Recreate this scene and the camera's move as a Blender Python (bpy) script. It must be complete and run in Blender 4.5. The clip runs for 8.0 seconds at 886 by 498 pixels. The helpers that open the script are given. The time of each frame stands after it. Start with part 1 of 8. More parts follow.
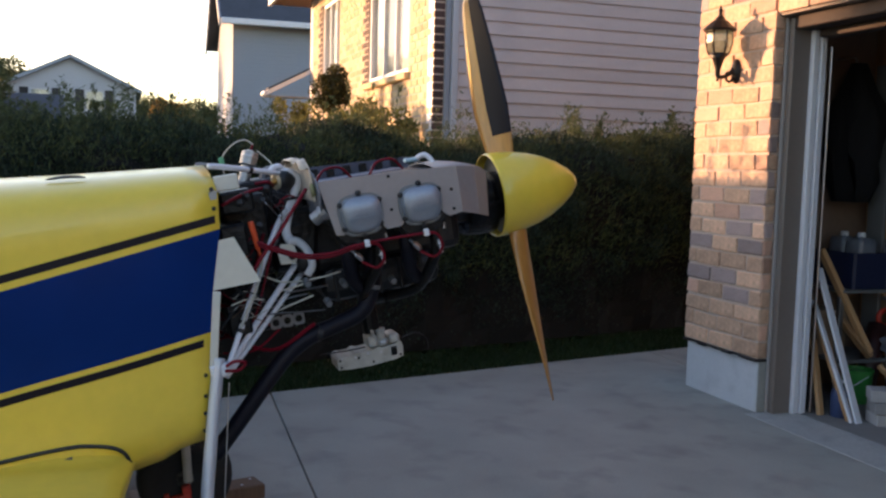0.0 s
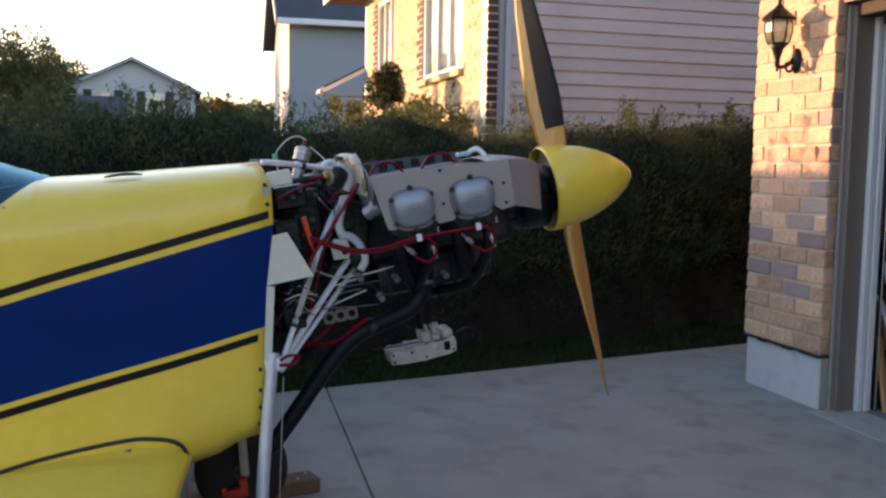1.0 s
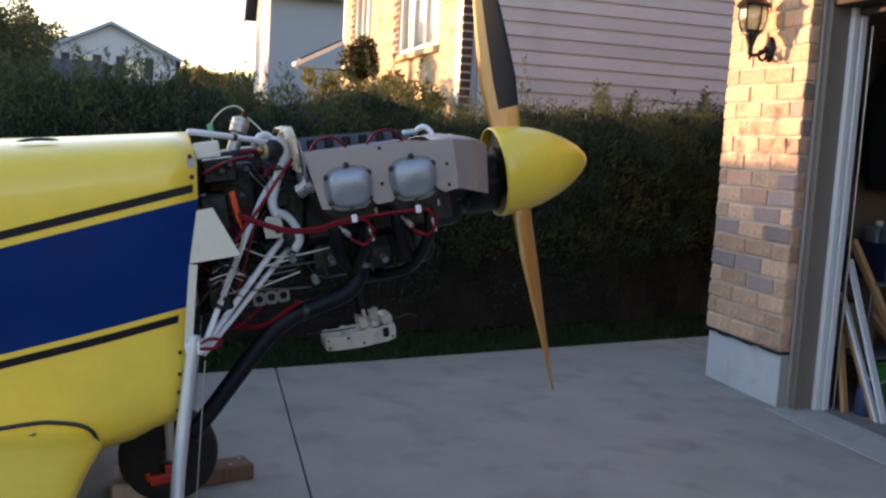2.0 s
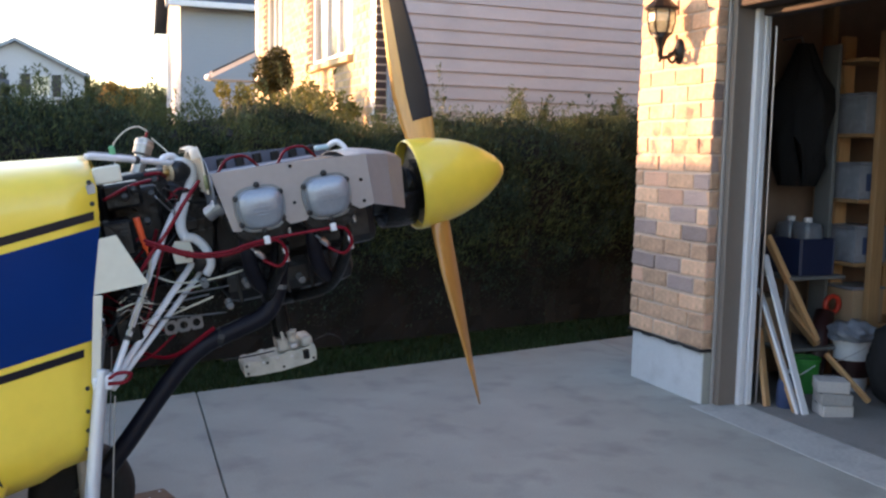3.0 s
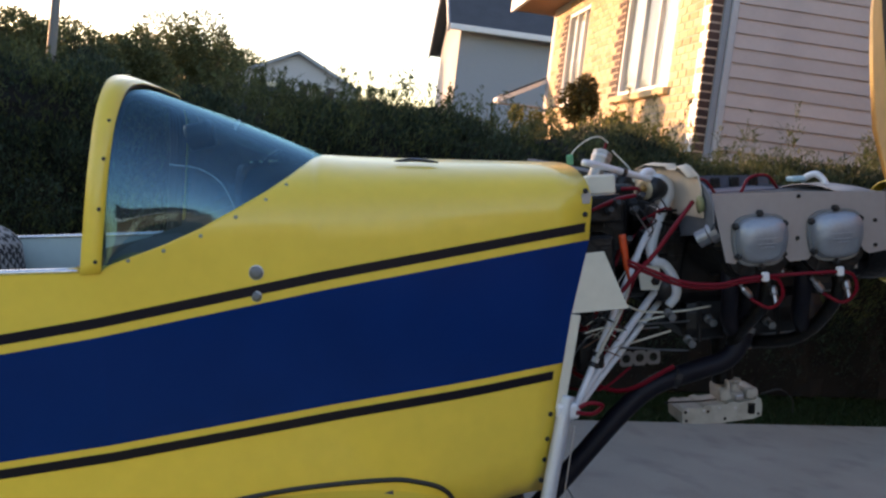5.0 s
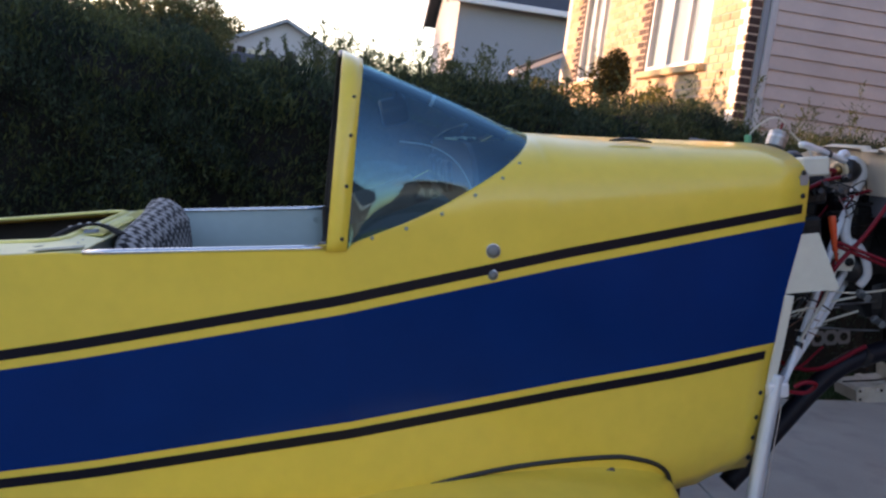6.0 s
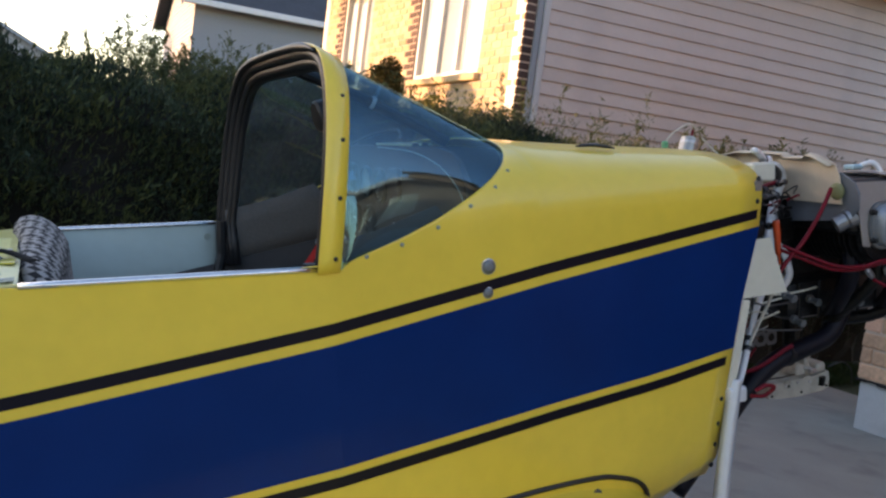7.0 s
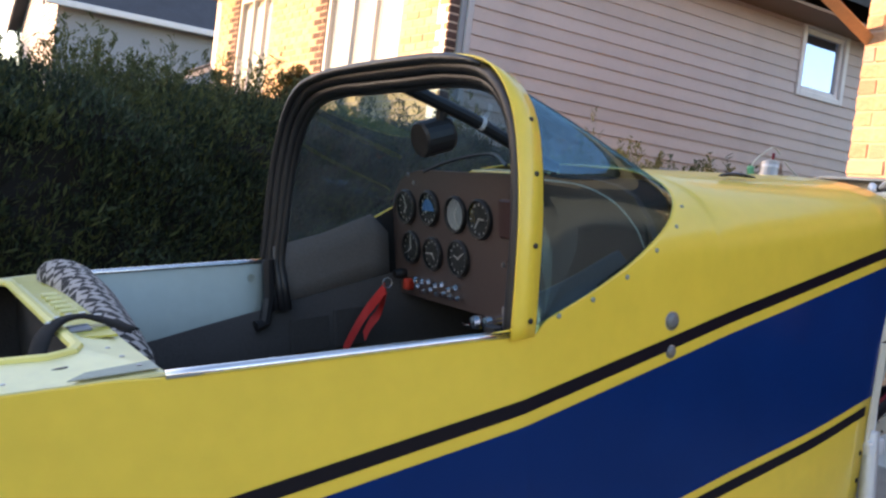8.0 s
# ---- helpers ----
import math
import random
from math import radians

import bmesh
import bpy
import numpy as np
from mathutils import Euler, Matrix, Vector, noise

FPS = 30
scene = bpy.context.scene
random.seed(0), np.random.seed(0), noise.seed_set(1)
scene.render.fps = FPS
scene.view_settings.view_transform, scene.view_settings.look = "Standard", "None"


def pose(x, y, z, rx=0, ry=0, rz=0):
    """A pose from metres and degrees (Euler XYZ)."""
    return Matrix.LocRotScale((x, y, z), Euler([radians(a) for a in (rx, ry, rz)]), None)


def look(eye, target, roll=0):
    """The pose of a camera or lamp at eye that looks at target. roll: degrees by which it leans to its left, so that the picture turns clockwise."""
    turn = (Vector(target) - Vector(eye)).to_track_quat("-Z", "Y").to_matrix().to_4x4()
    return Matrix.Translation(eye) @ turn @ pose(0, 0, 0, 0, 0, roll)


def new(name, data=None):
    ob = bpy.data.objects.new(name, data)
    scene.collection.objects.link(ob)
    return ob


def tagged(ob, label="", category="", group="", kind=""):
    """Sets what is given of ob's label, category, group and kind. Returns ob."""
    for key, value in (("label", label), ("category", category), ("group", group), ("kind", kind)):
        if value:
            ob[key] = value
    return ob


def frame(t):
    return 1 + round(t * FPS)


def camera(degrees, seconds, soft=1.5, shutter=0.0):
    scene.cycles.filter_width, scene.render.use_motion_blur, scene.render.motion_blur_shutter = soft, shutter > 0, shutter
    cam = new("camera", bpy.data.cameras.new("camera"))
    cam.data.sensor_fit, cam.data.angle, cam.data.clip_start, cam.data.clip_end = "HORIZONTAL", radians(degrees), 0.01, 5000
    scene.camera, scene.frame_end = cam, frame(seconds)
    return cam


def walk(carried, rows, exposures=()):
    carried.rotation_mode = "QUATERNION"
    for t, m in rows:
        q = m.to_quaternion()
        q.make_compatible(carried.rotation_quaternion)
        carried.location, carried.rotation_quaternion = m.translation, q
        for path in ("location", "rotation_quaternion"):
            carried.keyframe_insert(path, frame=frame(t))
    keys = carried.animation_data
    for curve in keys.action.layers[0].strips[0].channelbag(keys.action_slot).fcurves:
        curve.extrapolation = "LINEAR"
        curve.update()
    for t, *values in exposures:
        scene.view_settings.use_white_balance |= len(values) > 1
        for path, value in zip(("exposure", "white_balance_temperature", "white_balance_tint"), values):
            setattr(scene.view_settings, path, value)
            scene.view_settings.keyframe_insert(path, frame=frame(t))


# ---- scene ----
cam = camera(50.1, 8.0, soft=2.4)
PATH = [
    (0, (0.362, 0.405, 1.302), (0.116, 2.382, 1.129), 1.6),
    (0.5, (0.364, 0.411, 1.302), (0.115, 2.389, 1.14), 1.3),
    (1, (0.371, 0.417, 1.293), (0.009, 2.376, 1.111), 1.0),
    (1.5, (0.426, 0.489, 1.282), (0.063, 2.444, 1.07), 2.5),
    (2, (0.462, 0.591, 1.297), (0.145, 2.553, 1.072), 3.2),
    (2.2, (0.473, 0.611, 1.306), (0.215, 2.58, 1.068), 3.3),
    (3.3, (0.468, 0.692, 1.319), (0.324, 2.677, 1.12), 1.3),
    (3.5, (0.406, 0.714, 1.32), (0.266, 2.699, 1.12), 1.7),
    (4, (0.181, 0.708, 1.296), (-0.015, 2.695, 1.184), 2.6),
    (4.5, (-0.008, 0.773, 1.269), (-0.333, 2.74, 1.109), 5.3),
    (4.9, (-0.174, 0.799, 1.207), (-0.755, 2.708, 1.079), 5.6),
    (5, (-0.225, 0.791, 1.233), (-0.854, 2.682, 1.063), 7.0),
    (5.1, (-0.288, 0.763, 1.19), (-0.928, 2.651, 1.042), 7.6),
    (6.3, (-0.905, 0.602, 1.167), (-1.404, 2.523, 0.927), 8.2),
    (6.5, (-1.009, 0.632, 1.129), (-1.371, 2.586, 0.91), 8.2),
    (6.7, (-1.119, 0.658, 1.108), (-1.367, 2.634, 0.916), 8.2),
    (7, (-1.323, 0.721, 1.104), (-1.348, 2.717, 0.973), 7.4),
    (7.3, (-1.501, 0.809, 1.087), (-1.4, 2.801, 0.943), 7.3),
    (7.5, (-1.621, 0.892, 1.081), (-1.49, 2.885, 0.977), 7.4),
    (8, (-1.855, 1.074, 1.09), (-1.599, 3.056, 1.014), 7.2),
]
EXPOSURES = [(0.0, 1.97, 6800, 26), (1.0, 2.08, 6800, 26), (1.5, 2.07, 6850, 29), (2.0, 2.26, 6800, 26), (3.3, 2.82, 6950, 25), (3.6, 2.8, 7000, 26), (4.0, 2.42, 6800, 25), (4.5, 2.3, 6800, 24), (5.0, 1.95, 6950, 26), (6.5, 1.97, 6450, 34), (7.0, 2.08, 7200, 27), (7.5, 2.32, 7400, 28), (8.0, 2.4, 7050, 29)]
walk(cam, [(t, look(eye, target, roll)) for t, eye, target, roll in PATH], EXPOSURES)

# ---- light: a low evening sun behind the neighbours' side of the hedge, and a clear sky ----
SUN_HEADING, SUN_HEIGHT = 156.5, 6.5
world = bpy.data.worlds.new("evening_sky")
scene.world = world
world.use_nodes = True
wn = world.node_tree.nodes
sky = wn.new("ShaderNodeTexSky")
sky.sky_type = "NISHITA"
sky.sun_disc = False
sky.sun_elevation = radians(SUN_HEIGHT)
sky.sun_rotation = radians(90 - SUN_HEADING)
sky.air_density, sky.dust_density, sky.ozone_density = 1.0, 0.8, 1.6
wn["Background"].inputs["Strength"].default_value = 0.15
world.node_tree.links.new(sky.outputs["Color"], wn["Background"].inputs["Color"])
sun_way = Vector((math.cos(radians(SUN_HEADING)) * math.cos(radians(SUN_HEIGHT)), math.sin(radians(SUN_HEADING)) * math.cos(radians(SUN_HEIGHT)), math.sin(radians(SUN_HEIGHT))))
sun = new("sun", bpy.data.lights.new("sun", "SUN"))
sun.data.energy, sun.data.angle, sun.data.color = 2.8, radians(0.6), (1.0, 0.62, 0.32)
sun.matrix_world = look(sun_way * 60, (0, 0, 0))


# ---- building helpers ----
def material(name, base, rough=0.6, metal=0.0, vary=0.12, grain=40.0, patch=3.0, bump=0.15, stain=None, stain_amount=0.0, per_object=0.0, per_island=0.0, coat=0.0, stretch=None, spec=0.5):
    """A procedural surface: base colour varied by fine grain and broad patches, optional stains, relief and per-piece variation."""
    m = bpy.data.materials.new(name)
    m.use_nodes = True
    n, l = m.node_tree.nodes, m.node_tree.links
    b = n["Principled BSDF"]
    b.inputs["Roughness"].default_value, b.inputs["Metallic"].default_value = rough, metal
    b.inputs["Coat Weight"].default_value = coat
    b.inputs["Coat Roughness"].default_value = 0.08
    b.inputs["Specular IOR Level"].default_value = spec
    co = n.new("ShaderNodeTexCoord")
    src = co.outputs["Object"]
    if stretch:
        mp = n.new("ShaderNodeMapping")
        mp.inputs["Scale"].default_value = stretch
        l.new(src, mp.inputs["Vector"])
        src = mp.outputs["Vector"]
    fine, broad = n.new("ShaderNodeTexNoise"), n.new("ShaderNodeTexNoise")
    fine.inputs["Scale"].default_value, broad.inputs["Scale"].default_value = grain, patch
    fine.inputs["Detail"].default_value, broad.inputs["Detail"].default_value = 6.0, 4.0
    l.new(src, fine.inputs["Vector"])
    l.new(src, broad.inputs["Vector"])
    add = n.new("ShaderNodeMath")
    add.operation = "MULTIPLY_ADD"
    l.new(fine.outputs["Fac"], add.inputs[0])
    add.inputs[1].default_value = 0.55
    mul = n.new("ShaderNodeMath")
    mul.operation = "MULTIPLY"
    l.new(broad.outputs["Fac"], mul.inputs[0])
    mul.inputs[1].default_value = 0.45
    l.new(mul.outputs[0], add.inputs[2])
    value = add.outputs[0]
    for amount, node, socket in ((per_object, "ShaderNodeObjectInfo", "Random"), (per_island, "ShaderNodeNewGeometry", "Random Per Island")):
        if amount:
            info, k = n.new(node), n.new("ShaderNodeMath")
            k.operation = "MULTIPLY_ADD"
            l.new(info.outputs[socket], k.inputs[0])
            k.inputs[1].default_value = amount / max(vary, 0.01)
            off = n.new("ShaderNodeMath")
            off.operation = "SUBTRACT"
            l.new(value, off.inputs[0])
            off.inputs[1].default_value = 0.5 * amount / max(vary, 0.01)
            l.new(off.outputs[0], k.inputs[2])
            value = k.outputs[0]
    ramp = n.new("ShaderNodeMapRange")
    ramp.inputs["From Min"].default_value, ramp.inputs["From Max"].default_value = 0.3, 0.7
    ramp.inputs["To Min"].default_value, ramp.inputs["To Max"].default_value = 1 - vary, 1 + vary
    ramp.clamp = False
    l.new(value, ramp.inputs["Value"])
    col = n.new("ShaderNodeVectorMath")
    col.operation = "SCALE"
    col.inputs[0].default_value = base[:3]
    l.new(ramp.outputs["Result"], col.inputs["Scale"])
    out = col.outputs["Vector"]
    if stain:
        mix, rr, sn = n.new("ShaderNodeMix"), n.new("ShaderNodeMapRange"), n.new("ShaderNodeTexNoise")
        mix.data_type = "RGBA"
        sn.inputs["Scale"].default_value, sn.inputs["Detail"].default_value = patch * 1.7, 8.0
        l.new(src, sn.inputs["Vector"])
        rr.inputs["From Min"].default_value, rr.inputs["From Max"].default_value = 0.52, 0.72
        rr.inputs["To Max"].default_value = stain_amount
        l.new(sn.outputs["Fac"], rr.inputs["Value"])
        l.new(rr.outputs["Result"], mix.inputs["Factor"])
        l.new(out, mix.inputs["A"])
        mix.inputs["B"].default_value = (*stain, 1)
        out = mix.outputs["Result"]
    l.new(out, b.inputs["Base Color"])
    if bump:
        bp = n.new("ShaderNodeBump")
        bp.inputs["Strength"].default_value, bp.inputs["Distance"].default_value = bump, 0.01
        l.new(fine.outputs["Fac"], bp.inputs["Height"])
        l.new(bp.outputs["Normal"], b.inputs["Normal"])
    return m


def glass(name, tint, gloss=0.03, base_reflect=0.0, shine_tint=(1, 1, 1), film_weight=0.0):
    """Clear tinted glass, its gloss rising towards grazing sight."""
    m = bpy.data.materials.new(name)
    m.use_nodes = True
    n, l = m.node_tree.nodes, m.node_tree.links
    n.remove(n["Principled BSDF"])
    clear, shine, mix, lw = n.new("ShaderNodeBsdfTransparent"), n.new("ShaderNodeBsdfGlossy"), n.new("ShaderNodeMixShader"), n.new("ShaderNodeLayerWeight")
    clear.inputs["Color"].default_value = (*tint, 1)
    shine.inputs["Roughness"].default_value = gloss
    shine.inputs["Color"].default_value = (*shine_tint, 1)
    lw.inputs["Blend"].default_value = 0.5
    steep, curve = n.new("ShaderNodeMath"), n.new("ShaderNodeMapRange")
    steep.operation = "POWER"
    l.new(lw.outputs["Facing"], steep.inputs[0])
    steep.inputs[1].default_value = 5.0
    l.new(steep.outputs[0], curve.inputs["Value"])
    curve.inputs["To Min"].default_value, curve.inputs["To Max"].default_value = max(base_reflect, 0.04), max(0.38, base_reflect)
    fac = curve.outputs["Result"]
    l.new(fac, mix.inputs["Fac"])
    l.new(clear.outputs[0], mix.inputs[1])
    l.new(shine.outputs[0], mix.inputs[2])
    last = mix
    if film_weight:
        # pale cloudy translucent film mixed over the glass
        film, over = n.new("ShaderNodeBsdfTranslucent"), n.new("ShaderNodeMixShader")
        film.inputs["Color"].default_value = (0.55, 0.66, 0.68, 1)
        co, cloud, amount = n.new("ShaderNodeTexCoord"), n.new("ShaderNodeTexNoise"), n.new("ShaderNodeMapRange")
        cloud.inputs["Scale"].default_value, cloud.inputs["Detail"].default_value = 14.0, 6.0
        l.new(co.outputs["Object"], cloud.inputs["Vector"])
        amount.inputs["From Min"].default_value, amount.inputs["From Max"].default_value = 0.3, 0.75
        amount.inputs["To Min"].default_value, amount.inputs["To Max"].default_value = 0.5 * film_weight, 1.5 * film_weight
        l.new(cloud.outputs["Fac"], amount.inputs["Value"])
        l.new(amount.outputs["Result"], over.inputs["Fac"])
        l.new(mix.outputs[0], over.inputs[1])
        l.new(film.outputs[0], over.inputs[2])
        last = over
    l.new(last.outputs[0], n["Material Output"].inputs["Surface"])
    return m


def leaf_material(name, base, through_light=0.35, vary=0.35, rough=0.6, second=None, clump=5.0):
    m = bpy.data.materials.new(name)
    m.use_nodes = True
    n, l = m.node_tree.nodes, m.node_tree.links
    b = n["Principled BSDF"]
    b.inputs["Roughness"].default_value = rough
    b.inputs["Specular IOR Level"].default_value = 0.25
    geo, tr, mix = n.new("ShaderNodeNewGeometry"), n.new("ShaderNodeBsdfTranslucent"), n.new("ShaderNodeMixShader")
    blend = n.new("ShaderNodeMix")
    blend.data_type = "RGBA"
    co, patchy, both = n.new("ShaderNodeTexCoord"), n.new("ShaderNodeTexNoise"), n.new("ShaderNodeMapRange")
    patchy.inputs["Scale"].default_value, patchy.inputs["Detail"].default_value = clump, 3.0
    l.new(co.outputs["Object"], patchy.inputs["Vector"])
    total = n.new("ShaderNodeMath")
    total.operation = "MULTIPLY_ADD"
    l.new(patchy.outputs["Fac"], total.inputs[0])
    total.inputs[1].default_value = 2.2
    l.new(geo.outputs["Random Per Island"], total.inputs[2])
    both.inputs["From Min"].default_value, both.inputs["From Max"].default_value = 0.9, 2.3
    l.new(total.outputs[0], both.inputs["Value"])
    l.new(both.outputs["Result"], blend.inputs["Factor"])
    second = second or [c * (1 + vary) for c in base]
    blend.inputs["A"].default_value = (*[c * (1 - vary) for c in base], 1)
    blend.inputs["B"].default_value = (*second, 1)
    l.new(blend.outputs["Result"], b.inputs["Base Color"])
    l.new(blend.outputs["Result"], tr.inputs["Color"])
    mix.inputs["Fac"].default_value = through_light
    l.new(b.outputs[0], mix.inputs[1])
    l.new(tr.outputs[0], mix.inputs[2])
    l.new(mix.outputs[0], n["Material Output"].inputs["Surface"])
    return m


def mesh_from(name, verts, faces, mat=None, smooth=False):
    me = bpy.data.meshes.new(name)
    me.from_pydata([tuple(v) for v in verts], [], [tuple(f) for f in faces])
    me.update()
    if smooth:
        me.polygons.foreach_set("use_smooth", [True] * len(me.polygons))
    if mat:
        me.materials.append(mat)
    return me


def part(name, bm, mat, parent=None, label="", smooth=False):
    """Links a bmesh, or a mesh, as one mesh object under a thing or a part."""
    if isinstance(bm, bpy.types.Mesh):
        me = bm
        if mat and not me.materials:
            me.materials.append(mat)
    else:
        me = bpy.data.meshes.new(name)
        bmesh.ops.recalc_face_normals(bm, faces=bm.faces)
        bm.to_mesh(me)
        bm.free()
        me.materials.append(mat)
        if smooth:
            me.polygons.foreach_set("use_smooth", [True] * len(me.polygons))
    ob = new(name, me)
    if parent:
        ob.parent = parent
    if label:
        ob["label"] = label
    return ob


def thing(name, m, label, category, group="", kind=""):
    ob = new(name)
    ob.empty_display_size = 0.1
    ob.matrix_basis = m
    return tagged(ob, label, category, group, kind)


def box(bm, lo, hi, bevel=0.0, m=None, segments=1):
    """Adds a bevelled box from corner lo to corner hi to bm."""
    c, s = [(a + b) / 2 for a, b in zip(lo, hi)], [max(abs(b - a), 1e-4) for a, b in zip(lo, hi)]
    made = bmesh.ops.create_cube(bm, size=1, matrix=Matrix.Translation(c) @ Matrix.Diagonal((*s, 1)))
    vs = made["verts"]
    if bevel:
        edges = list({e for v in vs for e in v.link_edges})
        vs = list({v for f in bmesh.ops.bevel(bm, geom=edges, offset=min(bevel, 0.45 * min(s)), segments=segments, affect="EDGES", profile=0.5)["faces"] for v in f.verts} | {v for v in vs if v.is_valid})
    if m is not None:
        bmesh.ops.transform(bm, matrix=m, verts=[v for v in vs if v.is_valid])
    return bm


def block(lo, hi, bevel=0.0, m=None, segments=1):
    return box(bmesh.new(), lo, hi, bevel, m, segments)


def smooth_path(points, steps=6):
    """A Catmull-Rom curve through the points."""
    p = [np.array(q, float) for q in points]
    p = [2 * p[0] - p[1]] + p + [2 * p[-1] - p[-2]]
    out = []
    for i in range(1, len(p) - 2):
        for k in range(steps):
            t = k / steps
            out.append(0.5 * (2 * p[i] + (p[i + 1] - p[i - 1]) * t + (2 * p[i - 1] - 5 * p[i] + 4 * p[i + 1] - p[i + 2]) * t**2 + (3 * p[i] - p[i - 1] - 3 * p[i + 1] + p[i + 2]) * t**3))
    out.append(p[-2])
    return out


def tube(points, r, n=10, bm=None, closed=False, squash=1.0):
    """A tube along the points; r may be one radius or one for each point."""
    bm = bm or bmesh.new()
    pts = [Vector(p) for p in points]
    radii = [float(q) for q in r] if hasattr(r, "__len__") else [float(r)] * len(pts)
    rings, side = [], None
    for i, p in enumerate(pts):
        a, b = pts[i - 1 if i or closed else 0], pts[(i + 1) % len(pts) if i + 1 < len(pts) or closed else i]
        d = (b - a).normalized()
        if side is None:
            side = d.cross(Vector((0, 0, 1)))
            side = side if side.length > 0.05 else d.cross(Vector((0, 1, 0)))
        side = (side - d * side.dot(d)).normalized()
        up = d.cross(side)
        rings.append([bm.verts.new(p + radii[i] * (math.cos(t) * side + squash * math.sin(t) * up)) for t in (2 * math.pi * k / n for k in range(n))])
    for i in range(len(rings) - (0 if closed else 1)):
        a, b = rings[i], rings[(i + 1) % len(rings)]
        for k in range(n):
            bm.faces.new((a[k], a[(k + 1) % n], b[(k + 1) % n], b[k]))
    if not closed:
        bm.faces.new(rings[0])
        bm.faces.new(rings[-1])
    return bm


def lathe(profile, n=24, m=None, bm=None):
    """Turns (radius, height) pairs round the z axis; m places it."""
    bm = bm or bmesh.new()
    m = m or Matrix()
    rings = []
    for r, z in profile:
        if r < 1e-5:
            rings.append([bm.verts.new(m @ Vector((0, 0, z)))])
        else:
            rings.append([bm.verts.new(m @ Vector((r * math.cos(2 * math.pi * k / n), r * math.sin(2 * math.pi * k / n), z))) for k in range(n)])
    for a, b in zip(rings, rings[1:]):
        for k in range(n):
            q = (k + 1) % n
            if len(a) == 1 and len(b) > 1:
                bm.faces.new((a[0], b[k], b[q]))
            elif len(b) == 1 and len(a) > 1:
                bm.faces.new((a[k], a[q], b[0]))
            elif len(a) > 1:
                bm.faces.new((a[k], a[q], b[q], b[k]))
    for ring in (rings[0], rings[-1]):
        if len(ring) > 1:
            bm.faces.new(ring)
    return bm


def plate(outline, thick, m=None, bm=None, bevel=0.0):
    """A flat plate: a 2D outline in x and y, thick along z, placed by m."""
    bm = bm or bmesh.new()
    m = m or Matrix()
    lo = [bm.verts.new(m @ Vector((x, y, 0))) for x, y in outline]
    hi = [bm.verts.new(m @ Vector((x, y, thick))) for x, y in outline]
    k = len(outline)
    a, b = bm.faces.new(lo[::-1]), bm.faces.new(hi)
    for i in range(k):
        bm.faces.new((lo[i], lo[(i + 1) % k], hi[(i + 1) % k], hi[i]))
    if bevel:
        bmesh.ops.bevel(bm, geom=list(b.edges) + list(a.edges), offset=bevel, segments=2, affect="EDGES", profile=0.5)
    return bm


def grid_mesh(rows, closed=False):
    """A bmesh of quads over rows of points."""
    bm = bmesh.new()
    v = [[bm.verts.new(tuple(p)) for p in row] for row in rows]
    for a, b in zip(v, v[1:]):
        k = len(a)
        for i in range(k if closed else k - 1):
            bm.faces.new((a[i], a[(i + 1) % k], b[(i + 1) % k], b[i]))
    return bm


def thicken(ob, amount, offset=-1.0):
    s = ob.modifiers.new("thickness", "SOLIDIFY")
    s.thickness, s.offset = amount, offset
    return ob


def heading(deg):
    return Vector((math.cos(radians(deg)), math.sin(radians(deg)), 0))


def leaf_mesh(name, centres, dirs, lengths, widths, mat, rng, fold=0.25):
    """Many small folded leaves in one mesh: a centre, a way and a size for each."""
    c, d = np.asarray(centres, float), np.asarray(dirs, float)
    d /= np.linalg.norm(d, axis=1, keepdims=True) + 1e-9
    r = rng.normal(size=d.shape)
    s = np.cross(d, r)
    s /= np.linalg.norm(s, axis=1, keepdims=True) + 1e-9
    nrm = np.cross(d, s)
    L, Wd = np.asarray(lengths)[:, None], np.asarray(widths)[:, None]
    base, tip = c - d * L * 0.5, c + d * L * 0.5
    left, right = c + s * Wd * 0.5 + nrm * Wd * fold, c - s * Wd * 0.5 + nrm * Wd * fold
    verts = np.stack([base, left, tip, right], 1).reshape(-1, 3)
    k = np.arange(len(c)) * 4
    faces = np.stack([k, k + 1, k + 2, k, k + 2, k + 3], 1).reshape(-1, 3)
    me = bpy.data.meshes.new(name)
    me.vertices.add(len(verts))
    me.vertices.foreach_set("co", verts.ravel())
    me.loops.add(faces.size)
    me.loops.foreach_set("vertex_index", faces.ravel().astype(np.int32))
    me.polygons.add(len(faces))
    me.polygons.foreach_set("loop_start", (np.arange(len(faces)) * 3).astype(np.int32))
    me.update(calc_edges=True)
    me.materials.append(mat)
    return me


# ---- materials ----
YELLOW = material("yellow_paint", (0.87, 0.62, 0.065), 0.30, vary=0.05, grain=25, patch=2.5, bump=0.02, stain=(0.55, 0.42, 0.05), stain_amount=0.15, coat=0.35)
BLUE = material("blue_paint", (0.0, 0.024, 0.140), 0.16, vary=0.12, grain=6, patch=2, bump=0.02, coat=0.0, spec=0.18)
BLACK_PAINT = material("black_paint", (0.006, 0.005, 0.012), 0.35, vary=0.1, bump=0.02, spec=0.25)
CREAM_WORN = material("worn_pale_yellow_paint", (0.80, 0.76, 0.40), 0.32, vary=0.08, grain=30, patch=6, bump=0.04, stain=(0.5, 0.48, 0.3), stain_amount=0.4)
OLIVE_YELLOW = material("olive_yellow_paint", (0.46, 0.42, 0.06), 0.35, vary=0.12, grain=30, patch=8, bump=0.05, stain=(0.62, 0.58, 0.25), stain_amount=0.6)
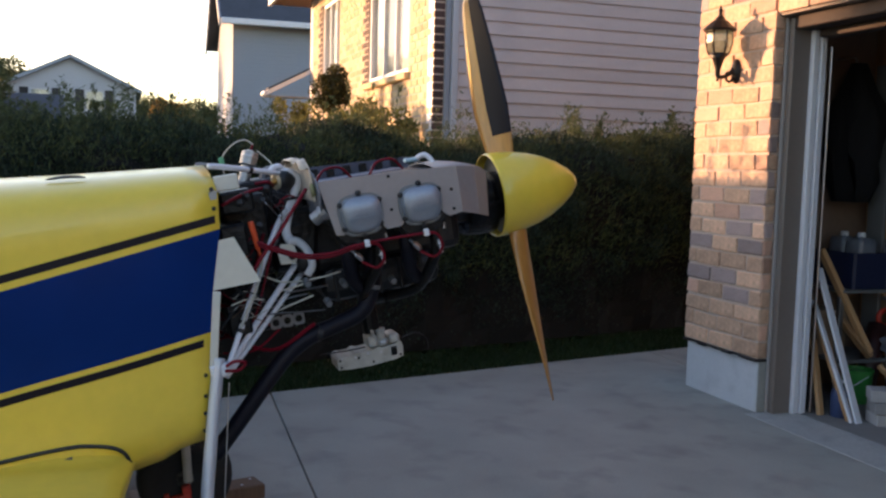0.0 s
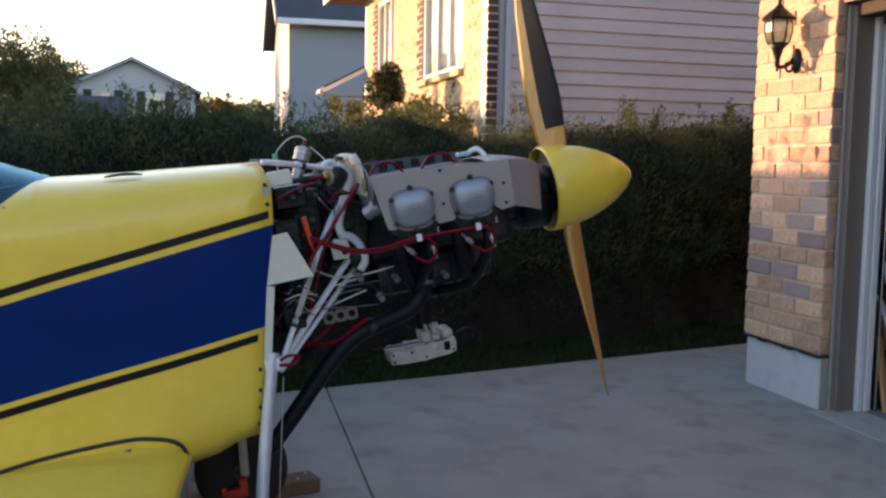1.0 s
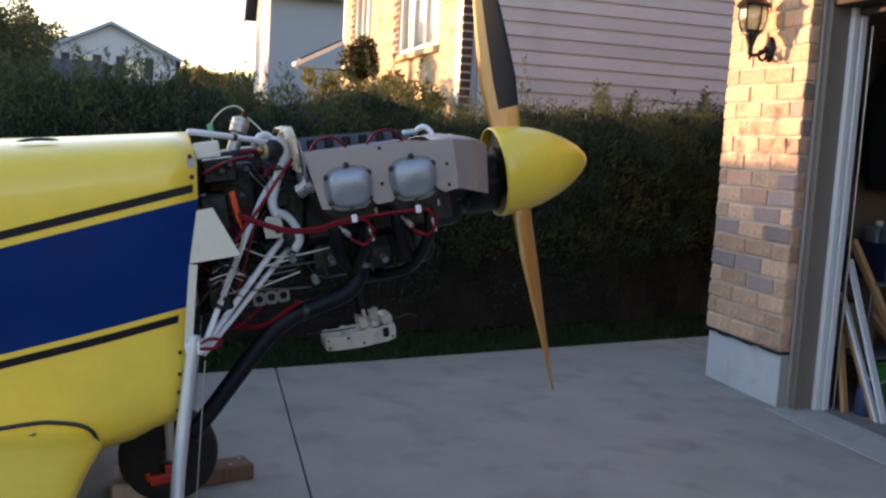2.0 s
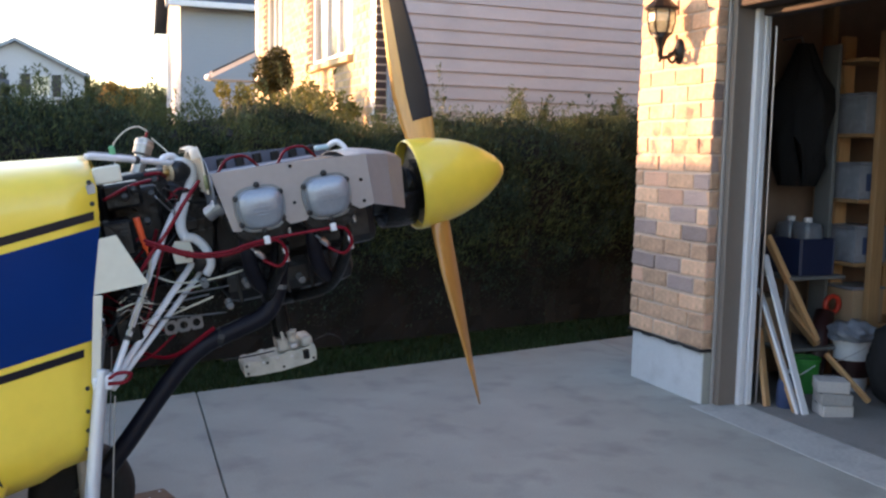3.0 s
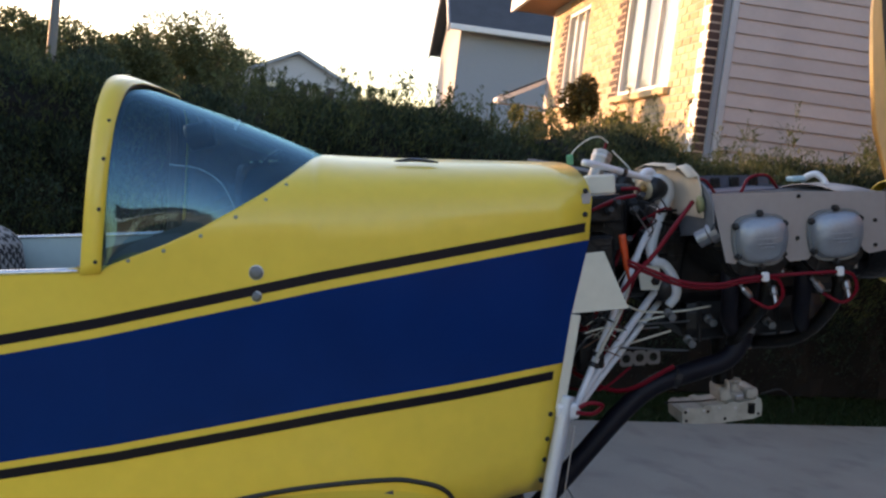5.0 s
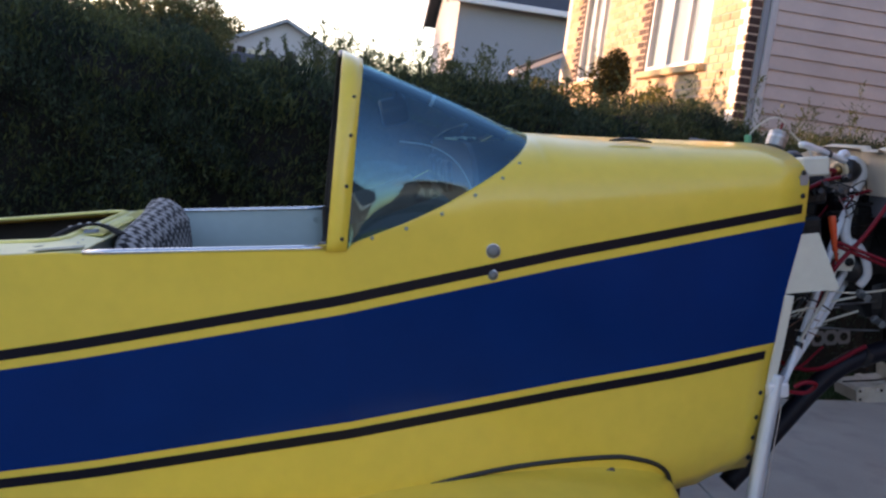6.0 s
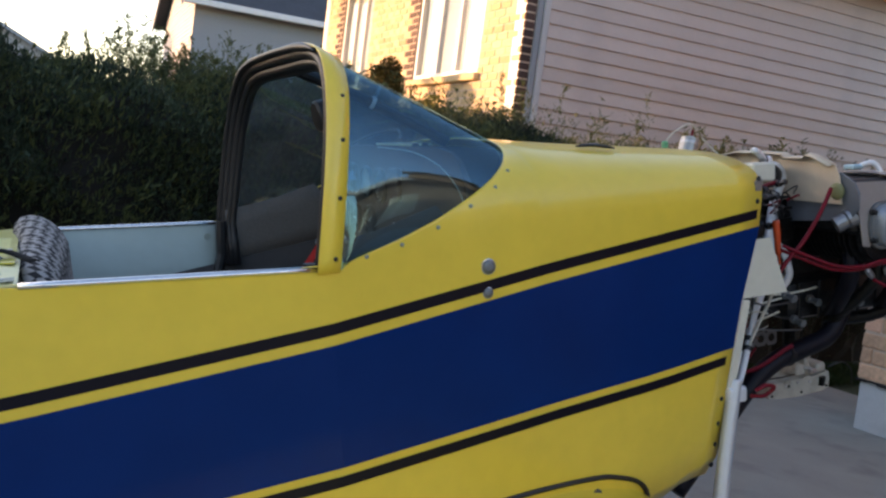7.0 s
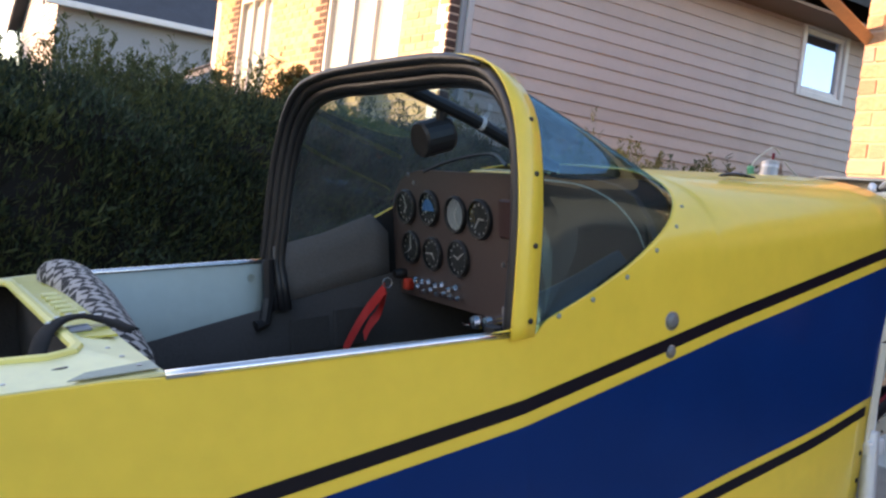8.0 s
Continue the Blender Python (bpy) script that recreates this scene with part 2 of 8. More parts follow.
RIM_YELLOW = material("pale_yellow_rim_paint", (0.78, 0.70, 0.20), 0.35, vary=0.1, grain=30, patch=8, bump=0.03)
WORN_GREY = material("worn_grey_green_metal", (0.30, 0.33, 0.27), 0.5, 0.3, vary=0.15, grain=40)
MINT = material("pale_grey_green_paint", (0.40, 0.485, 0.465), 0.55, vary=0.05, bump=0.03)
UPHOLSTERY = material("dark_grey_upholstery", (0.125, 0.117, 0.112), 0.9, vary=0.2, grain=220, patch=5, bump=0.25)
DARK_TRIM = material("dark_lower_trim", (0.05, 0.046, 0.045), 0.9, vary=0.2, grain=220, patch=5, bump=0.25)
RIBBON_RED = material("red_ribbon_cloth", (0.55, 0.022, 0.018), 0.7, vary=0.12, grain=200, bump=0.1)
DARK_RED = material("dark_red_casing", (0.035, 0.010, 0.010), 0.5, vary=0.15)
# glare on one dial's glass is put into this pale face colour
GLARE_FACE = material("pale_glaring_dial", (0.30, 0.33, 0.34), 0.3, vary=0.1)
PANEL_BROWN = material("brown_panel_paint", (0.066, 0.042, 0.036), 0.6, vary=0.08, grain=90, bump=0.05)
GLARE_BLACK = material("matt_black_vinyl", (0.012, 0.012, 0.012), 0.8, vary=0.2, grain=150, bump=0.1, spec=0.25)
BLACK_RUBBER = material("black_rubber", (0.012, 0.012, 0.014), 0.45, vary=0.2, grain=60, bump=0.08)
TYRE = material("tyre_rubber", (0.018, 0.017, 0.017), 0.8, vary=0.25, grain=60, bump=0.3)
BLACK_PLASTIC = material("black_plastic", (0.015, 0.015, 0.016), 0.4, vary=0.15, bump=0.03)
DIAL = material("dial_face", (0.022, 0.024, 0.026), 0.5, vary=0.1, bump=0.0)
DIAL_MARK = material("dial_marking", (0.5, 0.5, 0.48), 0.6, vary=0.05, bump=0.0)
DIAL_BLUE = material("horizon_blue", (0.05, 0.2, 0.45), 0.4, vary=0.1, bump=0.0)
CHROME = material("polished_metal", (0.75, 0.76, 0.78), 0.18, 1.0, vary=0.06, grain=60, bump=0.02)
ALUMINIUM = material("dull_aluminium", (0.29, 0.30, 0.32), 0.42, 0.9, vary=0.12, grain=50, patch=8, bump=0.08, stain=(0.3, 0.29, 0.27), stain_amount=0.35)
CAST = material("silver_cast_cover", (0.30, 0.335, 0.385), 0.40, 0.5, vary=0.08, grain=120, patch=10, bump=0.1)
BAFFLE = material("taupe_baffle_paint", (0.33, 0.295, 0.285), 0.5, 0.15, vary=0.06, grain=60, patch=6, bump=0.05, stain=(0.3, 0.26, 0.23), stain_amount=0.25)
# far baffle and far heads: darker and bluer than the near baffle
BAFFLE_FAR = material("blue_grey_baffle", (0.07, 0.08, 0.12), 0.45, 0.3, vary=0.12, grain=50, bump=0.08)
ENGINE_DARK = material("oily_dark_metal", (0.006, 0.006, 0.007), 0.38, 0.1, vary=0.4, grain=50, patch=12, bump=0.5, stain=(0.010, 0.009, 0.008), stain_amount=0.7, spec=0.3)
ENGINE_GREY = material("grey_cast_engine", (0.015, 0.016, 0.019), 0.42, 0.25, vary=0.35, grain=60, patch=14, bump=0.25, stain=(0.03, 0.027, 0.025), stain_amount=0.7)
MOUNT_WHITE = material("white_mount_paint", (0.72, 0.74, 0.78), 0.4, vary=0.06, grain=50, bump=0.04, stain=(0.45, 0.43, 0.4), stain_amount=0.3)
CREAM = material("cream_paint", (0.64, 0.62, 0.53), 0.5, vary=0.05, grain=50, bump=0.04, stain=(0.5, 0.47, 0.38), stain_amount=0.3)
REAR_BAFFLE = material("tan_rear_baffle", (0.60, 0.50, 0.38), 0.5, 0.1, vary=0.08, bump=0.06, stain=(0.3, 0.27, 0.25), stain_amount=0.4)
EXHAUST = material("blued_exhaust_steel", (0.007, 0.007, 0.013), 0.5, 0.1, vary=0.3, grain=30, patch=8, bump=0.12, stain=(0.016, 0.013, 0.015), stain_amount=0.6, spec=0.22)
RED_WIRE = material("red_harness_sleeve", (0.17, 0.004, 0.013), 0.4, vary=0.15, bump=0.05, spec=0.2)
ORANGE = material("orange_plastic", (0.62, 0.07, 0.015), 0.45, vary=0.1, bump=0.03)
STEEL = material("steel_fittings", (0.5, 0.5, 0.52), 0.35, 1.0, vary=0.15, grain=80, bump=0.06)
BRASS = material("brass_washer", (0.55, 0.40, 0.18), 0.35, 1.0, vary=0.1, bump=0.05)
GREEN_TAPE = material("green_tape", (0.12, 0.42, 0.22), 0.6, vary=0.1)
WOOD_BLADE = material("orange_varnished_blade", (0.50, 0.24, 0.06), 0.35, vary=0.15, grain=8, patch=2, bump=0.03, coat=0.4, stretch=(14, 14, 1))
CONCRETE = material("driveway_concrete", (0.318, 0.319, 0.284), 0.85, vary=0.20, grain=150, patch=2.4, bump=0.16, stain=(0.19, 0.186, 0.172), stain_amount=0.6)
CONCRETE_PALE = material("pale_painted_concrete", (0.60, 0.62, 0.63), 0.85, vary=0.06, grain=60, patch=4, bump=0.25, stain=(0.42, 0.43, 0.44), stain_amount=0.4)
GARAGE_SILL = material("worn_sill_concrete", (0.40, 0.395, 0.37), 0.85, vary=0.16, grain=50, patch=4, bump=0.4, stain=(0.22, 0.215, 0.21), stain_amount=0.5)
SIDING_FAR = material("far_grey_white_siding", (0.50, 0.50, 0.52), 0.7, vary=0.05, grain=10, patch=0.6, bump=0.04)
GARAGE_FLOOR = material("garage_concrete", (0.22, 0.21, 0.20), 0.75, vary=0.14, grain=70, patch=2, bump=0.2, stain=(0.12, 0.115, 0.11), stain_amount=0.6)
BRICK_TAN = material("tan_brick", (0.62, 0.39, 0.255), 0.85, vary=0.26, grain=34, patch=12, bump=0.5, per_object=0.10, stain=(0.46, 0.27, 0.17), stain_amount=0.5)
BRICK_GREY = material("grey_brick", (0.34, 0.255, 0.23), 0.85, vary=0.18, grain=70, patch=12, bump=0.5, per_object=0.12)
BRICK_RED = material("reddish_brick", (0.56, 0.33, 0.23), 0.85, vary=0.15, grain=70, patch=12, bump=0.5, per_object=0.12)
MORTAR = material("mortar", (0.56, 0.43, 0.34), 0.95, vary=0.12, grain=140, patch=8, bump=0.5)
HOUSE_BRICK = material("buff_house_brick", (0.62, 0.46, 0.26), 0.85, vary=0.15, grain=60, patch=5, bump=0.4, per_island=0.12)
HOUSE_BRICK_DARK = material("dark_red_quoin_brick", (0.075, 0.042, 0.036), 0.85, vary=0.2, grain=60, patch=6, bump=0.4, per_island=0.15)
SIDING = material("mauve_grey_siding", (0.52, 0.445, 0.428), 0.6, vary=0.05, grain=30, patch=1.2, bump=0.06, stain=(0.35, 0.31, 0.32), stain_amount=0.3, per_object=0.03)
SIDING_GREY = material("blue_grey_siding", (0.28, 0.312, 0.355), 0.65, vary=0.05, grain=20, patch=0.6, bump=0.05, per_object=0.03)
SIDING_PALE = material("pale_siding", (0.47, 0.48, 0.51), 0.65, vary=0.05, grain=20, patch=0.6, bump=0.05)
WHITE_TRIM = material("white_trim_paint", (0.72, 0.73, 0.76), 0.5, vary=0.05, grain=30, bump=0.05, stain=(0.55, 0.55, 0.55), stain_amount=0.3)
PALE_TAUPE = material("pale_taupe_trim", (0.36, 0.33, 0.31), 0.5, vary=0.06, grain=40, bump=0.04)
BROWN_TRIM = material("taupe_metal_trim", (0.205, 0.168, 0.142), 0.5, vary=0.06, grain=40, bump=0.04)
DARK_HEAD = material("dark_brown_head_trim", (0.06, 0.045, 0.038), 0.8, vary=0.1, grain=30, bump=0.05, spec=0.2)
SOFFIT = material("brown_soffit_wood", (0.26, 0.15, 0.085), 0.65, vary=0.15, grain=10, patch=3, bump=0.1, stretch=(2, 20, 20))
SHINGLE = material("dark_roof_shingle", (0.055, 0.06, 0.075), 0.9, vary=0.25, grain=18, patch=2, bump=0.5)
WINDOW_GLASS = glass("window_glass", (0.92, 0.92, 0.9), 0.02, base_reflect=0.06)
# the reflected sky's blue is put into the gloss tint of these two
SKY_GLASS = glass("coated_window_glass", (0.5, 0.55, 0.6), 0.02, base_reflect=0.6, shine_tint=(0.55, 0.72, 1.0))
WINDSCREEN = glass("tinted_windscreen", (0.34, 0.53, 0.62), 0.02, base_reflect=0.13, shine_tint=(0.34, 0.72, 0.98), film_weight=0.045)
CLEAR_GLASS = glass("clear_glass", (0.95, 0.95, 0.94), 0.02, base_reflect=0.03)
CURTAIN = material("white_blind", (0.75, 0.74, 0.7), 0.8, vary=0.04, bump=0.02)
LAWN_GROUND = material("lawn_soil", (0.035, 0.055, 0.018), 0.95, vary=0.3, grain=30, patch=0.8, bump=0.5)
GRASS = leaf_material("grass_blades", (0.022, 0.046, 0.014), 0.3)
CEDAR = leaf_material("cedar_sprays", (0.018, 0.036, 0.026), 0.12, vary=0.6, second=(0.054, 0.088, 0.054))
# sun on the shoots is partly put into the yellower second tone
CEDAR_TIP = leaf_material("pale_cedar_fronds", (0.056, 0.084, 0.042), 0.26, vary=0.35, second=(0.12, 0.145, 0.055))
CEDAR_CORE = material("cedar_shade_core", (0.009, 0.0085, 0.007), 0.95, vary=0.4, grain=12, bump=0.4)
SHRUB = leaf_material("golden_shrub_leaves", (0.10, 0.115, 0.035), 0.35, vary=0.4, second=(0.22, 0.215, 0.065))
TOPIARY = leaf_material("dark_topiary_leaves", (0.035, 0.042, 0.014), 0.25, vary=0.4, second=(0.10, 0.085, 0.025))
TREE_LEAF = leaf_material("tree_leaves", (0.065, 0.085, 0.036), 0.3, vary=0.35, second=(0.12, 0.13, 0.055))
AUTUMN_LEAF = leaf_material("autumn_leaves", (0.24, 0.13, 0.03), 0.35, vary=0.4, second=(0.34, 0.22, 0.06))
BARK = material("bark", (0.10, 0.07, 0.05), 0.95, vary=0.3, grain=20, bump=0.6)
TIMBER = material("raw_timber", (0.46, 0.26, 0.12), 0.7, vary=0.14, grain=10, patch=3, bump=0.1, stretch=(16, 16, 1.2), per_object=0.2)
STUD_WALL = material("unfinished_plywood", (0.21, 0.14, 0.10), 0.8, vary=0.15, grain=10, patch=1.5, bump=0.1)
GREEN_PLASTIC = material("green_plastic", (0.02, 0.22, 0.04), 0.4, vary=0.08, bump=0.02)
WHITE_PLASTIC = material("white_plastic", (0.72, 0.73, 0.74), 0.45, vary=0.05, bump=0.03)
BLUE_PLASTIC = material("blue_plastic", (0.035, 0.06, 0.14), 0.4, vary=0.1, bump=0.02)
BLUE_LIQUID = material("cloudy_grey_jug", (0.15, 0.17, 0.20), 0.35, vary=0.15, bump=0.03)
RED_PLASTIC = material("red_plastic", (0.5, 0.04, 0.02), 0.4, vary=0.1, bump=0.02)
DARK_CLOTH = material("black_cloth", (0.005, 0.005, 0.006), 0.9, vary=0.3, grain=60, patch=6, bump=0.4)
PAVER = material("grey_paver", (0.40, 0.385, 0.37), 0.9, vary=0.1, grain=70, patch=8, bump=0.4, per_object=0.12)
CARDBOARD = material("cardboard", (0.36, 0.25, 0.16), 0.85, vary=0.08, grain=30, bump=0.1)
LAMP_GLASS = glass("seeded_lantern_glass", (0.82, 0.78, 0.70), 0.12, base_reflect=0.08, film_weight=0.4)
LAMP_IRON = material("black_lantern_iron", (0.015, 0.014, 0.013), 0.45, 0.3, vary=0.2, grain=60, bump=0.1)
CLEAR_BIN = material("cloudy_clear_plastic", (0.22, 0.24, 0.28), 0.3, vary=0.2, grain=15, patch=8, bump=0.1, stain=(0.15, 0.15, 0.18), stain_amount=0.7)
BROWN_SIDING = material("brown_siding", (0.20, 0.15, 0.12), 0.7, vary=0.08, grain=20, patch=1, bump=0.05)


# ---- the setting ----
DRIVE = pose(1.175, 6.49, 0, 0, 0, -64)  # x along the driveway towards the road, y towards the garage
GARAGE = pose(1.140, 6.343, 0, 0, 0, -64)  # x along the garage front towards the road, y into the garage
HOUSE = pose(-0.945, 9.77, 0, 0, 0, 26)  # the neighbour's corner: x along the sided wall, y along the brick front
HEDGE = pose(-0.66, 6.66, 0, 0, 0, 39)  # x along the hedge, y towards the neighbour
rng = np.random.default_rng(7)


def structure(name, m, label, category):
    return thing(name, m, label, category, kind="structure")


def build_ground():
    rings, k = [0.0, 6, 14, 30, 70, 160, 400, 1000, 2500], 48
    verts, faces = [(0, 0, -0.04)], []
    for r in rings[1:]:
        verts += [(r * math.cos(2 * math.pi * i / k), r * math.sin(2 * math.pi * i / k), -0.04) for i in range(k)]
    for i in range(k):
        faces.append((0, 1 + i, 1 + (i + 1) % k))
        for j in range(len(rings) - 2):
            a = 1 + j * k
            faces.append((a + i, a + k + i, a + k + (i + 1) % k, a + (i + 1) % k))
    ob = part("ground", mesh_from("ground", verts, faces, LAWN_GROUND), None)
    tagged(ob, "dark green lawn ground reaching to the horizon", "ground", kind="structure")


def edge_u(v):
    """Where the driveway's edge along the lawn lies, in the garage's directions."""
    return -0.2 - 0.235 * (v + 2.58)


def build_driveway():
    drive = structure("pavement", DRIVE, "grey concrete driveway slabs with a straight control joint", "driveway")
    gap = 0.0035
    cuts = [-8.6, -5.62, -2.59, 0.26]
    for v0, v1 in zip(cuts, cuts[1:]):
        for u0, u1 in ((None, 3.1), (3.1, 7.2)):
            a0, a1 = (edge_u(v0), edge_u(v1)) if u0 is None else (u0 + gap, u0 + gap)
            tilt = lambda v, u: v - 0.047 * (u + 0.2) * (v < -1)
            o = [(a0, tilt(v0, a0) + gap), (u1 - gap, tilt(v0, u1) + gap), (u1 - gap, tilt(v1, u1) - gap), (a1, tilt(v1, a1) - gap)]
            part("slab", plate(o, 0.12, Matrix.Translation((0, 0, -0.12)), bevel=0.004), CONCRETE, drive)
    o = [(edge_u(0.26), 0.262), (0.1, 0.262), (0.1, 0.9), (edge_u(0.9), 0.9)]
    part("slab", plate(o, 0.12, Matrix.Translation((0, 0, -0.12)), bevel=0.004), CONCRETE, drive)
    sill = part("threshold", block((0.722, -0.066, -0.1), (5.7, 0.236, 0.003), 0.002), GARAGE_SILL, drive, "paler concrete threshold strip at the garage door")
    sill.matrix_basis = DRIVE.inverted() @ GARAGE


COURSE, BRICK_L = 0.0936, 0.242


def brick_mesh(name, length, depth=0.07, height=COURSE - 0.012, seed=0):
    """One brick, its corner at the origin, face towards -y, with chipped, slightly uneven edges."""
    r = random.Random(seed)
    bm = bmesh.new()
    box(bm, (0, 0, 0), (length, depth, height), 0.005)
    for v in bm.verts:
        if v.co.y < depth * 0.5:
            v.co += Vector((r.uniform(-0.006, 0.006), r.uniform(-0.002, 0.003), r.uniform(-0.004, 0.004)))
    me = bpy.data.meshes.new(name)
    bmesh.ops.recalc_face_normals(bm, faces=bm.faces)
    bm.to_mesh(me)
    bm.free()
    return me


def lay_bricks(parent, m, width, z0, z1, seed, left_half=0.0):
    """Courses of separate bricks on a face: m's x along it, -y outwards."""
    r = random.Random(seed)
    meshes = {}
    z, row = z0, 0
    while z < z1 - 0.03:
        x = -left_half if row % 2 else 0.0
        first = True
        while x < width - 0.02:
            full = r.choice((BRICK_L, BRICK_L, BRICK_L, 0.17)) if first and row % 2 else BRICK_L
            length = min(full if not (first and row % 2) else full * 0.5, width - x)
            first = False
            if length > 0.035:
                kind = r.random()
                mat = BRICK_TAN if kind < 0.76 else BRICK_RED if kind < 0.92 else BRICK_GREY
                key = (round(length, 3), r.randrange(3), mat.name)
                if key not in meshes:
                    me = brick_mesh("brick", key[0] - 0.011, seed=hash(key[:2]) % 1000)
                    me.materials.append(mat)
                    meshes[key] = me
                ob = new("brick", meshes[key])
                ob.parent = parent
                ob.matrix_basis = m @ pose(max(x, 0) + 0.0055, r.uniform(-0.004, 0.001), z + 0.006 + r.uniform(-0.002, 0.002), 0, r.uniform(-0.9, 0.9), r.uniform(-0.6, 0.6))
            x += length
        z += COURSE
        row += 1


def build_garage():
    top = 2.98
    front = structure("wall_front", GARAGE, "tan brick garage front with grey bricks on a pale concrete base", "wall")
    part("foundation", block((0.014, 0.014, -0.1), (0.704, 0.2, 0.286), 0.010), CONCRETE_PALE, front, "pale grey painted concrete foundation block")
    part("core", block((0.009, 0.0062, 0.298), (0.703, 0.2, top), 0), MORTAR, front, "grey mortar between the bricks")
    flashing = bmesh.new()
    for k in range(9):
        x = -0.004 + 0.0796 * k
        lift = 0.004 * math.sin(k * 2.3)
        box(flashing, (x, -0.008 + lift, 0.284 + lift), (x + 0.079, 0.066, 0.297 + 0.5 * lift), 0.002)
    part("flashing", flashing, BLACK_RUBBER, front, "black weather membrane under the bricks")
    # the foundation's side lies in shade; this greyer sheet puts that into colour
    part("bare_return", block((0.7045, 0.016, -0.05), (0.708, 0.15, 0.284), 0.001), CONCRETE, front, "grey sheet that gives the foundation's side its shade")
    # unseen header and pier, made dark brown to darken the windscreen's reflection
    part("header", block((0.704, 0.02, 2.15), (5.7, 0.2, top), 0), BROWN_SIDING, front, "dark brown unseen header over the garage door")
    part("pier", block((5.7, 0.0, -0.1), (6.5, 0.2, top), 0.01), BROWN_SIDING, front, "dark brown unseen end of the garage front")
    jamb = structure("door_frame", GARAGE, "taupe metal capped garage door frame with white track", "door frame")
    part("casing", block((0.721, 0.079, 0.0), (0.761, 0.20, 2.14), 0.004), BROWN_TRIM, jamb)
    part("channel_trim", block((0.713, 0.060, 0.0), (0.728, 0.078, 2.14), 0.003), PALE_TAUPE, jamb, "narrow pale taupe channel strip beside the bricks")
    track = bmesh.new()
    box(track, (0.762, 0.185, 0.0), (0.795, 0.225, 2.08), 0.006)
    box(track, (0.762, 0.229, 0.0), (0.802, 0.252, 2.08), 0.006)
    box(track, (0.762, 0.256, 0.0), (0.795, 0.275, 2.08), 0.006)
    part("jamb", track, WHITE_TRIM, jamb, "white ridged vinyl door stop")
    part("rail", block((0.765, 0.31, 0.0), (0.785, 0.32, 2.0), 0.003), STEEL, jamb, "thin galvanised door rail")
    part("head_casing", block((0.762, 0.075, 2.08), (5.7, 0.20, 2.148), 0.006), DARK_HEAD, jamb)
    part("head_stop", block((0.803, 0.205, 2.04), (5.66, 0.30, 2.08), 0.006), DARK_HEAD, jamb)
    for name, lo, hi in (("wall_side", (0.012, 0.2, -0.1), (0.2, 6.2, top)), ("wall_far", (6.3, 0.2, -0.1), (6.5, 6.2, top)), ("wall_back", (0.2, 6.0, -0.1), (6.3, 6.2, top))):
        w = structure(name, GARAGE, "unfinished plywood garage wall", "wall")
        part("sheet", block(lo, hi), STUD_WALL, w)
        if name == "wall_side":
            for k in range(9):
                part("stud", block((0.2, 0.55 + 0.6 * k, 0), (0.29, 0.59 + 0.6 * k, top - 0.1), 0.003), TIMBER, w)
    f = part("floor", block((0.2, 0.238, -0.1), (6.3, 6.0, 0.0045)), GARAGE_FLOOR)
    f.matrix_basis = GARAGE
    tagged(f, "stained grey concrete garage floor", "floor", kind="structure")
    c = part("ceiling", block((0.0, 0.2, top), (6.5, 6.2, top + 0.05)), STUD_WALL)
    c.matrix_basis = GARAGE
    tagged(c, "unfinished garage ceiling", "ceiling", kind="structure")
    roof = structure("garage_roof", GARAGE, "garage roof with brown wooden soffit and fascia", "roof")
    part("soffit", block((-0.42, -0.45, top), (6.9, 0.19, top + 0.03), 0.004), SOFFIT, roof)
    part("fascia", block((-0.45, -0.48, top - 0.02), (6.9, -0.452, top + 0.19), 0.004), SOFFIT, roof)
    part("rake_board", block((-0.45, -0.45, top - 0.02), (-0.422, 6.6, top + 0.19), 0.004), SOFFIT, roof)
    part("eave_brace", tube([(0.015, 0.02, 2.41), (0.015, -0.40, 2.555), (0.015, -0.92, 2.73)], 0.045, 4), TIMBER, roof, "raw timber brace under the eave")
    bm = bmesh.new()
    o = [(-0.5, -0.55, top + 0.2), (7.0, -0.55, top + 0.2), (7.0, 3.1, top + 1.7), (-0.5, 3.1, top + 1.7), (7.0, 6.8, top + 0.2), (-0.5, 6.8, top + 0.2)]
    v = [bm.verts.new(p) for p in o]
    bm.faces.new((v[0], v[1], v[2], v[3]))
    bm.faces.new((v[3], v[2], v[4], v[5]))
    thicken(part("shingle_roof", bm, SHINGLE, roof), 0.08, 1)
    for x in (-0.3, 6.4):
        part("gable", plate([(-0.45, top + 0.05), (6.6, top + 0.05), (3.1, top + 1.55)], 0.1, Matrix.Translation((x, 0, 0)) @ Matrix(((0, 0, 1, 0), (1, 0, 0, 0), (0, 1, 0, 0), (0, 0, 0, 1)))), SIDING_PALE, roof)
    return front


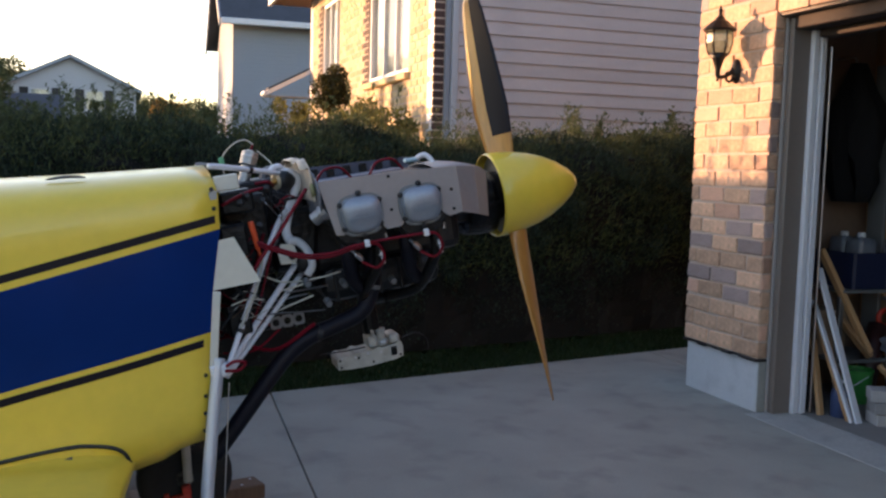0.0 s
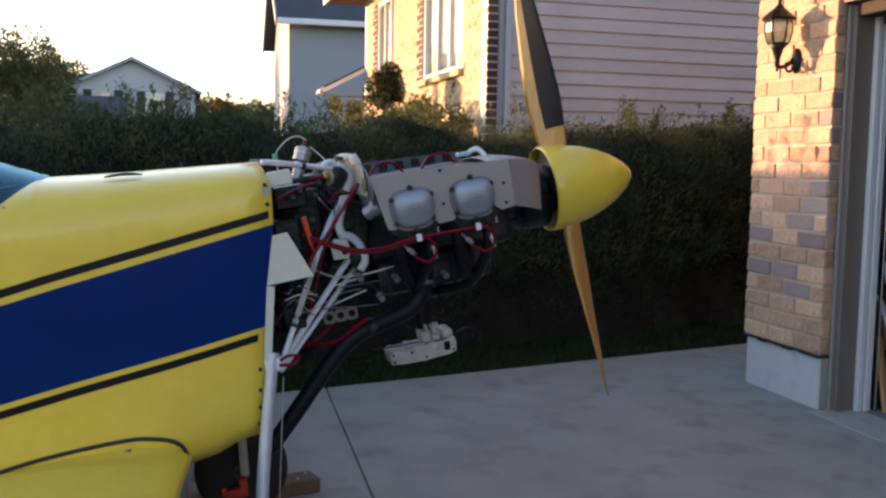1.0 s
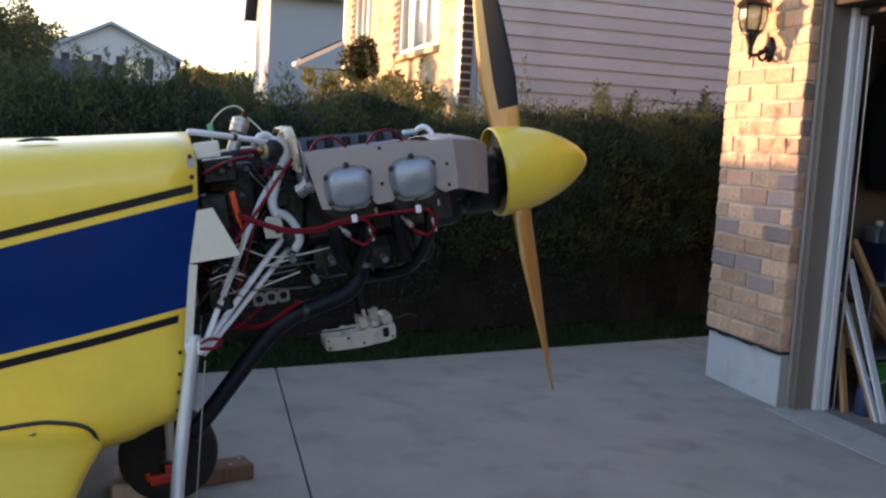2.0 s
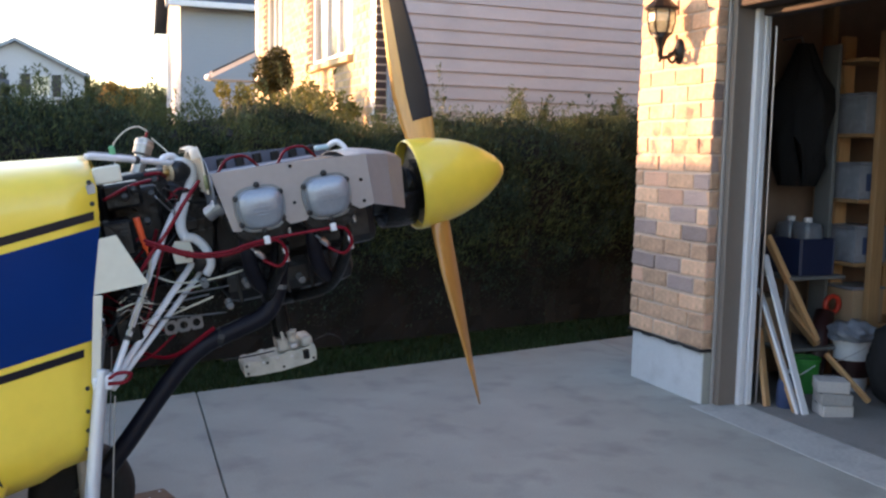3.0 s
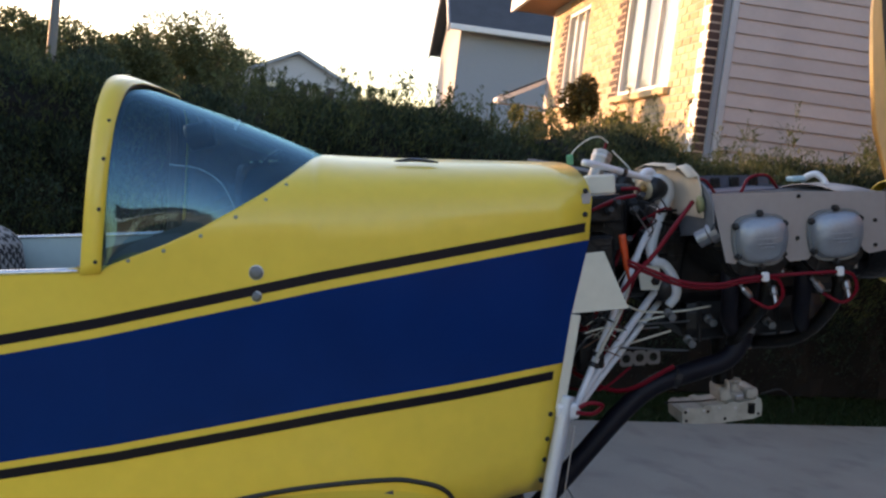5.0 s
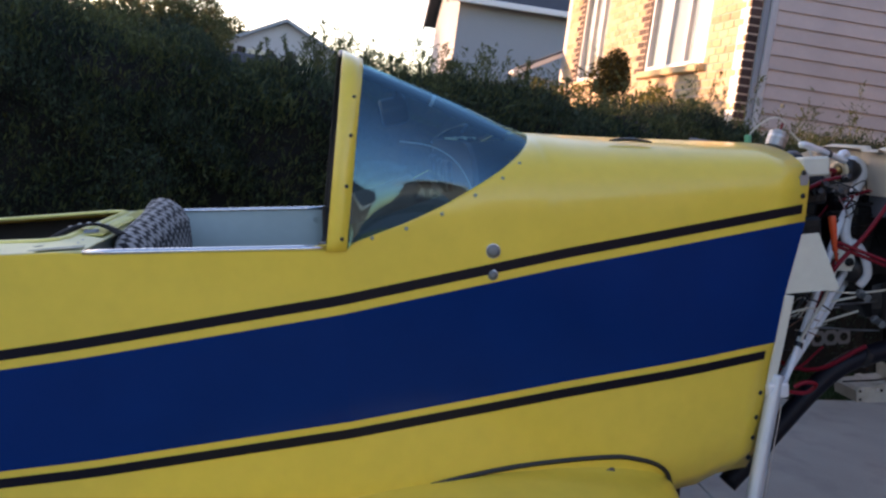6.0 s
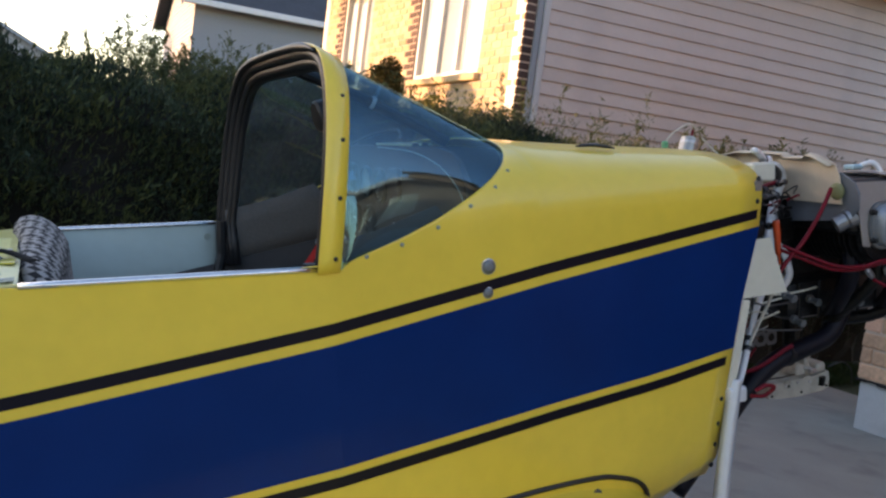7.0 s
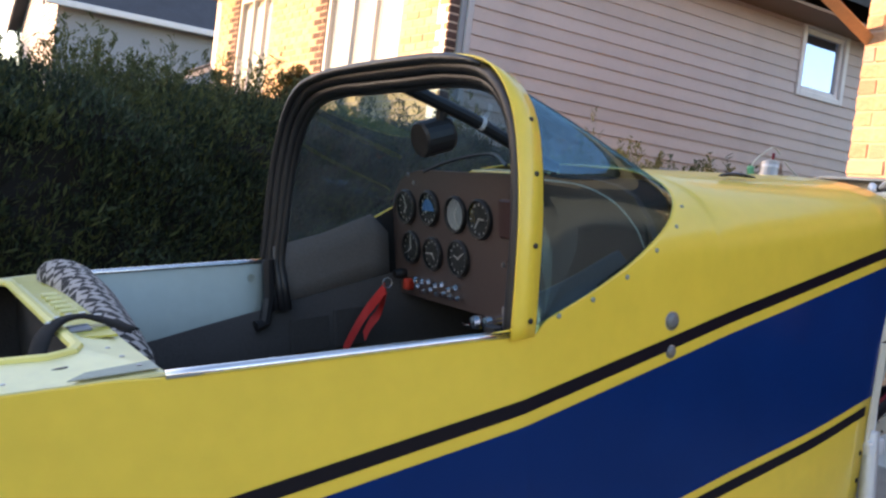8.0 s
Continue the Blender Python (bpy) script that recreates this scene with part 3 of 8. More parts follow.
def window(parent, m, width, height, mullions, sill=True, curtain=True, pane=None):
    """A window in the face of a wall: m's x along it, -y outwards, origin at its lower corner."""
    w = new("window")
    w.parent = parent
    w.matrix_basis = m
    fr = bmesh.new()
    t = 0.06
    for lo, hi in (((0, 0.02, 0), (t, 0.09, height)), ((width - t, 0.02, 0), (width, 0.09, height)), ((t, 0.02, 0), (width - t, 0.09, t)), ((t, 0.02, height - t), (width - t, 0.09, height))):
        box(fr, lo, hi, 0.006)
    for x in mullions:
        box(fr, (x - 0.018, 0.03, t), (x + 0.018, 0.085, height - t), 0.005)
    part("window_frame", fr, WHITE_TRIM, w)
    xs = [t, *mullions, width - t]
    for a, b in zip(xs, xs[1:]):
        part("pane", block((a, 0.055, t), (b, 0.061, height - t)), pane or WINDOW_GLASS, w)
    if curtain:
        part("blind", block((t, 0.092, t), (width - t, 0.1, height - t)), CURTAIN, w, "closed white blind behind the glass")
    if sill:
        part("window_sill", block((-0.06, -0.06, -0.075), (width + 0.06, 0.02, 0), 0.01), HOUSE_BRICK, w, "projecting buff brick sill")
    return w


def wall_with_openings(x0, x1, z0, z1, openings, y0, y1):
    """A wall slab along x with rectangular openings (xa, xb, za, zb) left out."""
    xs = sorted({x0, x1, *[o[0] for o in openings], *[o[1] for o in openings]})
    zs = sorted({z0, z1, *[o[2] for o in openings], *[o[3] for o in openings]})
    bm = bmesh.new()
    grid = {(i, k): bm.verts.new((x, y0, z)) for i, x in enumerate(xs) for k, z in enumerate(zs)}
    for i in range(len(xs) - 1):
        for k in range(len(zs) - 1):
            cx, cz = (xs[i] + xs[i + 1]) / 2, (zs[k] + zs[k + 1]) / 2
            if not any(o[0] < cx < o[1] and o[2] < cz < o[3] for o in openings):
                bm.faces.new((grid[i, k], grid[i + 1, k], grid[i + 1, k + 1], grid[i, k + 1]))
    bmesh.ops.delete(bm, geom=[v for v in bm.verts if not v.link_faces], context="VERTS")
    made = bmesh.ops.extrude_face_region(bm, geom=bm.faces[:])
    bmesh.ops.translate(bm, vec=(0, y1 - y0, 0), verts=[g for g in made["geom"] if isinstance(g, bmesh.types.BMVert)])
    return bm


def build_neighbour():
    house = thing("house", HOUSE, "buff brick and mauve-grey sided neighbouring house in low sun", "house")
    eave = 3.88
    # the brick front runs along the house's y; its own frame has x along the wall and -y outwards
    FRONT = Matrix.Translation((0, 6.25, 0)) @ Matrix.Rotation(radians(-90), 4, "Z")
    # along FRONT x: 0 is the far end, 6.25 the corner
    wins = [(6.25 - 2.64, 6.25 - 0.89, 2.30, 3.68), (6.25 - 5.5, 6.25 - 4.31, 2.30, 3.68)]
    wall = part("wall", wall_with_openings(0, 6.25, -0.1, eave, wins, 0.005, 0.2), MORTAR, house, "buff brick front wall with flush joints")
    wall.matrix_basis = FRONT
    r = random.Random(3)
    z, row = 1.2, 0
    verts_l, faces_l, verts_d, faces_d = [], [], [], []

    def add(vs, fs, x0, x1, zz, proud=0.0):
        k = len(vs)
        y = -proud + r.uniform(-0.002, 0.002)
        for yy, i in ((y, 0.004), (0.02, 0.0)):
            vs += [(x0 + i, yy, zz + i), (x1 - i, yy, zz + i), (x1 - i, yy, zz + 0.068 - i), (x0 + i, yy, zz + 0.068 - i)]
        fs += [(k, k + 1, k + 2, k + 3), (k, k + 4, k + 5, k + 1), (k + 1, k + 5, k + 6, k + 2), (k + 2, k + 6, k + 7, k + 3), (k + 3, k + 7, k + 4, k)]

    while z < eave - 0.08:
        x = -0.1 if row % 2 else 0.0
        while x < 6.24:
            a, b = max(x, 0) + 0.005, min(x + 0.21, 6.25) - 0.005
            inside = [w for w in wins if w[2] - 0.075 < z + 0.035 < w[3]]
            ok = b - a > 0.04
            for w in inside:
                if a < w[1] and b > w[0]:
                    if a < w[0] - 0.04:
                        b = w[0]
                    elif b > w[1] + 0.04:
                        a = w[1]
                    else:
                        ok = False
            if ok:
                quoin = any(w[0] - 0.13 < b <= w[0] + 0.01 for w in inside)
                add(*((verts_d, faces_d) if quoin else (verts_l, faces_l)), a, b, z, 0.0)
            x += 0.22
        z += 0.078
        row += 1
    bricks = part("brickwork", mesh_from("brickwork", verts_l, faces_l, HOUSE_BRICK), None, house, "sunlit buff bricks in running bond")
    bricks.matrix_basis = FRONT
    tagged(bricks, kind="stuff")
    quoins = part("quoin_brickwork", mesh_from("quoin_brickwork", verts_d, faces_d, HOUSE_BRICK_DARK), None, house, "dark red brick edging beside the windows")
    quoins.matrix_basis = FRONT
    tagged(quoins, kind="stuff")
    for (x0, x1, z0, z1), mull in zip(wins, ((0.62, 1.12), (0.45, 0.85))):
        window(house, FRONT @ Matrix.Translation((x0, 0, z0)), x1 - x0, z1 - z0, mull)
    # the corner: quoin bricks turned round onto the sided wall, shade in their colour
    verts_q, faces_q = [], []
    z, row = 1.2, 0
    while z < eave - 0.08:
        add(verts_q, faces_q, -0.006, 0.106, z, 0.004)
        z += 0.078
        row += 1
    q = part("corner_brickwork", mesh_from("corner_brickwork", verts_q, faces_q, HOUSE_BRICK_DARK), None, house, "corner bricks with their shade put into a dark red")
    tagged(q, kind="stuff")
    # the sided wall along the house's x, -y outwards
    swin = (5.04, 5.82, 3.10, 3.85)
    part("wall", wall_with_openings(0.0, 9.5, -0.1, eave, [swin], 0.012, 0.2), WHITE_TRIM, house, "sided wall sheathing")
    part("corner_trim", block((0.108, -0.03, 0.9), (0.165, 0.012, eave), 0.006), SIDING_GREY, house, "grey corner strip")
    part("downpipe", block((0.17, -0.05, 0.9), (0.235, 0.005, eave), 0.012, segments=2), SIDING_PALE, house, "pale vertical corner trim board")
    exposure = 0.1335
    z = 0.9
    boards = {}
    while z < eave:
        spans = [(0.24, 9.5)]
        if z + exposure > swin[2] - 0.06 and z < swin[3] + 0.06:
            spans = [(0.24, swin[0] - 0.07), (swin[1] + 0.07, 9.5)]
        for a, b in spans:
            key = (a, b)
            if key not in boards:
                bm = bmesh.new()
                o = [(-0.026, 0.0), (-0.024, 0.012), (-0.006, exposure + 0.008), (0.012, exposure + 0.008), (0.012, 0.02), (-0.010, 0.012), (-0.012, 0.0)]
                plate(o, b - a, Matrix(((0, 0, 1, a), (1, 0, 0, 0), (0, 1, 0, 0), (0, 0, 0, 1))), bm=bm)
                me = bpy.data.meshes.new("siding_board")
                bmesh.ops.recalc_face_normals(bm, faces=bm.faces)
                bm.to_mesh(me)
                bm.free()
                me.materials.append(SIDING)
                boards[key] = me
            ob = new("siding_board", boards[key])
            ob.parent = house
            ob.location = (0, 0, z)
        z += exposure
    w = window(house, Matrix.Translation((swin[0], -0.02, swin[2])), swin[1] - swin[0], swin[3] - swin[2], (), sill=False, pane=SKY_GLASS)
    cas = bmesh.new()
    for lo, hi in (((-0.07, -0.02, -0.07), (0.0, 0.05, 0.78)), ((0.78, -0.02, -0.07), (0.85, 0.05, 0.78)), ((0.0, -0.02, -0.07), (0.78, 0.05, 0.0)), ((0.0, -0.02, 0.75), (0.78, 0.05, 0.78))):
        box(cas, lo, hi, 0.006)
    part("casing", cas, WHITE_TRIM, w)
    part("wall", block((9.3, 0.0, -0.1), (9.5, 6.25, eave)), SIDING, house, "rear wall")
    part("wall", block((0.0, 6.25, -0.1), (9.5, 6.45, eave)), SIDING, house, "side wall away from the drive")
    part("ceiling_slab", block((0.0, 0.2, eave - 0.1), (9.3, 6.25, eave)), SIDING_PALE, house)
    part("soffit", block((-0.55, -0.55, eave), (10.0, 7.0, eave + 0.03)), SOFFIT, house, "brown eave soffit")
    part("fascia", block((-0.6, -0.6, eave - 0.02), (-0.55, 7.05, eave + 0.18)), WHITE_TRIM, house)
    bm = bmesh.new()
    pts = [(-0.65, -0.65, eave + 0.18), (10.1, -0.65, eave + 0.18), (10.1, 7.1, eave + 0.18), (-0.65, 7.1, eave + 0.18), (3.2, 3.2, eave + 2.4), (6.4, 3.2, eave + 2.4)]
    v = [bm.verts.new(p) for p in pts]
    for f in ((0, 1, 5, 4), (1, 2, 5), (2, 3, 4, 5), (3, 0, 4)):
        bm.faces.new([v[i] for i in f])
    thicken(part("roof", bm, SHINGLE, house, "dark shingle hip roof"), 0.08, 1)
    # the low porch roof beyond the brick front
    slope = Matrix(((1, 0, 0, 0), (0, 0, 1, 6.45), (0, 1, 0, 0), (0, 0, 0, 1)))
    part("porch_roof", plate([(-0.67, 2.42), (0.3, 2.93), (0.3, 3.0), (-0.67, 2.49)], 0.35, slope), SHINGLE, house, "low porch roof")
    part("porch_fascia", plate([(-0.70, 2.37), (0.0, 2.74), (0.0, 2.81), (-0.70, 2.44)], 0.05, Matrix.Translation((0, -0.06, 0)) @ slope), WHITE_TRIM, house, "white sloping porch fascia")
    part("porch_gutter", block((-0.75, 6.4, 2.36), (-0.70, 6.8, 2.44), 0.02), WHITE_TRIM, house, "white porch gutter")
    part("porch_soffit", block((-0.69, 6.46, 2.35), (0.0, 6.8, 2.37)), SIDING_GREY, house, "grey porch soffit")


def sided_house(name, m, width, depth, eave, ridge, label, front_mat, side_mat, windows, gable_front=False, overhang=0.4, shutters=False, lap=0.2):
    """A plain sided house: m's x along the front, -y outwards; gable ends at both x ends, or to the front."""
    h = thing(name, m, label, "house")
    ops = [(a, b, c, d) for a, b, c, d in windows]
    part("wall", wall_with_openings(0, width, -0.1, eave, ops, 0, 0.2), front_mat, h, "front wall with lapped boards")
    laps = []
    fs = []
    z = 0.3
    while z < eave:
        cuts = sorted((a - 0.05, b + 0.05) for a, b, c, d in windows if c - 0.2 < z < d + 0.05)
        ends = [0, *[e for cut in cuts for e in cut], width]
        for x0, x1 in zip(ends[::2], ends[1::2]):
            k = len(laps)
            laps += [(x0, -0.10 * lap, z), (x1, -0.10 * lap, z), (x1, -0.004, z + lap * 0.95), (x0, -0.004, z + lap * 0.95), (x0, 0, z), (x1, 0, z)]
            fs += [(k, k + 1, k + 2, k + 3), (k, k + 4, k + 5, k + 1)]
        z += lap
    tagged(part("lap_siding", mesh_from("lap_siding", laps, fs, front_mat), None, h), kind="stuff")
    part("wall", block((0, 0.2, -0.1), (0.2, depth, eave)), side_mat, h, "pale side wall")
    laps, fs, z = [], [], 0.3
    while z < eave + (0 if gable_front else ridge - eave):
        k = len(laps)
        inset = 0 if z < eave else depth / 2 * (z - eave) / (ridge - eave)
        laps += [(-0.03, inset, z), (-0.03, depth - inset, z), (-0.004, depth - inset, z + lap * 0.95), (-0.004, inset, z + lap * 0.95), (0, inset, z), (0, depth - inset, z)]
        fs += [(k, k + 1, k + 2, k + 3), (k, k + 4, k + 5, k + 1)]
        z += lap
    tagged(part("lap_siding", mesh_from("lap_siding", laps, fs, side_mat), None, h), kind="stuff")
    part("wall", block((width - 0.2, 0.2, -0.1), (width, depth, eave)), side_mat, h)
    part("wall", block((0.2, depth - 0.2, -0.1), (width - 0.2, depth, eave)), front_mat, h)
    if gable_front:
        for y in (0.0, depth - 0.2):
            part("gable", plate([(0, eave), (width, eave), (width / 2, ridge)], 0.2, Matrix(((1, 0, 0, 0), (0, 0, 1, y), (0, 1, 0, 0), (0, 0, 0, 1)))), front_mat, h)
        corners = [[(-overhang, eave - 0.15), (width / 2, ridge + 0.12)], [(width / 2, ridge + 0.12), (width + overhang, eave - 0.15)]]
        slopes = [[(x0, -overhang, z0), (x1, -overhang, z1), (x1, depth + overhang, z1), (x0, depth + overhang, z0)] for (x0, z0), (x1, z1) in corners]
    else:
        for x in (0.0, width - 0.2):
            part("gable", plate([(0, eave), (depth, eave), (depth / 2, ridge)], 0.2, Matrix(((0, 0, 1, x), (1, 0, 0, 0), (0, 1, 0, 0), (0, 0, 0, 1)))), side_mat, h)
        slopes = [[(-overhang, y0, z0), (width + overhang, y0, z0), (width + overhang, depth / 2, ridge + 0.12), (-overhang, depth / 2, ridge + 0.12)] for y0, z0 in ((-overhang, eave - 0.12), (depth + overhang, eave - 0.12))]
    for s in slopes:
        bm = bmesh.new()
        bm.faces.new([bm.verts.new(p) for p in s])
        thicken(part("roof", bm, SHINGLE, h, "dark shingle roof slope"), 0.14, 0)
    if gable_front:
        for (x0, z0), (x1, z1) in corners:
            n = bmesh.new()
            plate([(x0, z0 - 0.1), (x1, z1 - 0.1), (x1, z1 + 0.12), (x0, z0 + 0.12)], 0.06, Matrix(((1, 0, 0, 0), (0, 0, 1, -overhang - 0.06), (0, 1, 0, 0), (0, 0, 0, 1))), bm=n)
            part("bargeboard", n, SIDING_GREY, h)
    else:
        part("gutter", block((-overhang, -overhang - 0.12, eave - 0.24), (width + overhang, -overhang, eave - 0.06), 0.02), WHITE_TRIM, h, "white eaves gutter")
        n = bmesh.new()
        part("bargeboard", plate([(depth + overhang, eave - 0.3), (depth / 2, ridge - 0.1), (depth / 2, ridge + 0.2), (depth + overhang, eave - 0.05)], 0.06, Matrix(((0, 0, 1, -overhang - 0.06), (1, 0, 0, 0), (0, 1, 0, 0), (0, 0, 0, 1)))), SIDING_GREY, h)
        plate([(-overhang, eave - 0.3), (depth / 2, ridge - 0.1), (depth / 2, ridge + 0.2), (-overhang, eave - 0.05)], 0.06, Matrix(((0, 0, 1, -overhang - 0.06), (1, 0, 0, 0), (0, 1, 0, 0), (0, 0, 0, 1))), bm=n)
        part("bargeboard", n, SIDING_GREY, h)
    for a, b, c, d in windows:
        window(h, Matrix.Translation((a, 0, c)), b - a, d - c, ((b - a) / 2,), sill=False)
        if shutters:
            for x in (a - 0.55, b + 0.08):
                part("shutter", block((x, -0.08, c - 0.05), (x + 0.47, -0.03, d + 0.05), 0.01), BLACK_PLASTIC, h, "dark window shutter")
    return h


# ---- planting ----
def hedge_surface(s, t, r):
    """A point of the hedge's shell: s along it, t from the foot of its near face (0) over the top (1) to the far foot (2); with outward way."""
    height = np.interp(s, [-11, -4.2, -3.75, -3.45, -3.2, -2.9, -2.5, -2.2, -1.9, -1.6, -1.2, -0.8, -0.4, 0.0, 0.4, 0.9, 1.4, 1.8, 2.2, 2.7, 3.2, 5], [1.70, 1.58, 1.53, 1.46, 1.36, 1.40, 1.43, 1.46, 1.47, 1.47, 1.46, 1.47, 1.47, 1.45, 1.42, 1.44, 1.46, 1.51, 1.49, 1.53, 1.56, 1.56])
    height = height + 0.012 * np.sin(s * 7.3 + 1) + 0.012 * np.sin(s * 17 + 2)
    half = 0.52
    a = np.clip(t, 0, 2)
    y = np.where(a < 0.8, 0.06 + 0.10 * np.cos(a / 0.8 * 3.14) * 0.4, 0)
    y = np.where((a >= 0.8) & (a <= 1.2), 0.02 + half * (1 - np.cos((a - 0.8) / 0.4 * math.pi)), y)
    y = np.where(a > 1.2, 2 * half + 0.02, y)
    z = np.where(a < 0.8, a / 0.8 * (height - 0.22), 0)
    z = np.where((a >= 0.8) & (a <= 1.2), height - 0.22 + 0.22 * np.sin((a - 0.8) / 0.4 * math.pi), z)
    z = np.where(a > 1.2, (2 - a) / 0.8 * (height - 0.22), z)
    ny = np.where(a < 0.8, -1.0, np.where(a > 1.2, 1.0, -np.cos((a - 0.8) / 0.4 * math.pi)))
    nz = np.where((a >= 0.8) & (a <= 1.2), np.sin((a - 0.8) / 0.4 * math.pi) + 0.2, 0.25)
    return y, z, ny, nz, height


def build_hedge():
    hedge = thing("hedge", HEDGE, "dense dark green cedar hedge with loose sunlit tips", "hedge")
    r = np.random.default_rng(11)
    s0, s1 = -11.0, 5.0
    # woody inner mass as a near-black shell, its shade put into the colour
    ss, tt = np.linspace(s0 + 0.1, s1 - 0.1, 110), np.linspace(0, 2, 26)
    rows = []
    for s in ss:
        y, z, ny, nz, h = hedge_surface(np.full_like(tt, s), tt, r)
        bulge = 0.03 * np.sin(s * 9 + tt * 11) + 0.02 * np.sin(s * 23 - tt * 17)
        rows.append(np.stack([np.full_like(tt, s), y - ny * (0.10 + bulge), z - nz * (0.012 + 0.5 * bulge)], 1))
    part("inner_growth", grid_mesh(rows), CEDAR_CORE, hedge, "near-black inner shell with the hedge's shade in its colour")
    n = 560000
    s = r.uniform(s0, s1, n)
    t = np.where(r.random(n) < 0.76, 1.12 * r.random(n) ** 0.40, r.uniform(1.0, 2.0, n))
    y, z, ny, nz, h = hedge_surface(s, t, r)
    lump = 0.12 * np.sin(s * 4.1 + 3 * np.sin(z * 5)) + 0.10 * np.sin(s * 9.7 + z * 7 + 1.5 * np.sin(z * 11 + s * 3)) + r.normal(0, 0.05, n)
    c = np.stack([s + r.normal(0, 0.02, n), y + ny * (lump - 0.02), np.maximum(z + nz * lump * 0.45, 0.03)], 1)
    d = np.stack([r.normal(0, 0.45, n), ny * 0.5 + r.normal(0, 0.35, n), np.where(t > 0.7, 1.3, 0.75) + r.normal(0, 0.5, n)], 1)
    L = r.uniform(0.012, 0.036, n)
    tagged(part("foliage", leaf_mesh("foliage", c, d, L, L * r.uniform(0.2, 0.42, n), CEDAR, r), None, hedge), kind="stuff")
    # longer fronds that stand out from the upper face in uneven tufts
    m = 60000
    home_s, home_t = r.uniform(s0, s1, m // 13), r.uniform(0.35, 1.05, m // 13)
    pick = r.integers(0, len(home_s), m)
    s, t = home_s[pick] + r.normal(0, 0.035, m), np.clip(home_t[pick] + r.normal(0, 0.03, m), 0.2, 1.15)
    y, z, ny, nz, h = hedge_surface(s, t, r)
    out = r.uniform(0.02, 0.13, m)
    c = np.stack([s, y + ny * out, z + nz * out * 0.6], 1)
    d = np.stack([r.normal(0, 0.4, m), ny * 0.7 + r.normal(0, 0.3, m), 0.7 + r.normal(0, 0.4, m)], 1)
    L = r.uniform(0.025, 0.065, m)
    tagged(part("frond_growth", leaf_mesh("frond_growth", c, d, L, L * r.uniform(0.14, 0.26, m), CEDAR_TIP, r), None, hedge, "paler outer fronds in tufts"), kind="stuff")
    # upright shoots that break the top line
    cs, ds, ls = [], [], []
    tips = [(-2.11, 0.36), (-2.08, 0.2), (-2.5, 0.27), (-2.62, 0.16), (-1.76, 0.22), (-1.38, 0.2), (-2.85, 0.12), (0.95, 0.2), (1.5, 0.22), (2.2, 0.24), (-3.45, 0.08)]
    for k in range(420):
        s = r.uniform(s0, s1)
        tall = r.choice([0.08, 0.13, 0.19, 0.27], p=[0.35, 0.32, 0.24, 0.09])
        tall = tall * (0.55 if s < -2.7 else 0.82)
        if k < len(tips):
            s, tall = tips[k]
        y, z, ny, nz, h = hedge_surface(np.array([s]), np.array([r.uniform(0.85, 1.1)]), r)
        lean = r.normal(0, 0.12, 2)
        for q in range(int(90 + tall * 650)):
            f = r.random()
            spread = (1 - f) * 0.09 + 0.02
            cs.append((s + lean[0] * f * tall + r.normal(0, spread), y[0] + lean[1] * f * tall + r.normal(0, spread), z[0] - 0.05 + f * (tall + 0.05)))
            ds.append((r.normal(0, 0.6), r.normal(0, 0.6), 0.8))
            ls.append(r.uniform(0.014, 0.032))
    # thin feathery sprigs with gaps between them
    tufts = [(-2.42, 0.30), (-2.68, 0.26), (-2.95, 0.22), (-2.05, 0.34), (-2.3, 0.22), (-1.7, 0.26), (1.9, 0.30), (2.4, 0.24), (2.9, 0.30), (0.02, 0.42), (-0.24, 0.32), (0.84, 0.46), (1.84, 0.32), (2.85, 0.32), (-1.86, 0.28), (-1.45, 0.24), (-2.45, 0.26), (-1.1, 0.2)]
    for k in range(340):
        s, tall = r.uniform(-6.5, 4.8), r.uniform(0.14, 0.34)
        tall = tall * (0.6 if s < -2.9 else 1.0)
        if k < len(tufts) * 7:
            s, tall = tufts[k % len(tufts)][0] + r.normal(0, 0.10), tufts[k % len(tufts)][1] * r.uniform(0.6, 1.2)
        y, z, ny, nz, h = hedge_surface(np.array([s]), np.array([r.uniform(0.92, 1.06)]), r)
        stem = np.array([r.normal(0, 0.16), r.normal(0, 0.16), 1.0])
        for q in range(r.integers(13, 19) if k < len(tufts) * 7 else r.integers(5, 9)):
            f = r.uniform(0.1, 1.0)
            side = np.array([r.normal(0, 0.5), r.normal(0, 0.5), 0.75])
            reach = (1.15 - f) * tall * 0.45
            for g in range(9):
                p = stem * f * tall + side * reach * g / 9
                cs.append((s + p[0] + r.normal(0, 0.006), y[0] + p[1] + r.normal(0, 0.006), z[0] - 0.03 + p[2]))
                ds.append(tuple(side + r.normal(0, 0.35, 3)))
                ls.append(r.uniform(0.014, 0.030))
    ls = np.array(ls)
    tagged(part("shoot_growth", leaf_mesh("shoot_growth", cs, ds, ls, ls * 0.28, CEDAR_TIP, r), None, hedge, "loose upright shoots on the hedge top"), kind="stuff")


def build_grass():
    r = np.random.default_rng(5)
    n = 26000
    v = r.uniform(-5.0, 2.2, n)
    off = r.uniform(-0.01, 0.62, n)
    u = -0.2 - 0.235 * (v + 2.58) - off * 1.03
    z = r.uniform(0.0, 0.02, n) - 0.02
    c = np.stack([u, v, z + 0.012], 1)
    d = np.stack([r.normal(0, 0.5, n), r.normal(0, 0.5, n), np.ones(n)], 1)
    L = r.uniform(0.03, 0.075, n)
    g = part("grass", leaf_mesh("grass", c, d, L, L * 0.13, GRASS, r, 0.1), None)
    g.matrix_basis = DRIVE
    tagged(g, "short dark green grass verge along the driveway edge", "grass", kind="stuff")


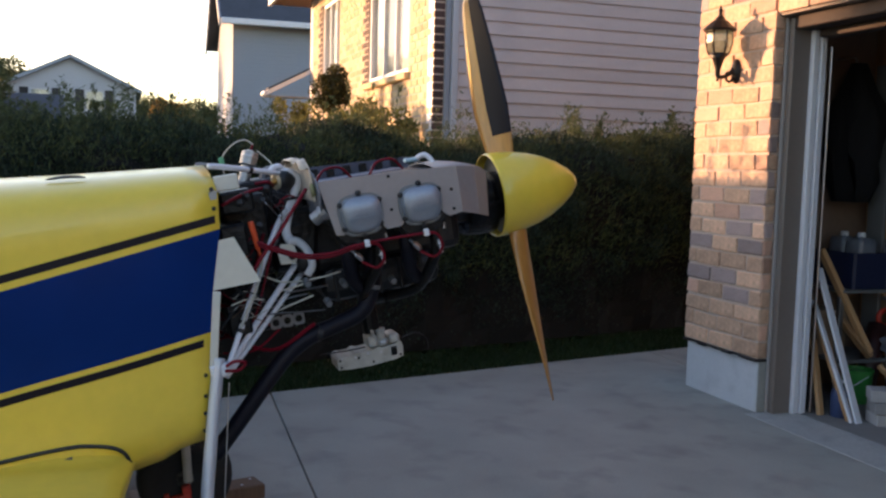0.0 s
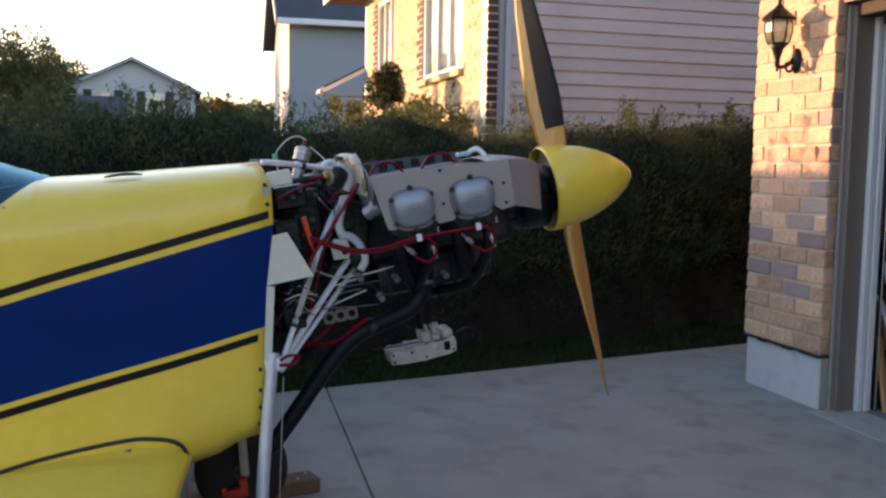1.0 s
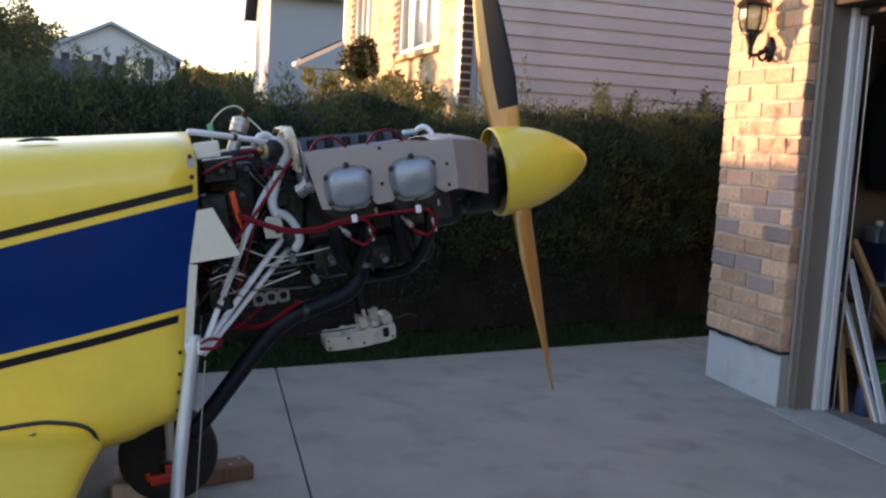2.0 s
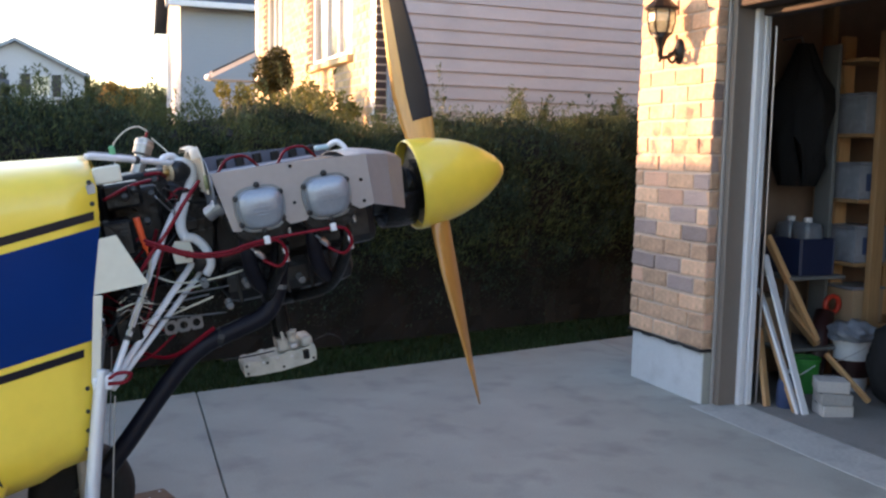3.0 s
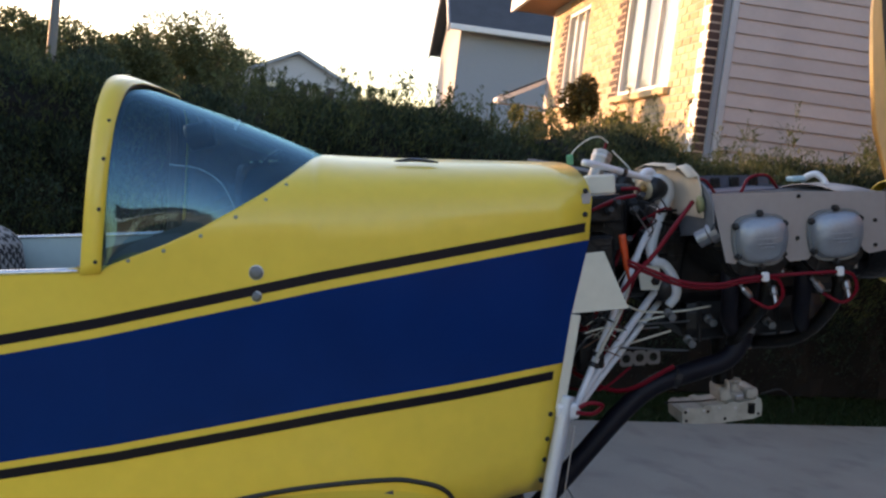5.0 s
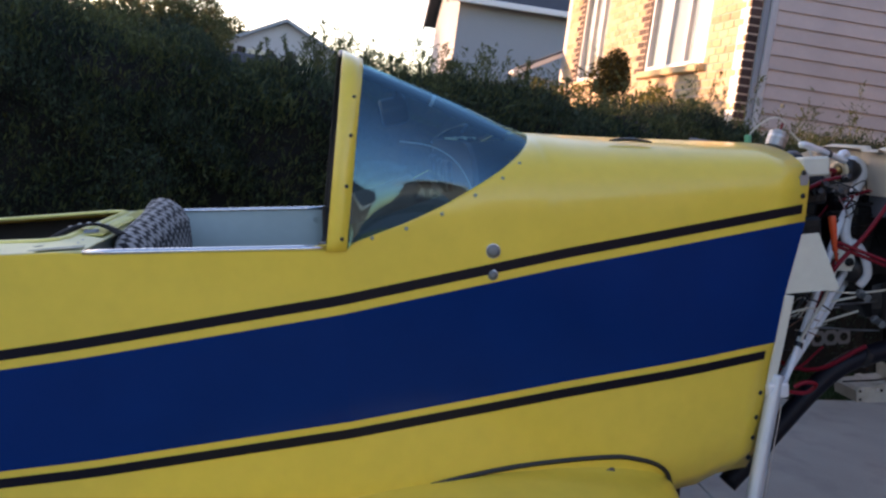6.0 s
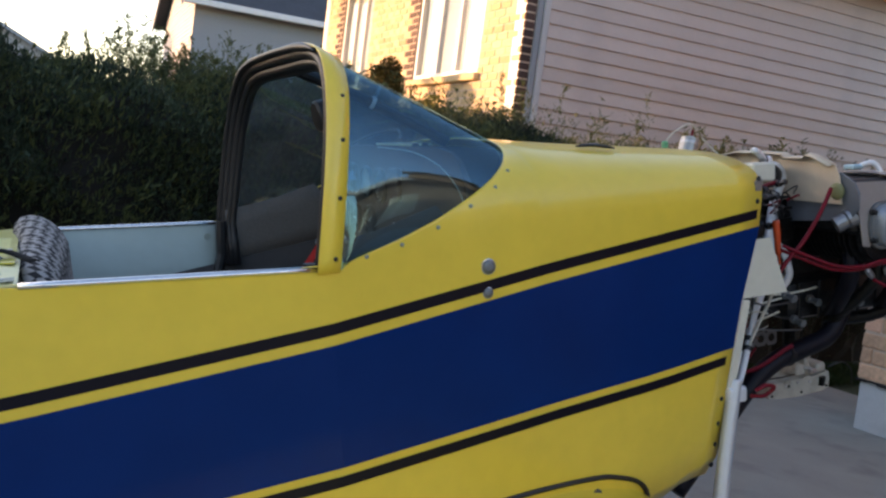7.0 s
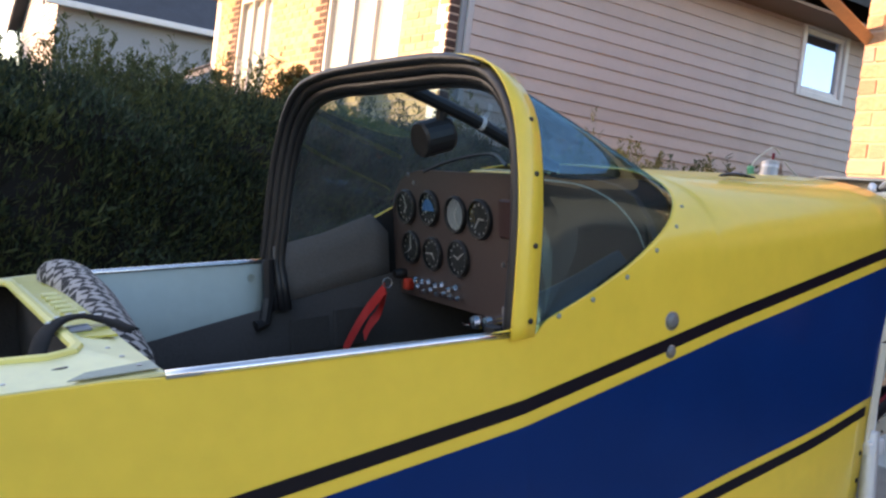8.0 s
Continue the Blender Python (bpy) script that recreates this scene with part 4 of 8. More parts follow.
def leafy(name, m, label, category, mat, blobs, count, size, stems, seed, wood=BARK):
    """A shrub or tree: tapered stems, and leaves gathered in uneven clumps (x, y, z, radius)."""
    r = np.random.default_rng(seed)
    t = thing(name, m, label, category)
    bm = bmesh.new()
    for pts, r0, r1 in stems:
        pp = smooth_path(pts, 4)
        tube(pp, np.linspace(r0, r1, len(pp)), 7, bm=bm)
    part("trunk", bm, wood, t, smooth=True)
    wts = np.array([b[3] ** 2 for b in blobs])
    pick = r.choice(len(blobs), count, p=wts / wts.sum())
    b = np.array(blobs)[pick]
    w = r.normal(size=(count, 3))
    w /= np.linalg.norm(w, axis=1, keepdims=True)
    rad = b[:, 3] * (0.55 + 0.5 * r.random(count) ** 0.6)
    c = b[:, :3] + w * rad[:, None] + r.normal(0, 0.15, (count, 3)) * b[:, 3:4] * 0.6
    d = w + r.normal(0, 0.7, (count, 3)) + np.array([0, 0, 0.25])
    L = r.uniform(0.6, 1.3, count) * size
    tagged(part("crown", leaf_mesh("crown", c, d, L, L * 0.55, mat, r), None, t), kind="stuff")
    return t


def clumps(n, rx, ry, rz, z, size, seed):
    r = np.random.default_rng(seed)
    out = []
    for k in range(n):
        w = r.normal(size=3)
        w /= np.linalg.norm(w)
        f = r.random() ** 0.45
        out.append((rx * w[0] * f, ry * w[1] * f, z + rz * w[2] * f, size * r.uniform(0.6, 1.3)))
    return out


def build_planting():
    build_hedge()
    build_grass()
    # clipped ball on a stem by the brick front
    leafy("topiary_ball", HOUSE @ pose(-0.62, 1.95, 0), "dark clipped ball-shaped topiary shrub by the brick front", "shrub", TOPIARY, [(0, 0, 2.13, 0.22)] + clumps(18, 0.18, 0.18, 0.25, 2.13, 0.11, 2), 4200, 0.045, [([(0, 0, 0), (0.02, 0.01, 1.0), (0, 0, 2.1)], 0.03, 0.015)], 21)
    for k, (x, y, z, rr, n) in enumerate(((-0.45, 0.95, 1.72, 0.30, 1500), (-0.5, 1.5, 1.65, 0.3, 1300), (-0.5, 3.0, 1.75, 0.34, 1400), (-0.6, 4.6, 1.85, 0.4, 1500), (-0.28, 0.25, 1.62, 0.24, 900))):
        leafy("golden_shrub", HOUSE @ pose(x, y, 0), "loose golden-lit leafy shrub in front of the bricks", "shrub", SHRUB, clumps(15, rr, rr, rr * 0.9, z, 0.10, 30 + k), n, 0.05, [([(0, 0, 0), (0.05, 0.02, 0.9), (0.1 * (k % 3 - 1), 0.06, z + 0.25)], 0.02, 0.004), ([(0, 0, 0.3), (-0.06, 0.03, 1.1), (-0.15, -0.05, z + 0.2)], 0.015, 0.003), ([(0, 0, 0.5), (0.1, -0.05, 1.2), (0.22, 0.1, z + 0.1)], 0.012, 0.003)], 40 + k)
    # trees far beyond the hedge
    for k, (deg, dist, h, wd, mat, label) in enumerate((
        (122.6, 62, 7.0, 5.0, TREE_LEAF, "broad leafy green tree beyond the roofs"), (124.6, 52, 7.2, 5.5, TREE_LEAF, "broad leafy green tree beyond the roofs"),
        (127.8, 46, 5.6, 4.2, TREE_LEAF, "leafy green tree in evening shade"), (131.0, 44, 5.4, 4.5, TREE_LEAF, "leafy green tree in evening shade"),
        (134.5, 40, 5.0, 4.5, TREE_LEAF, "leafy green tree in evening shade"), (113.4, 95, 7.3, 4.0, AUTUMN_LEAF, "small orange autumn tree far off"),
        (112.3, 110, 7.7, 6.0, TREE_LEAF, "low green tree far off"), (111.0, 105, 7.2, 6.0, TREE_LEAF, "low green tree far off"), (115.3, 104, 7.7, 5.5, TREE_LEAF, "low green tree far off"), (114.2, 112, 8.0, 6.0, TREE_LEAF, "low green tree far off"), (109.7, 108, 7.5, 6.0, TREE_LEAF, "low green tree far off"))):
        p = heading(deg) * dist
        leafy("tree", Matrix.Translation((0.3 + p.x, 0.4 + p.y, 0)), label, "tree", mat, clumps(42, wd * 0.45, wd * 0.45, h * 0.3, h * 0.66, wd * 0.17, 60 + k), 17000, 0.13 + 0.001 * dist, [([(0, 0, 0), (0.1, 0, h * 0.3), (0, 0.1, h * 0.75)], 0.2, 0.05), ([(0, 0, h * 0.25), (wd * 0.2, 0.1, h * 0.55), (wd * 0.3, 0.2, h * 0.75)], 0.1, 0.02), ([(0, 0, h * 0.3), (-wd * 0.2, 0.1, h * 0.55), (-wd * 0.3, -0.3, h * 0.7)], 0.1, 0.02)], 80 + k)


build_ground()
build_driveway()
garage_front = build_garage()
build_neighbour()
A = heading(109.7) * 30
sided_house("house", pose(0.36 + A.x, 0.4 + A.y, 0, 0, 0, 24), 11.0, 7.5, 5.62, 8.0, "blue-grey sided two-storey house with dark roof", SIDING_GREY, SIDING_PALE, [(5.2, 6.5, 3.6, 4.8)], lap=0.125)
B = heading(122.0) * 60
sided_house("house", pose(0.36 + B.x, 0.4 + B.y, 0, 0, 0, 26), 7.2, 9.0, 5.3, 6.95, "pale gabled house far behind the hedge", SIDING_FAR, SIDING_GREY, [(1.4, 2.5, 4.0, 5.15), (4.4, 5.4, 4.0, 5.15)], gable_front=True, overhang=0.35, shutters=True)
far = bpy.data.objects["house.002"]
# rod added above the roof where a tall hedge sprig crosses the gable
part("antenna", tube([(3.5, 1.0, 6.9), (3.5, 1.0, 8.9)], 0.03, 6), STEEL, far, "thin rod added on the roof for a tall hedge sprig")
B = heading(127.0) * 52
sided_house("house", pose(0.36 + B.x, 0.4 + B.y, 0, 0, 0, 30), 7.0, 8.0, 2.9, 4.4, "dark roofed low house far behind the hedge", SIDING_GREY, SIDING_GREY, [(1.0, 2.2, 1.4, 2.6)])
build_planting()


# ---- the aeroplane: x forward along the thrust line, y to its left, z up ----
PLANE = pose(-0.762, 3.351, 1.107, 0, -10.5, 24.5)


def half_width(x):
    return float(np.interp(x, [-4.2, -2.7, -1.65, -1.1, -0.766, -0.4, 0.03], [0.10, 0.36, 0.49, 0.50, 0.466, 0.425, 0.371]))


def crown(x):
    return float(np.interp(x, [-1.2, -0.64, -0.425, 0.0], [0.275, 0.24, 0.217, 0.18]))


def keel(x):
    return float(np.interp(x, [-4.2, -2.7, -1.6, -0.8, -0.26, -0.13], [-0.15, -0.45, -0.64, -0.672, -0.638, -0.616]))


def front_edge(z):
    """The side skin's slanted forward edge."""
    return float(np.interp(z, [-0.6, -0.4, -0.17, 0.0, 0.1, 0.19], [-0.135, -0.098, -0.05, 0.0, 0.012, 0.0]))


def screen_base(x):
    """Height of the windscreen's lower edge on the skin."""
    return float(np.interp(x, [-1.07, -0.95, -0.876, -0.80, -0.737, -0.69, -0.655, -0.63, -0.615], [0.03, 0.066, 0.094, 0.130, 0.162, 0.190, 0.214, 0.232, crown(-0.615)]))


def sill_height(x):
    return 0.022 - (x + 1.13) * 0.04


def half_section(x, top=None, n=30):
    """Points (y, z) of half a cross-section from the keel up to a height, or over to the centreline."""
    w, zt, zb = half_width(x), crown(x), keel(x)
    zk = 0.07
    pts = [(0.0, zb), (w * 0.86, zb), (w * 0.965, zb + 0.018), (w, zb + 0.06)]
    pts += [(w, zb + 0.06 + (zk - zb - 0.06) * k / 14) for k in range(1, 15)]
    pts += [(w * math.cos(a) ** (2 / 2.8), zk + (zt - zk) * math.sin(a) ** (2 / 2.8)) for a in np.linspace(0, math.pi / 2, 26)[1:-1]] + [(0.0, zt)]
    p = np.array(pts)
    if top is not None:
        k = next((i for i in range(4, len(p)) if p[i, 1] > top), len(p) - 1)
        a, b = p[k - 1], p[k]
        f = (top - a[1]) / max(b[1] - a[1], 1e-6)
        p = np.vstack([p[:k], a + f * (b - a)])
    d = np.r_[0, np.cumsum(np.hypot(*np.diff(p, axis=0).T))]
    cut = float(np.interp(0.0, p[3:, 1], d[3:]))
    q = np.r_[np.linspace(0, cut, n // 2)[:-1], np.linspace(cut, d[-1], n - n // 2 + 1)]
    return np.stack([np.interp(q, d, p[:, 0]), np.interp(q, d, p[:, 1])], 1)


def skin_top(x):
    if x >= -0.615:
        return None
    if x >= -1.07:
        return screen_base(x)
    if x >= -1.13:
        return 0.03
    if x >= -1.625:
        return sill_height(x)
    return sill_height(-1.625) + 0.004


def skin_point(s, y, z):
    """Station s with the forward edge slanted."""
    return (s + front_edge(z) * min(max((s + 0.3) / 0.3, 0), 1), y, z)


def build_skin(plane):
    fus = part("fuselage", bmesh.new(), YELLOW, plane, "glossy yellow painted aluminium fuselage")
    stations = [-4.2, -3.6, -3.0, -2.6, -2.2, -1.95, -1.8, -1.68, -1.625, -1.55, -1.4, -1.25, -1.13, -1.10, -1.07, -1.02, -0.95, -0.91, -0.876, -0.84, -0.80, -0.765, -0.737, -0.71, -0.69, -0.67, -0.655, -0.64, -0.63, -0.615, -0.55, -0.45, -0.35, -0.25, -0.15, -0.08, 0.0]
    bm = bmesh.new()
    for side in (-1, 1):
        rows = []
        for s in stations:
            rows.append([bm.verts.new(skin_point(s, side * y, z)) for y, z in half_section(s, skin_top(s))])
        for a, b in zip(rows, rows[1:]):
            for i in range(len(a) - 1):
                bm.faces.new((a[i], a[i + 1], b[i + 1], b[i]))
    bmesh.ops.remove_doubles(bm, verts=bm.verts, dist=0.0008)
    bmesh.ops.recalc_face_normals(bm, faces=bm.faces)
    bm.to_mesh(fus.data)
    bm.free()
    fus.data.polygons.foreach_set("use_smooth", [True] * len(fus.data.polygons))
    thicken(fus, 0.003, -1)

    # painted bands along both sides, following the skin
    def band(name, z_low, z_high, x0, x1, mat, side, label=""):
        xs = [x0] + [s for s in stations if x0 < s < x1] + [x1]
        rows = []
        for s in xs:
            lo, hi = z_low(s), z_high(s)
            row = []
            for f in np.linspace(0, 1, 9):
                z = lo + f * (hi - lo)
                px, _, _ = skin_point(s, 0, z)
                row.append((px, side * (half_width(s) + 0.0012), z))
            rows.append(row)
        ob = part(name, grid_mesh(rows), mat, fus, label)
        thicken(ob, 0.0007, 0)

    upper = lambda x: float(np.interp(x, [-3.6, -1.715, -1.316, -1.12, -0.6, 0.0], [-0.33, -0.143, -0.102, -0.082, -0.018, 0.042]))
    lower = lambda x: float(np.interp(x, [-3.6, -1.735, -1.13, -0.6, 0.0], [-0.55, -0.407, -0.361, -0.3216, -0.288]))
    for side in (-1, 1):
        band("blue_band", lambda x: lower(x), lambda x: upper(x) - 0.042, -3.6, 0.0, BLUE, side, "broad deep blue painted band")
        band("pinstripe", lambda x: upper(x) - 0.022, upper, -3.6, -0.012, BLACK_PAINT, side, "thin black painted stripe")
        band("pinstripe", lambda x: lower(x) - 0.037, lambda x: lower(x) - 0.016, -3.6, -0.03, BLACK_PAINT, side, "thin black painted stripe")

    # firewall
    sec = half_section(-0.02)
    out = [(y, z) for y, z in sec] + [(-y, z) for y, z in sec[::-1][1:-1]]
    bm = bmesh.new()
    bm.faces.new([bm.verts.new((front_edge(z) - 0.025, y * 0.985, z)) for y, z in out])
    thicken(part("firewall", bm, ENGINE_GREY, plane, "dull grey metal firewall"), 0.004)
    # rivets and screws
    head = lathe([(0.0045, 0), (0.0045, 0.0012), (0.003, 0.0025), (0, 0.003)], 8)
    rivet = bpy.data.meshes.new("screw")
    head.to_mesh(rivet)
    head.free()
    rivet.materials.append(WORN_GREY)
    edge = lathe([(0.0065, 0), (0.0065, 0.0015), (0.0045, 0.0035), (0, 0.004)], 10)
    stud = bpy.data.meshes.new("screw")
    edge.to_mesh(stud)
    edge.free()
    stud.materials.append(ENGINE_GREY)
    spots = [(-1.095, 0.035), (-1.06, 0.145), (-1.029, 0.037), (-0.955, 0.052), (-0.876, 0.078), (-0.80, 0.113), (-0.735, 0.145), (-0.69, 0.174)]
    for side in (-1, 1):
        for x, z in spots[2:]:
            y = np.interp(z, *np.array(half_section(x))[8:, ::-1].T)
            ob = new("screw", rivet)
            ob.parent = fus
            ob.matrix_basis = Matrix.Translation((x, side * (y + 0.001), z)) @ Matrix.Rotation(radians(90 * -side), 4, "X")
        for z in (-0.57, -0.52, -0.47, -0.41, 0.06, 0.115):
            ob = new("screw", stud)
            ob.parent = fus
            ob.matrix_basis = Matrix.Translation((front_edge(z) - 0.014, side * (half_width(0) + 0.001), z)) @ Matrix.Rotation(radians(90 * -side), 4, "X")
    # round fittings low on the cockpit side
    for x, z, r in ((-0.766, -0.011, 0.0145), (-0.769, -0.064, 0.0105)):
        m = Matrix.Translation((x, -half_width(x), z)) @ Matrix.Rotation(radians(90), 4, "X")
        part("tie_fitting", lathe([(r, 0), (r, 0.003), (r * 0.7, 0.006), (r * 0.35, 0.007), (0, 0.006)], 14, m), CAST_DULL, fus, "dull round metal step fitting", smooth=True)
        part("washer", lathe([(r * 1.15, 0), (r * 1.15, 0.0015), (r * 0.95, 0.002), (r * 0.95, 0)], 16, m), STEEL, fus, "thin pale washer ring")
    # the slot on the top deck
    px, py = -0.44, -0.262
    pts = [(px + 0.105 * f, py - 0.005 + 0.01 * math.sin(f * 3), float(np.interp(-py, np.array(half_section(px + 0.105 * f))[15:][::-1, 0], np.array(half_section(px + 0.105 * f))[15:][::-1, 1])) + 0.004 + 0.004 * math.sin(f * 3.14)) for f in np.linspace(0, 1, 9)]
    latch = part("deck_handle", tube([(a, b - 0.004, c + 0.003) for a, b, c in pts], [0.003, 0.006, 0.0075, 0.0075, 0.0075, 0.0075, 0.0075, 0.006, 0.003], 8, squash=0.55), BLACK_RUBBER, fus, "dark slotted latch on the top deck", smooth=True)
    part("latch_tongue", tube([(a, b - 0.004, c + 0.0065) for a, b, c in pts[3:-3]], 0.0035, 6, squash=0.5), ALUMINIUM, latch, "pale worn latch tongue")
    # sill trims
    for side in (-1, 1):
        pts = [(x, side * (half_width(x) - 0.004), sill_height(x) + 0.001) for x in np.linspace(-1.625, -1.125, 9)]
        part("sill_trim", tube(pts, 0.0085, 8, squash=0.75), CHROME, fus, "bright metal edge strip on the cockpit sill", smooth=True)
    return fus


HOOP = [(0.503, 0.015), (0.500, 0.10), (0.492, 0.20), (0.472, 0.295), (0.435, 0.372), (0.365, 0.425), (0.24, 0.445), (0.11, 0.449), (0.0, 0.45)]


def hoop_points(n=41):
    half = smooth_path([(y, z, 0) for y, z in HOOP], 5)
    full = [(-p[0], p[1]) for p in half] + [(p[0], p[1]) for p in half[::-1][1:]]
    p = np.array(full)
    d = np.r_[0, np.cumsum(np.hypot(*np.diff(p, axis=0).T))]
    q = np.linspace(0, d[-1], n)
    return np.stack([np.interp(q, d, p[:, 0]), np.interp(q, d, p[:, 1])], 1)


def hoop_x(z):
    return -1.13 + 0.15 * z


def strap_drop(z):
    """How far the strap's front edge falls below its rear edge: nothing on the sides, most on the top."""
    f = min(1.0, max(0.0, (z - 0.25) / 0.18))
    return 0.026 * f * f * (3 - 2 * f)


def build_screen(plane):
    hp = hoop_points(61)
    n = len(hp)
    # lower edge of the glass on the skin
    xs = np.concatenate([np.linspace(-1.068, -0.70, 14), np.linspace(-0.69, -0.616, 8)])
    near = []
    for x in xs:
        sec = half_section(x, screen_base(x))
        near.append((x, -sec[-1][0], sec[-1][1]))
    near.append((-0.612, 0.0, crown(-0.612)))
    base = np.array(near + [(x, -y, z) for x, y, z in near[::-1][1:]])
    # one bent sheet: straight lines from the hoop to the lower edge, slightly swelled
    d = np.r_[0, np.cumsum(np.linalg.norm(np.diff(base, axis=0), axis=1))]
    q = np.linspace(0, d[-1], n)
    foot = np.stack([np.interp(q, d, base[:, k]) for k in range(3)], 1)
    head = np.array([(hoop_x(z) + 0.040, y, z - strap_drop(z)) for y, z in hp])
    rows = []
    for f in np.linspace(0, 1, 22):
        p = (1 - f) * head + f * foot
        out = np.stack([np.zeros(n), p[:, 1], p[:, 2] - 0.02], 1)
        rows.append(p + 0.006 * math.sin(math.pi * f) * out / (np.linalg.norm(out, axis=1, keepdims=True) + 1e-6))
    ob = part("windscreen", grid_mesh(rows), WINDSCREEN, plane, "blue-tinted curved plastic windscreen", smooth=True)
    ob.visible_shadow = False
    # yellow strap round the rear edge, and the black rubber bow inside it
    rows = [[(hoop_x(z) + dx, y * (1 + k), z + 0.004 * (z > 0.3) - strap_drop(z) * dx / 0.052) for y, z in hp] for dx, k in ((0.0, 0.004), (0.021, 0.006), (0.043, 0.004))]
    strap = part("bow_strap", grid_mesh(rows), YELLOW, plane, "yellow painted strap round the windscreen edge", smooth=True)
    thicken(strap, 0.004, 0)
    rows = [[(hoop_x(z) + dx, y * 0.988, z - 0.010 * (z > 0.2) - strap_drop(z) * dx / 0.052) for y, z in hp] for dx in (0.004, 0.018, 0.032)]
    thicken(part("bow_liner", grid_mesh(rows), BLACK_RUBBER, strap, "black rubber lining inside the strap", smooth=True), 0.003, 0)
    for off, dx, r in ((0.013, 0.010, 0.0125), (0.028, 0.020, 0.0115), (0.033, 0.030, 0.0100)):
        pts = []
        for y, z in hp:
            w = np.array([y, max(z - 0.05, 0)])
            w = w / (np.linalg.norm(w) + 1e-6)
            pts.append((hoop_x(z) + dx, y - w[0] * off, z - w[1] * off - strap_drop(z) * dx / 0.052))
        pts = pts + [(pts[-1][0], pts[-1][1] * 0.97, -0.02), (pts[-1][0], pts[-1][1] * 0.93, -0.09)]
        part("bow_seal", tube(pts, r, 8), BLACK_RUBBER, strap, "black rubber seal of the windscreen bow", smooth=True)
    # edge bead over the top and down the side away from the entry
    part("edge_bead", tube([(hoop_x(z) - 0.003, y * 0.998, z - 0.003 * (z > 0.3)) for y, z in hp if y > -0.36], [0.003, 0.005, 0.007, 0.0085] + [0.0092] * (sum(1 for y, z in hp if y > -0.36) - 4), 8), BLACK_RUBBER, strap, "black edge bead of the windscreen bow", smooth=True)
    for side in (-1, 1):
        part("bow_foot", tube([(-1.13, side * 0.465, 0.03), (-1.135, side * 0.462, -0.06), (-1.15, side * 0.455, -0.115), (-1.175, side * 0.45, -0.12)], 0.014, 8), BLACK_RUBBER, strap, "black bow foot inside the cockpit")
    head = lathe([(0.0045, 0), (0.0045, 0.0012), (0.003, 0.0025), (0, 0.003)], 8)
    me = bpy.data.meshes.new("screw")
    head.to_mesh(me)
    head.free()
    me.materials.append(BLACK_RUBBER)
    for z in (0.04, 0.15, 0.255, 0.335):
        for side in (-1, 1):
            y = float(np.interp(z, [h[1] for h in HOOP], [h[0] for h in HOOP]))
            ob = new("screw", me)
            ob.parent = strap
            ob.matrix_basis = Matrix.Translation((hoop_x(z) + 0.031, side * (y * 1.006 + 0.003), z)) @ Matrix.Rotation(radians(-90 * side), 4, "X")
    # centre brace with the compass
    part("centre_brace", tube([(-1.045, 0.0, 0.422), (-0.86, 0.0, 0.341), (-0.645, 0.0, 0.228)], 0.0135, 10), BLACK_RUBBER, plane, "black tube bracing the windscreen")
    comp = part("compass", lathe([(0, -0.04), (0.033, -0.039), (0.037, -0.034), (0.037, 0.022), (0.033, 0.030), (0.027, 0.032), (0, 0.026)], 20, Matrix.Translation((-0.93, 0.02, 0.308)) @ Matrix.Rotation(radians(80), 4, "Y")), BLACK_PLASTIC, plane, "round black compass hung from the brace")
    part("bracket", tube([(-0.925, 0.01, 0.335), (-0.92, 0.004, 0.365)], 0.012, 8), BLACK_PLASTIC, comp)
    part("cable_clip", tube([(-0.838, 0.0, 0.331), (-0.830, 0.0, 0.327)], 0.0150, 10), WHITE_PLASTIC, plane, "white tie round the brace")
    part("taped_cable", tube(smooth_path([(-0.800, -0.438, 0.112), (-0.812, -0.428, 0.150), (-0.838, -0.405, 0.192), (-0.885, -0.38, 0.222), (-0.95, -0.36, 0.235)], 5), 0.0016, 5), CREAM, plane, "thin pale cable along the inside of the windscreen")


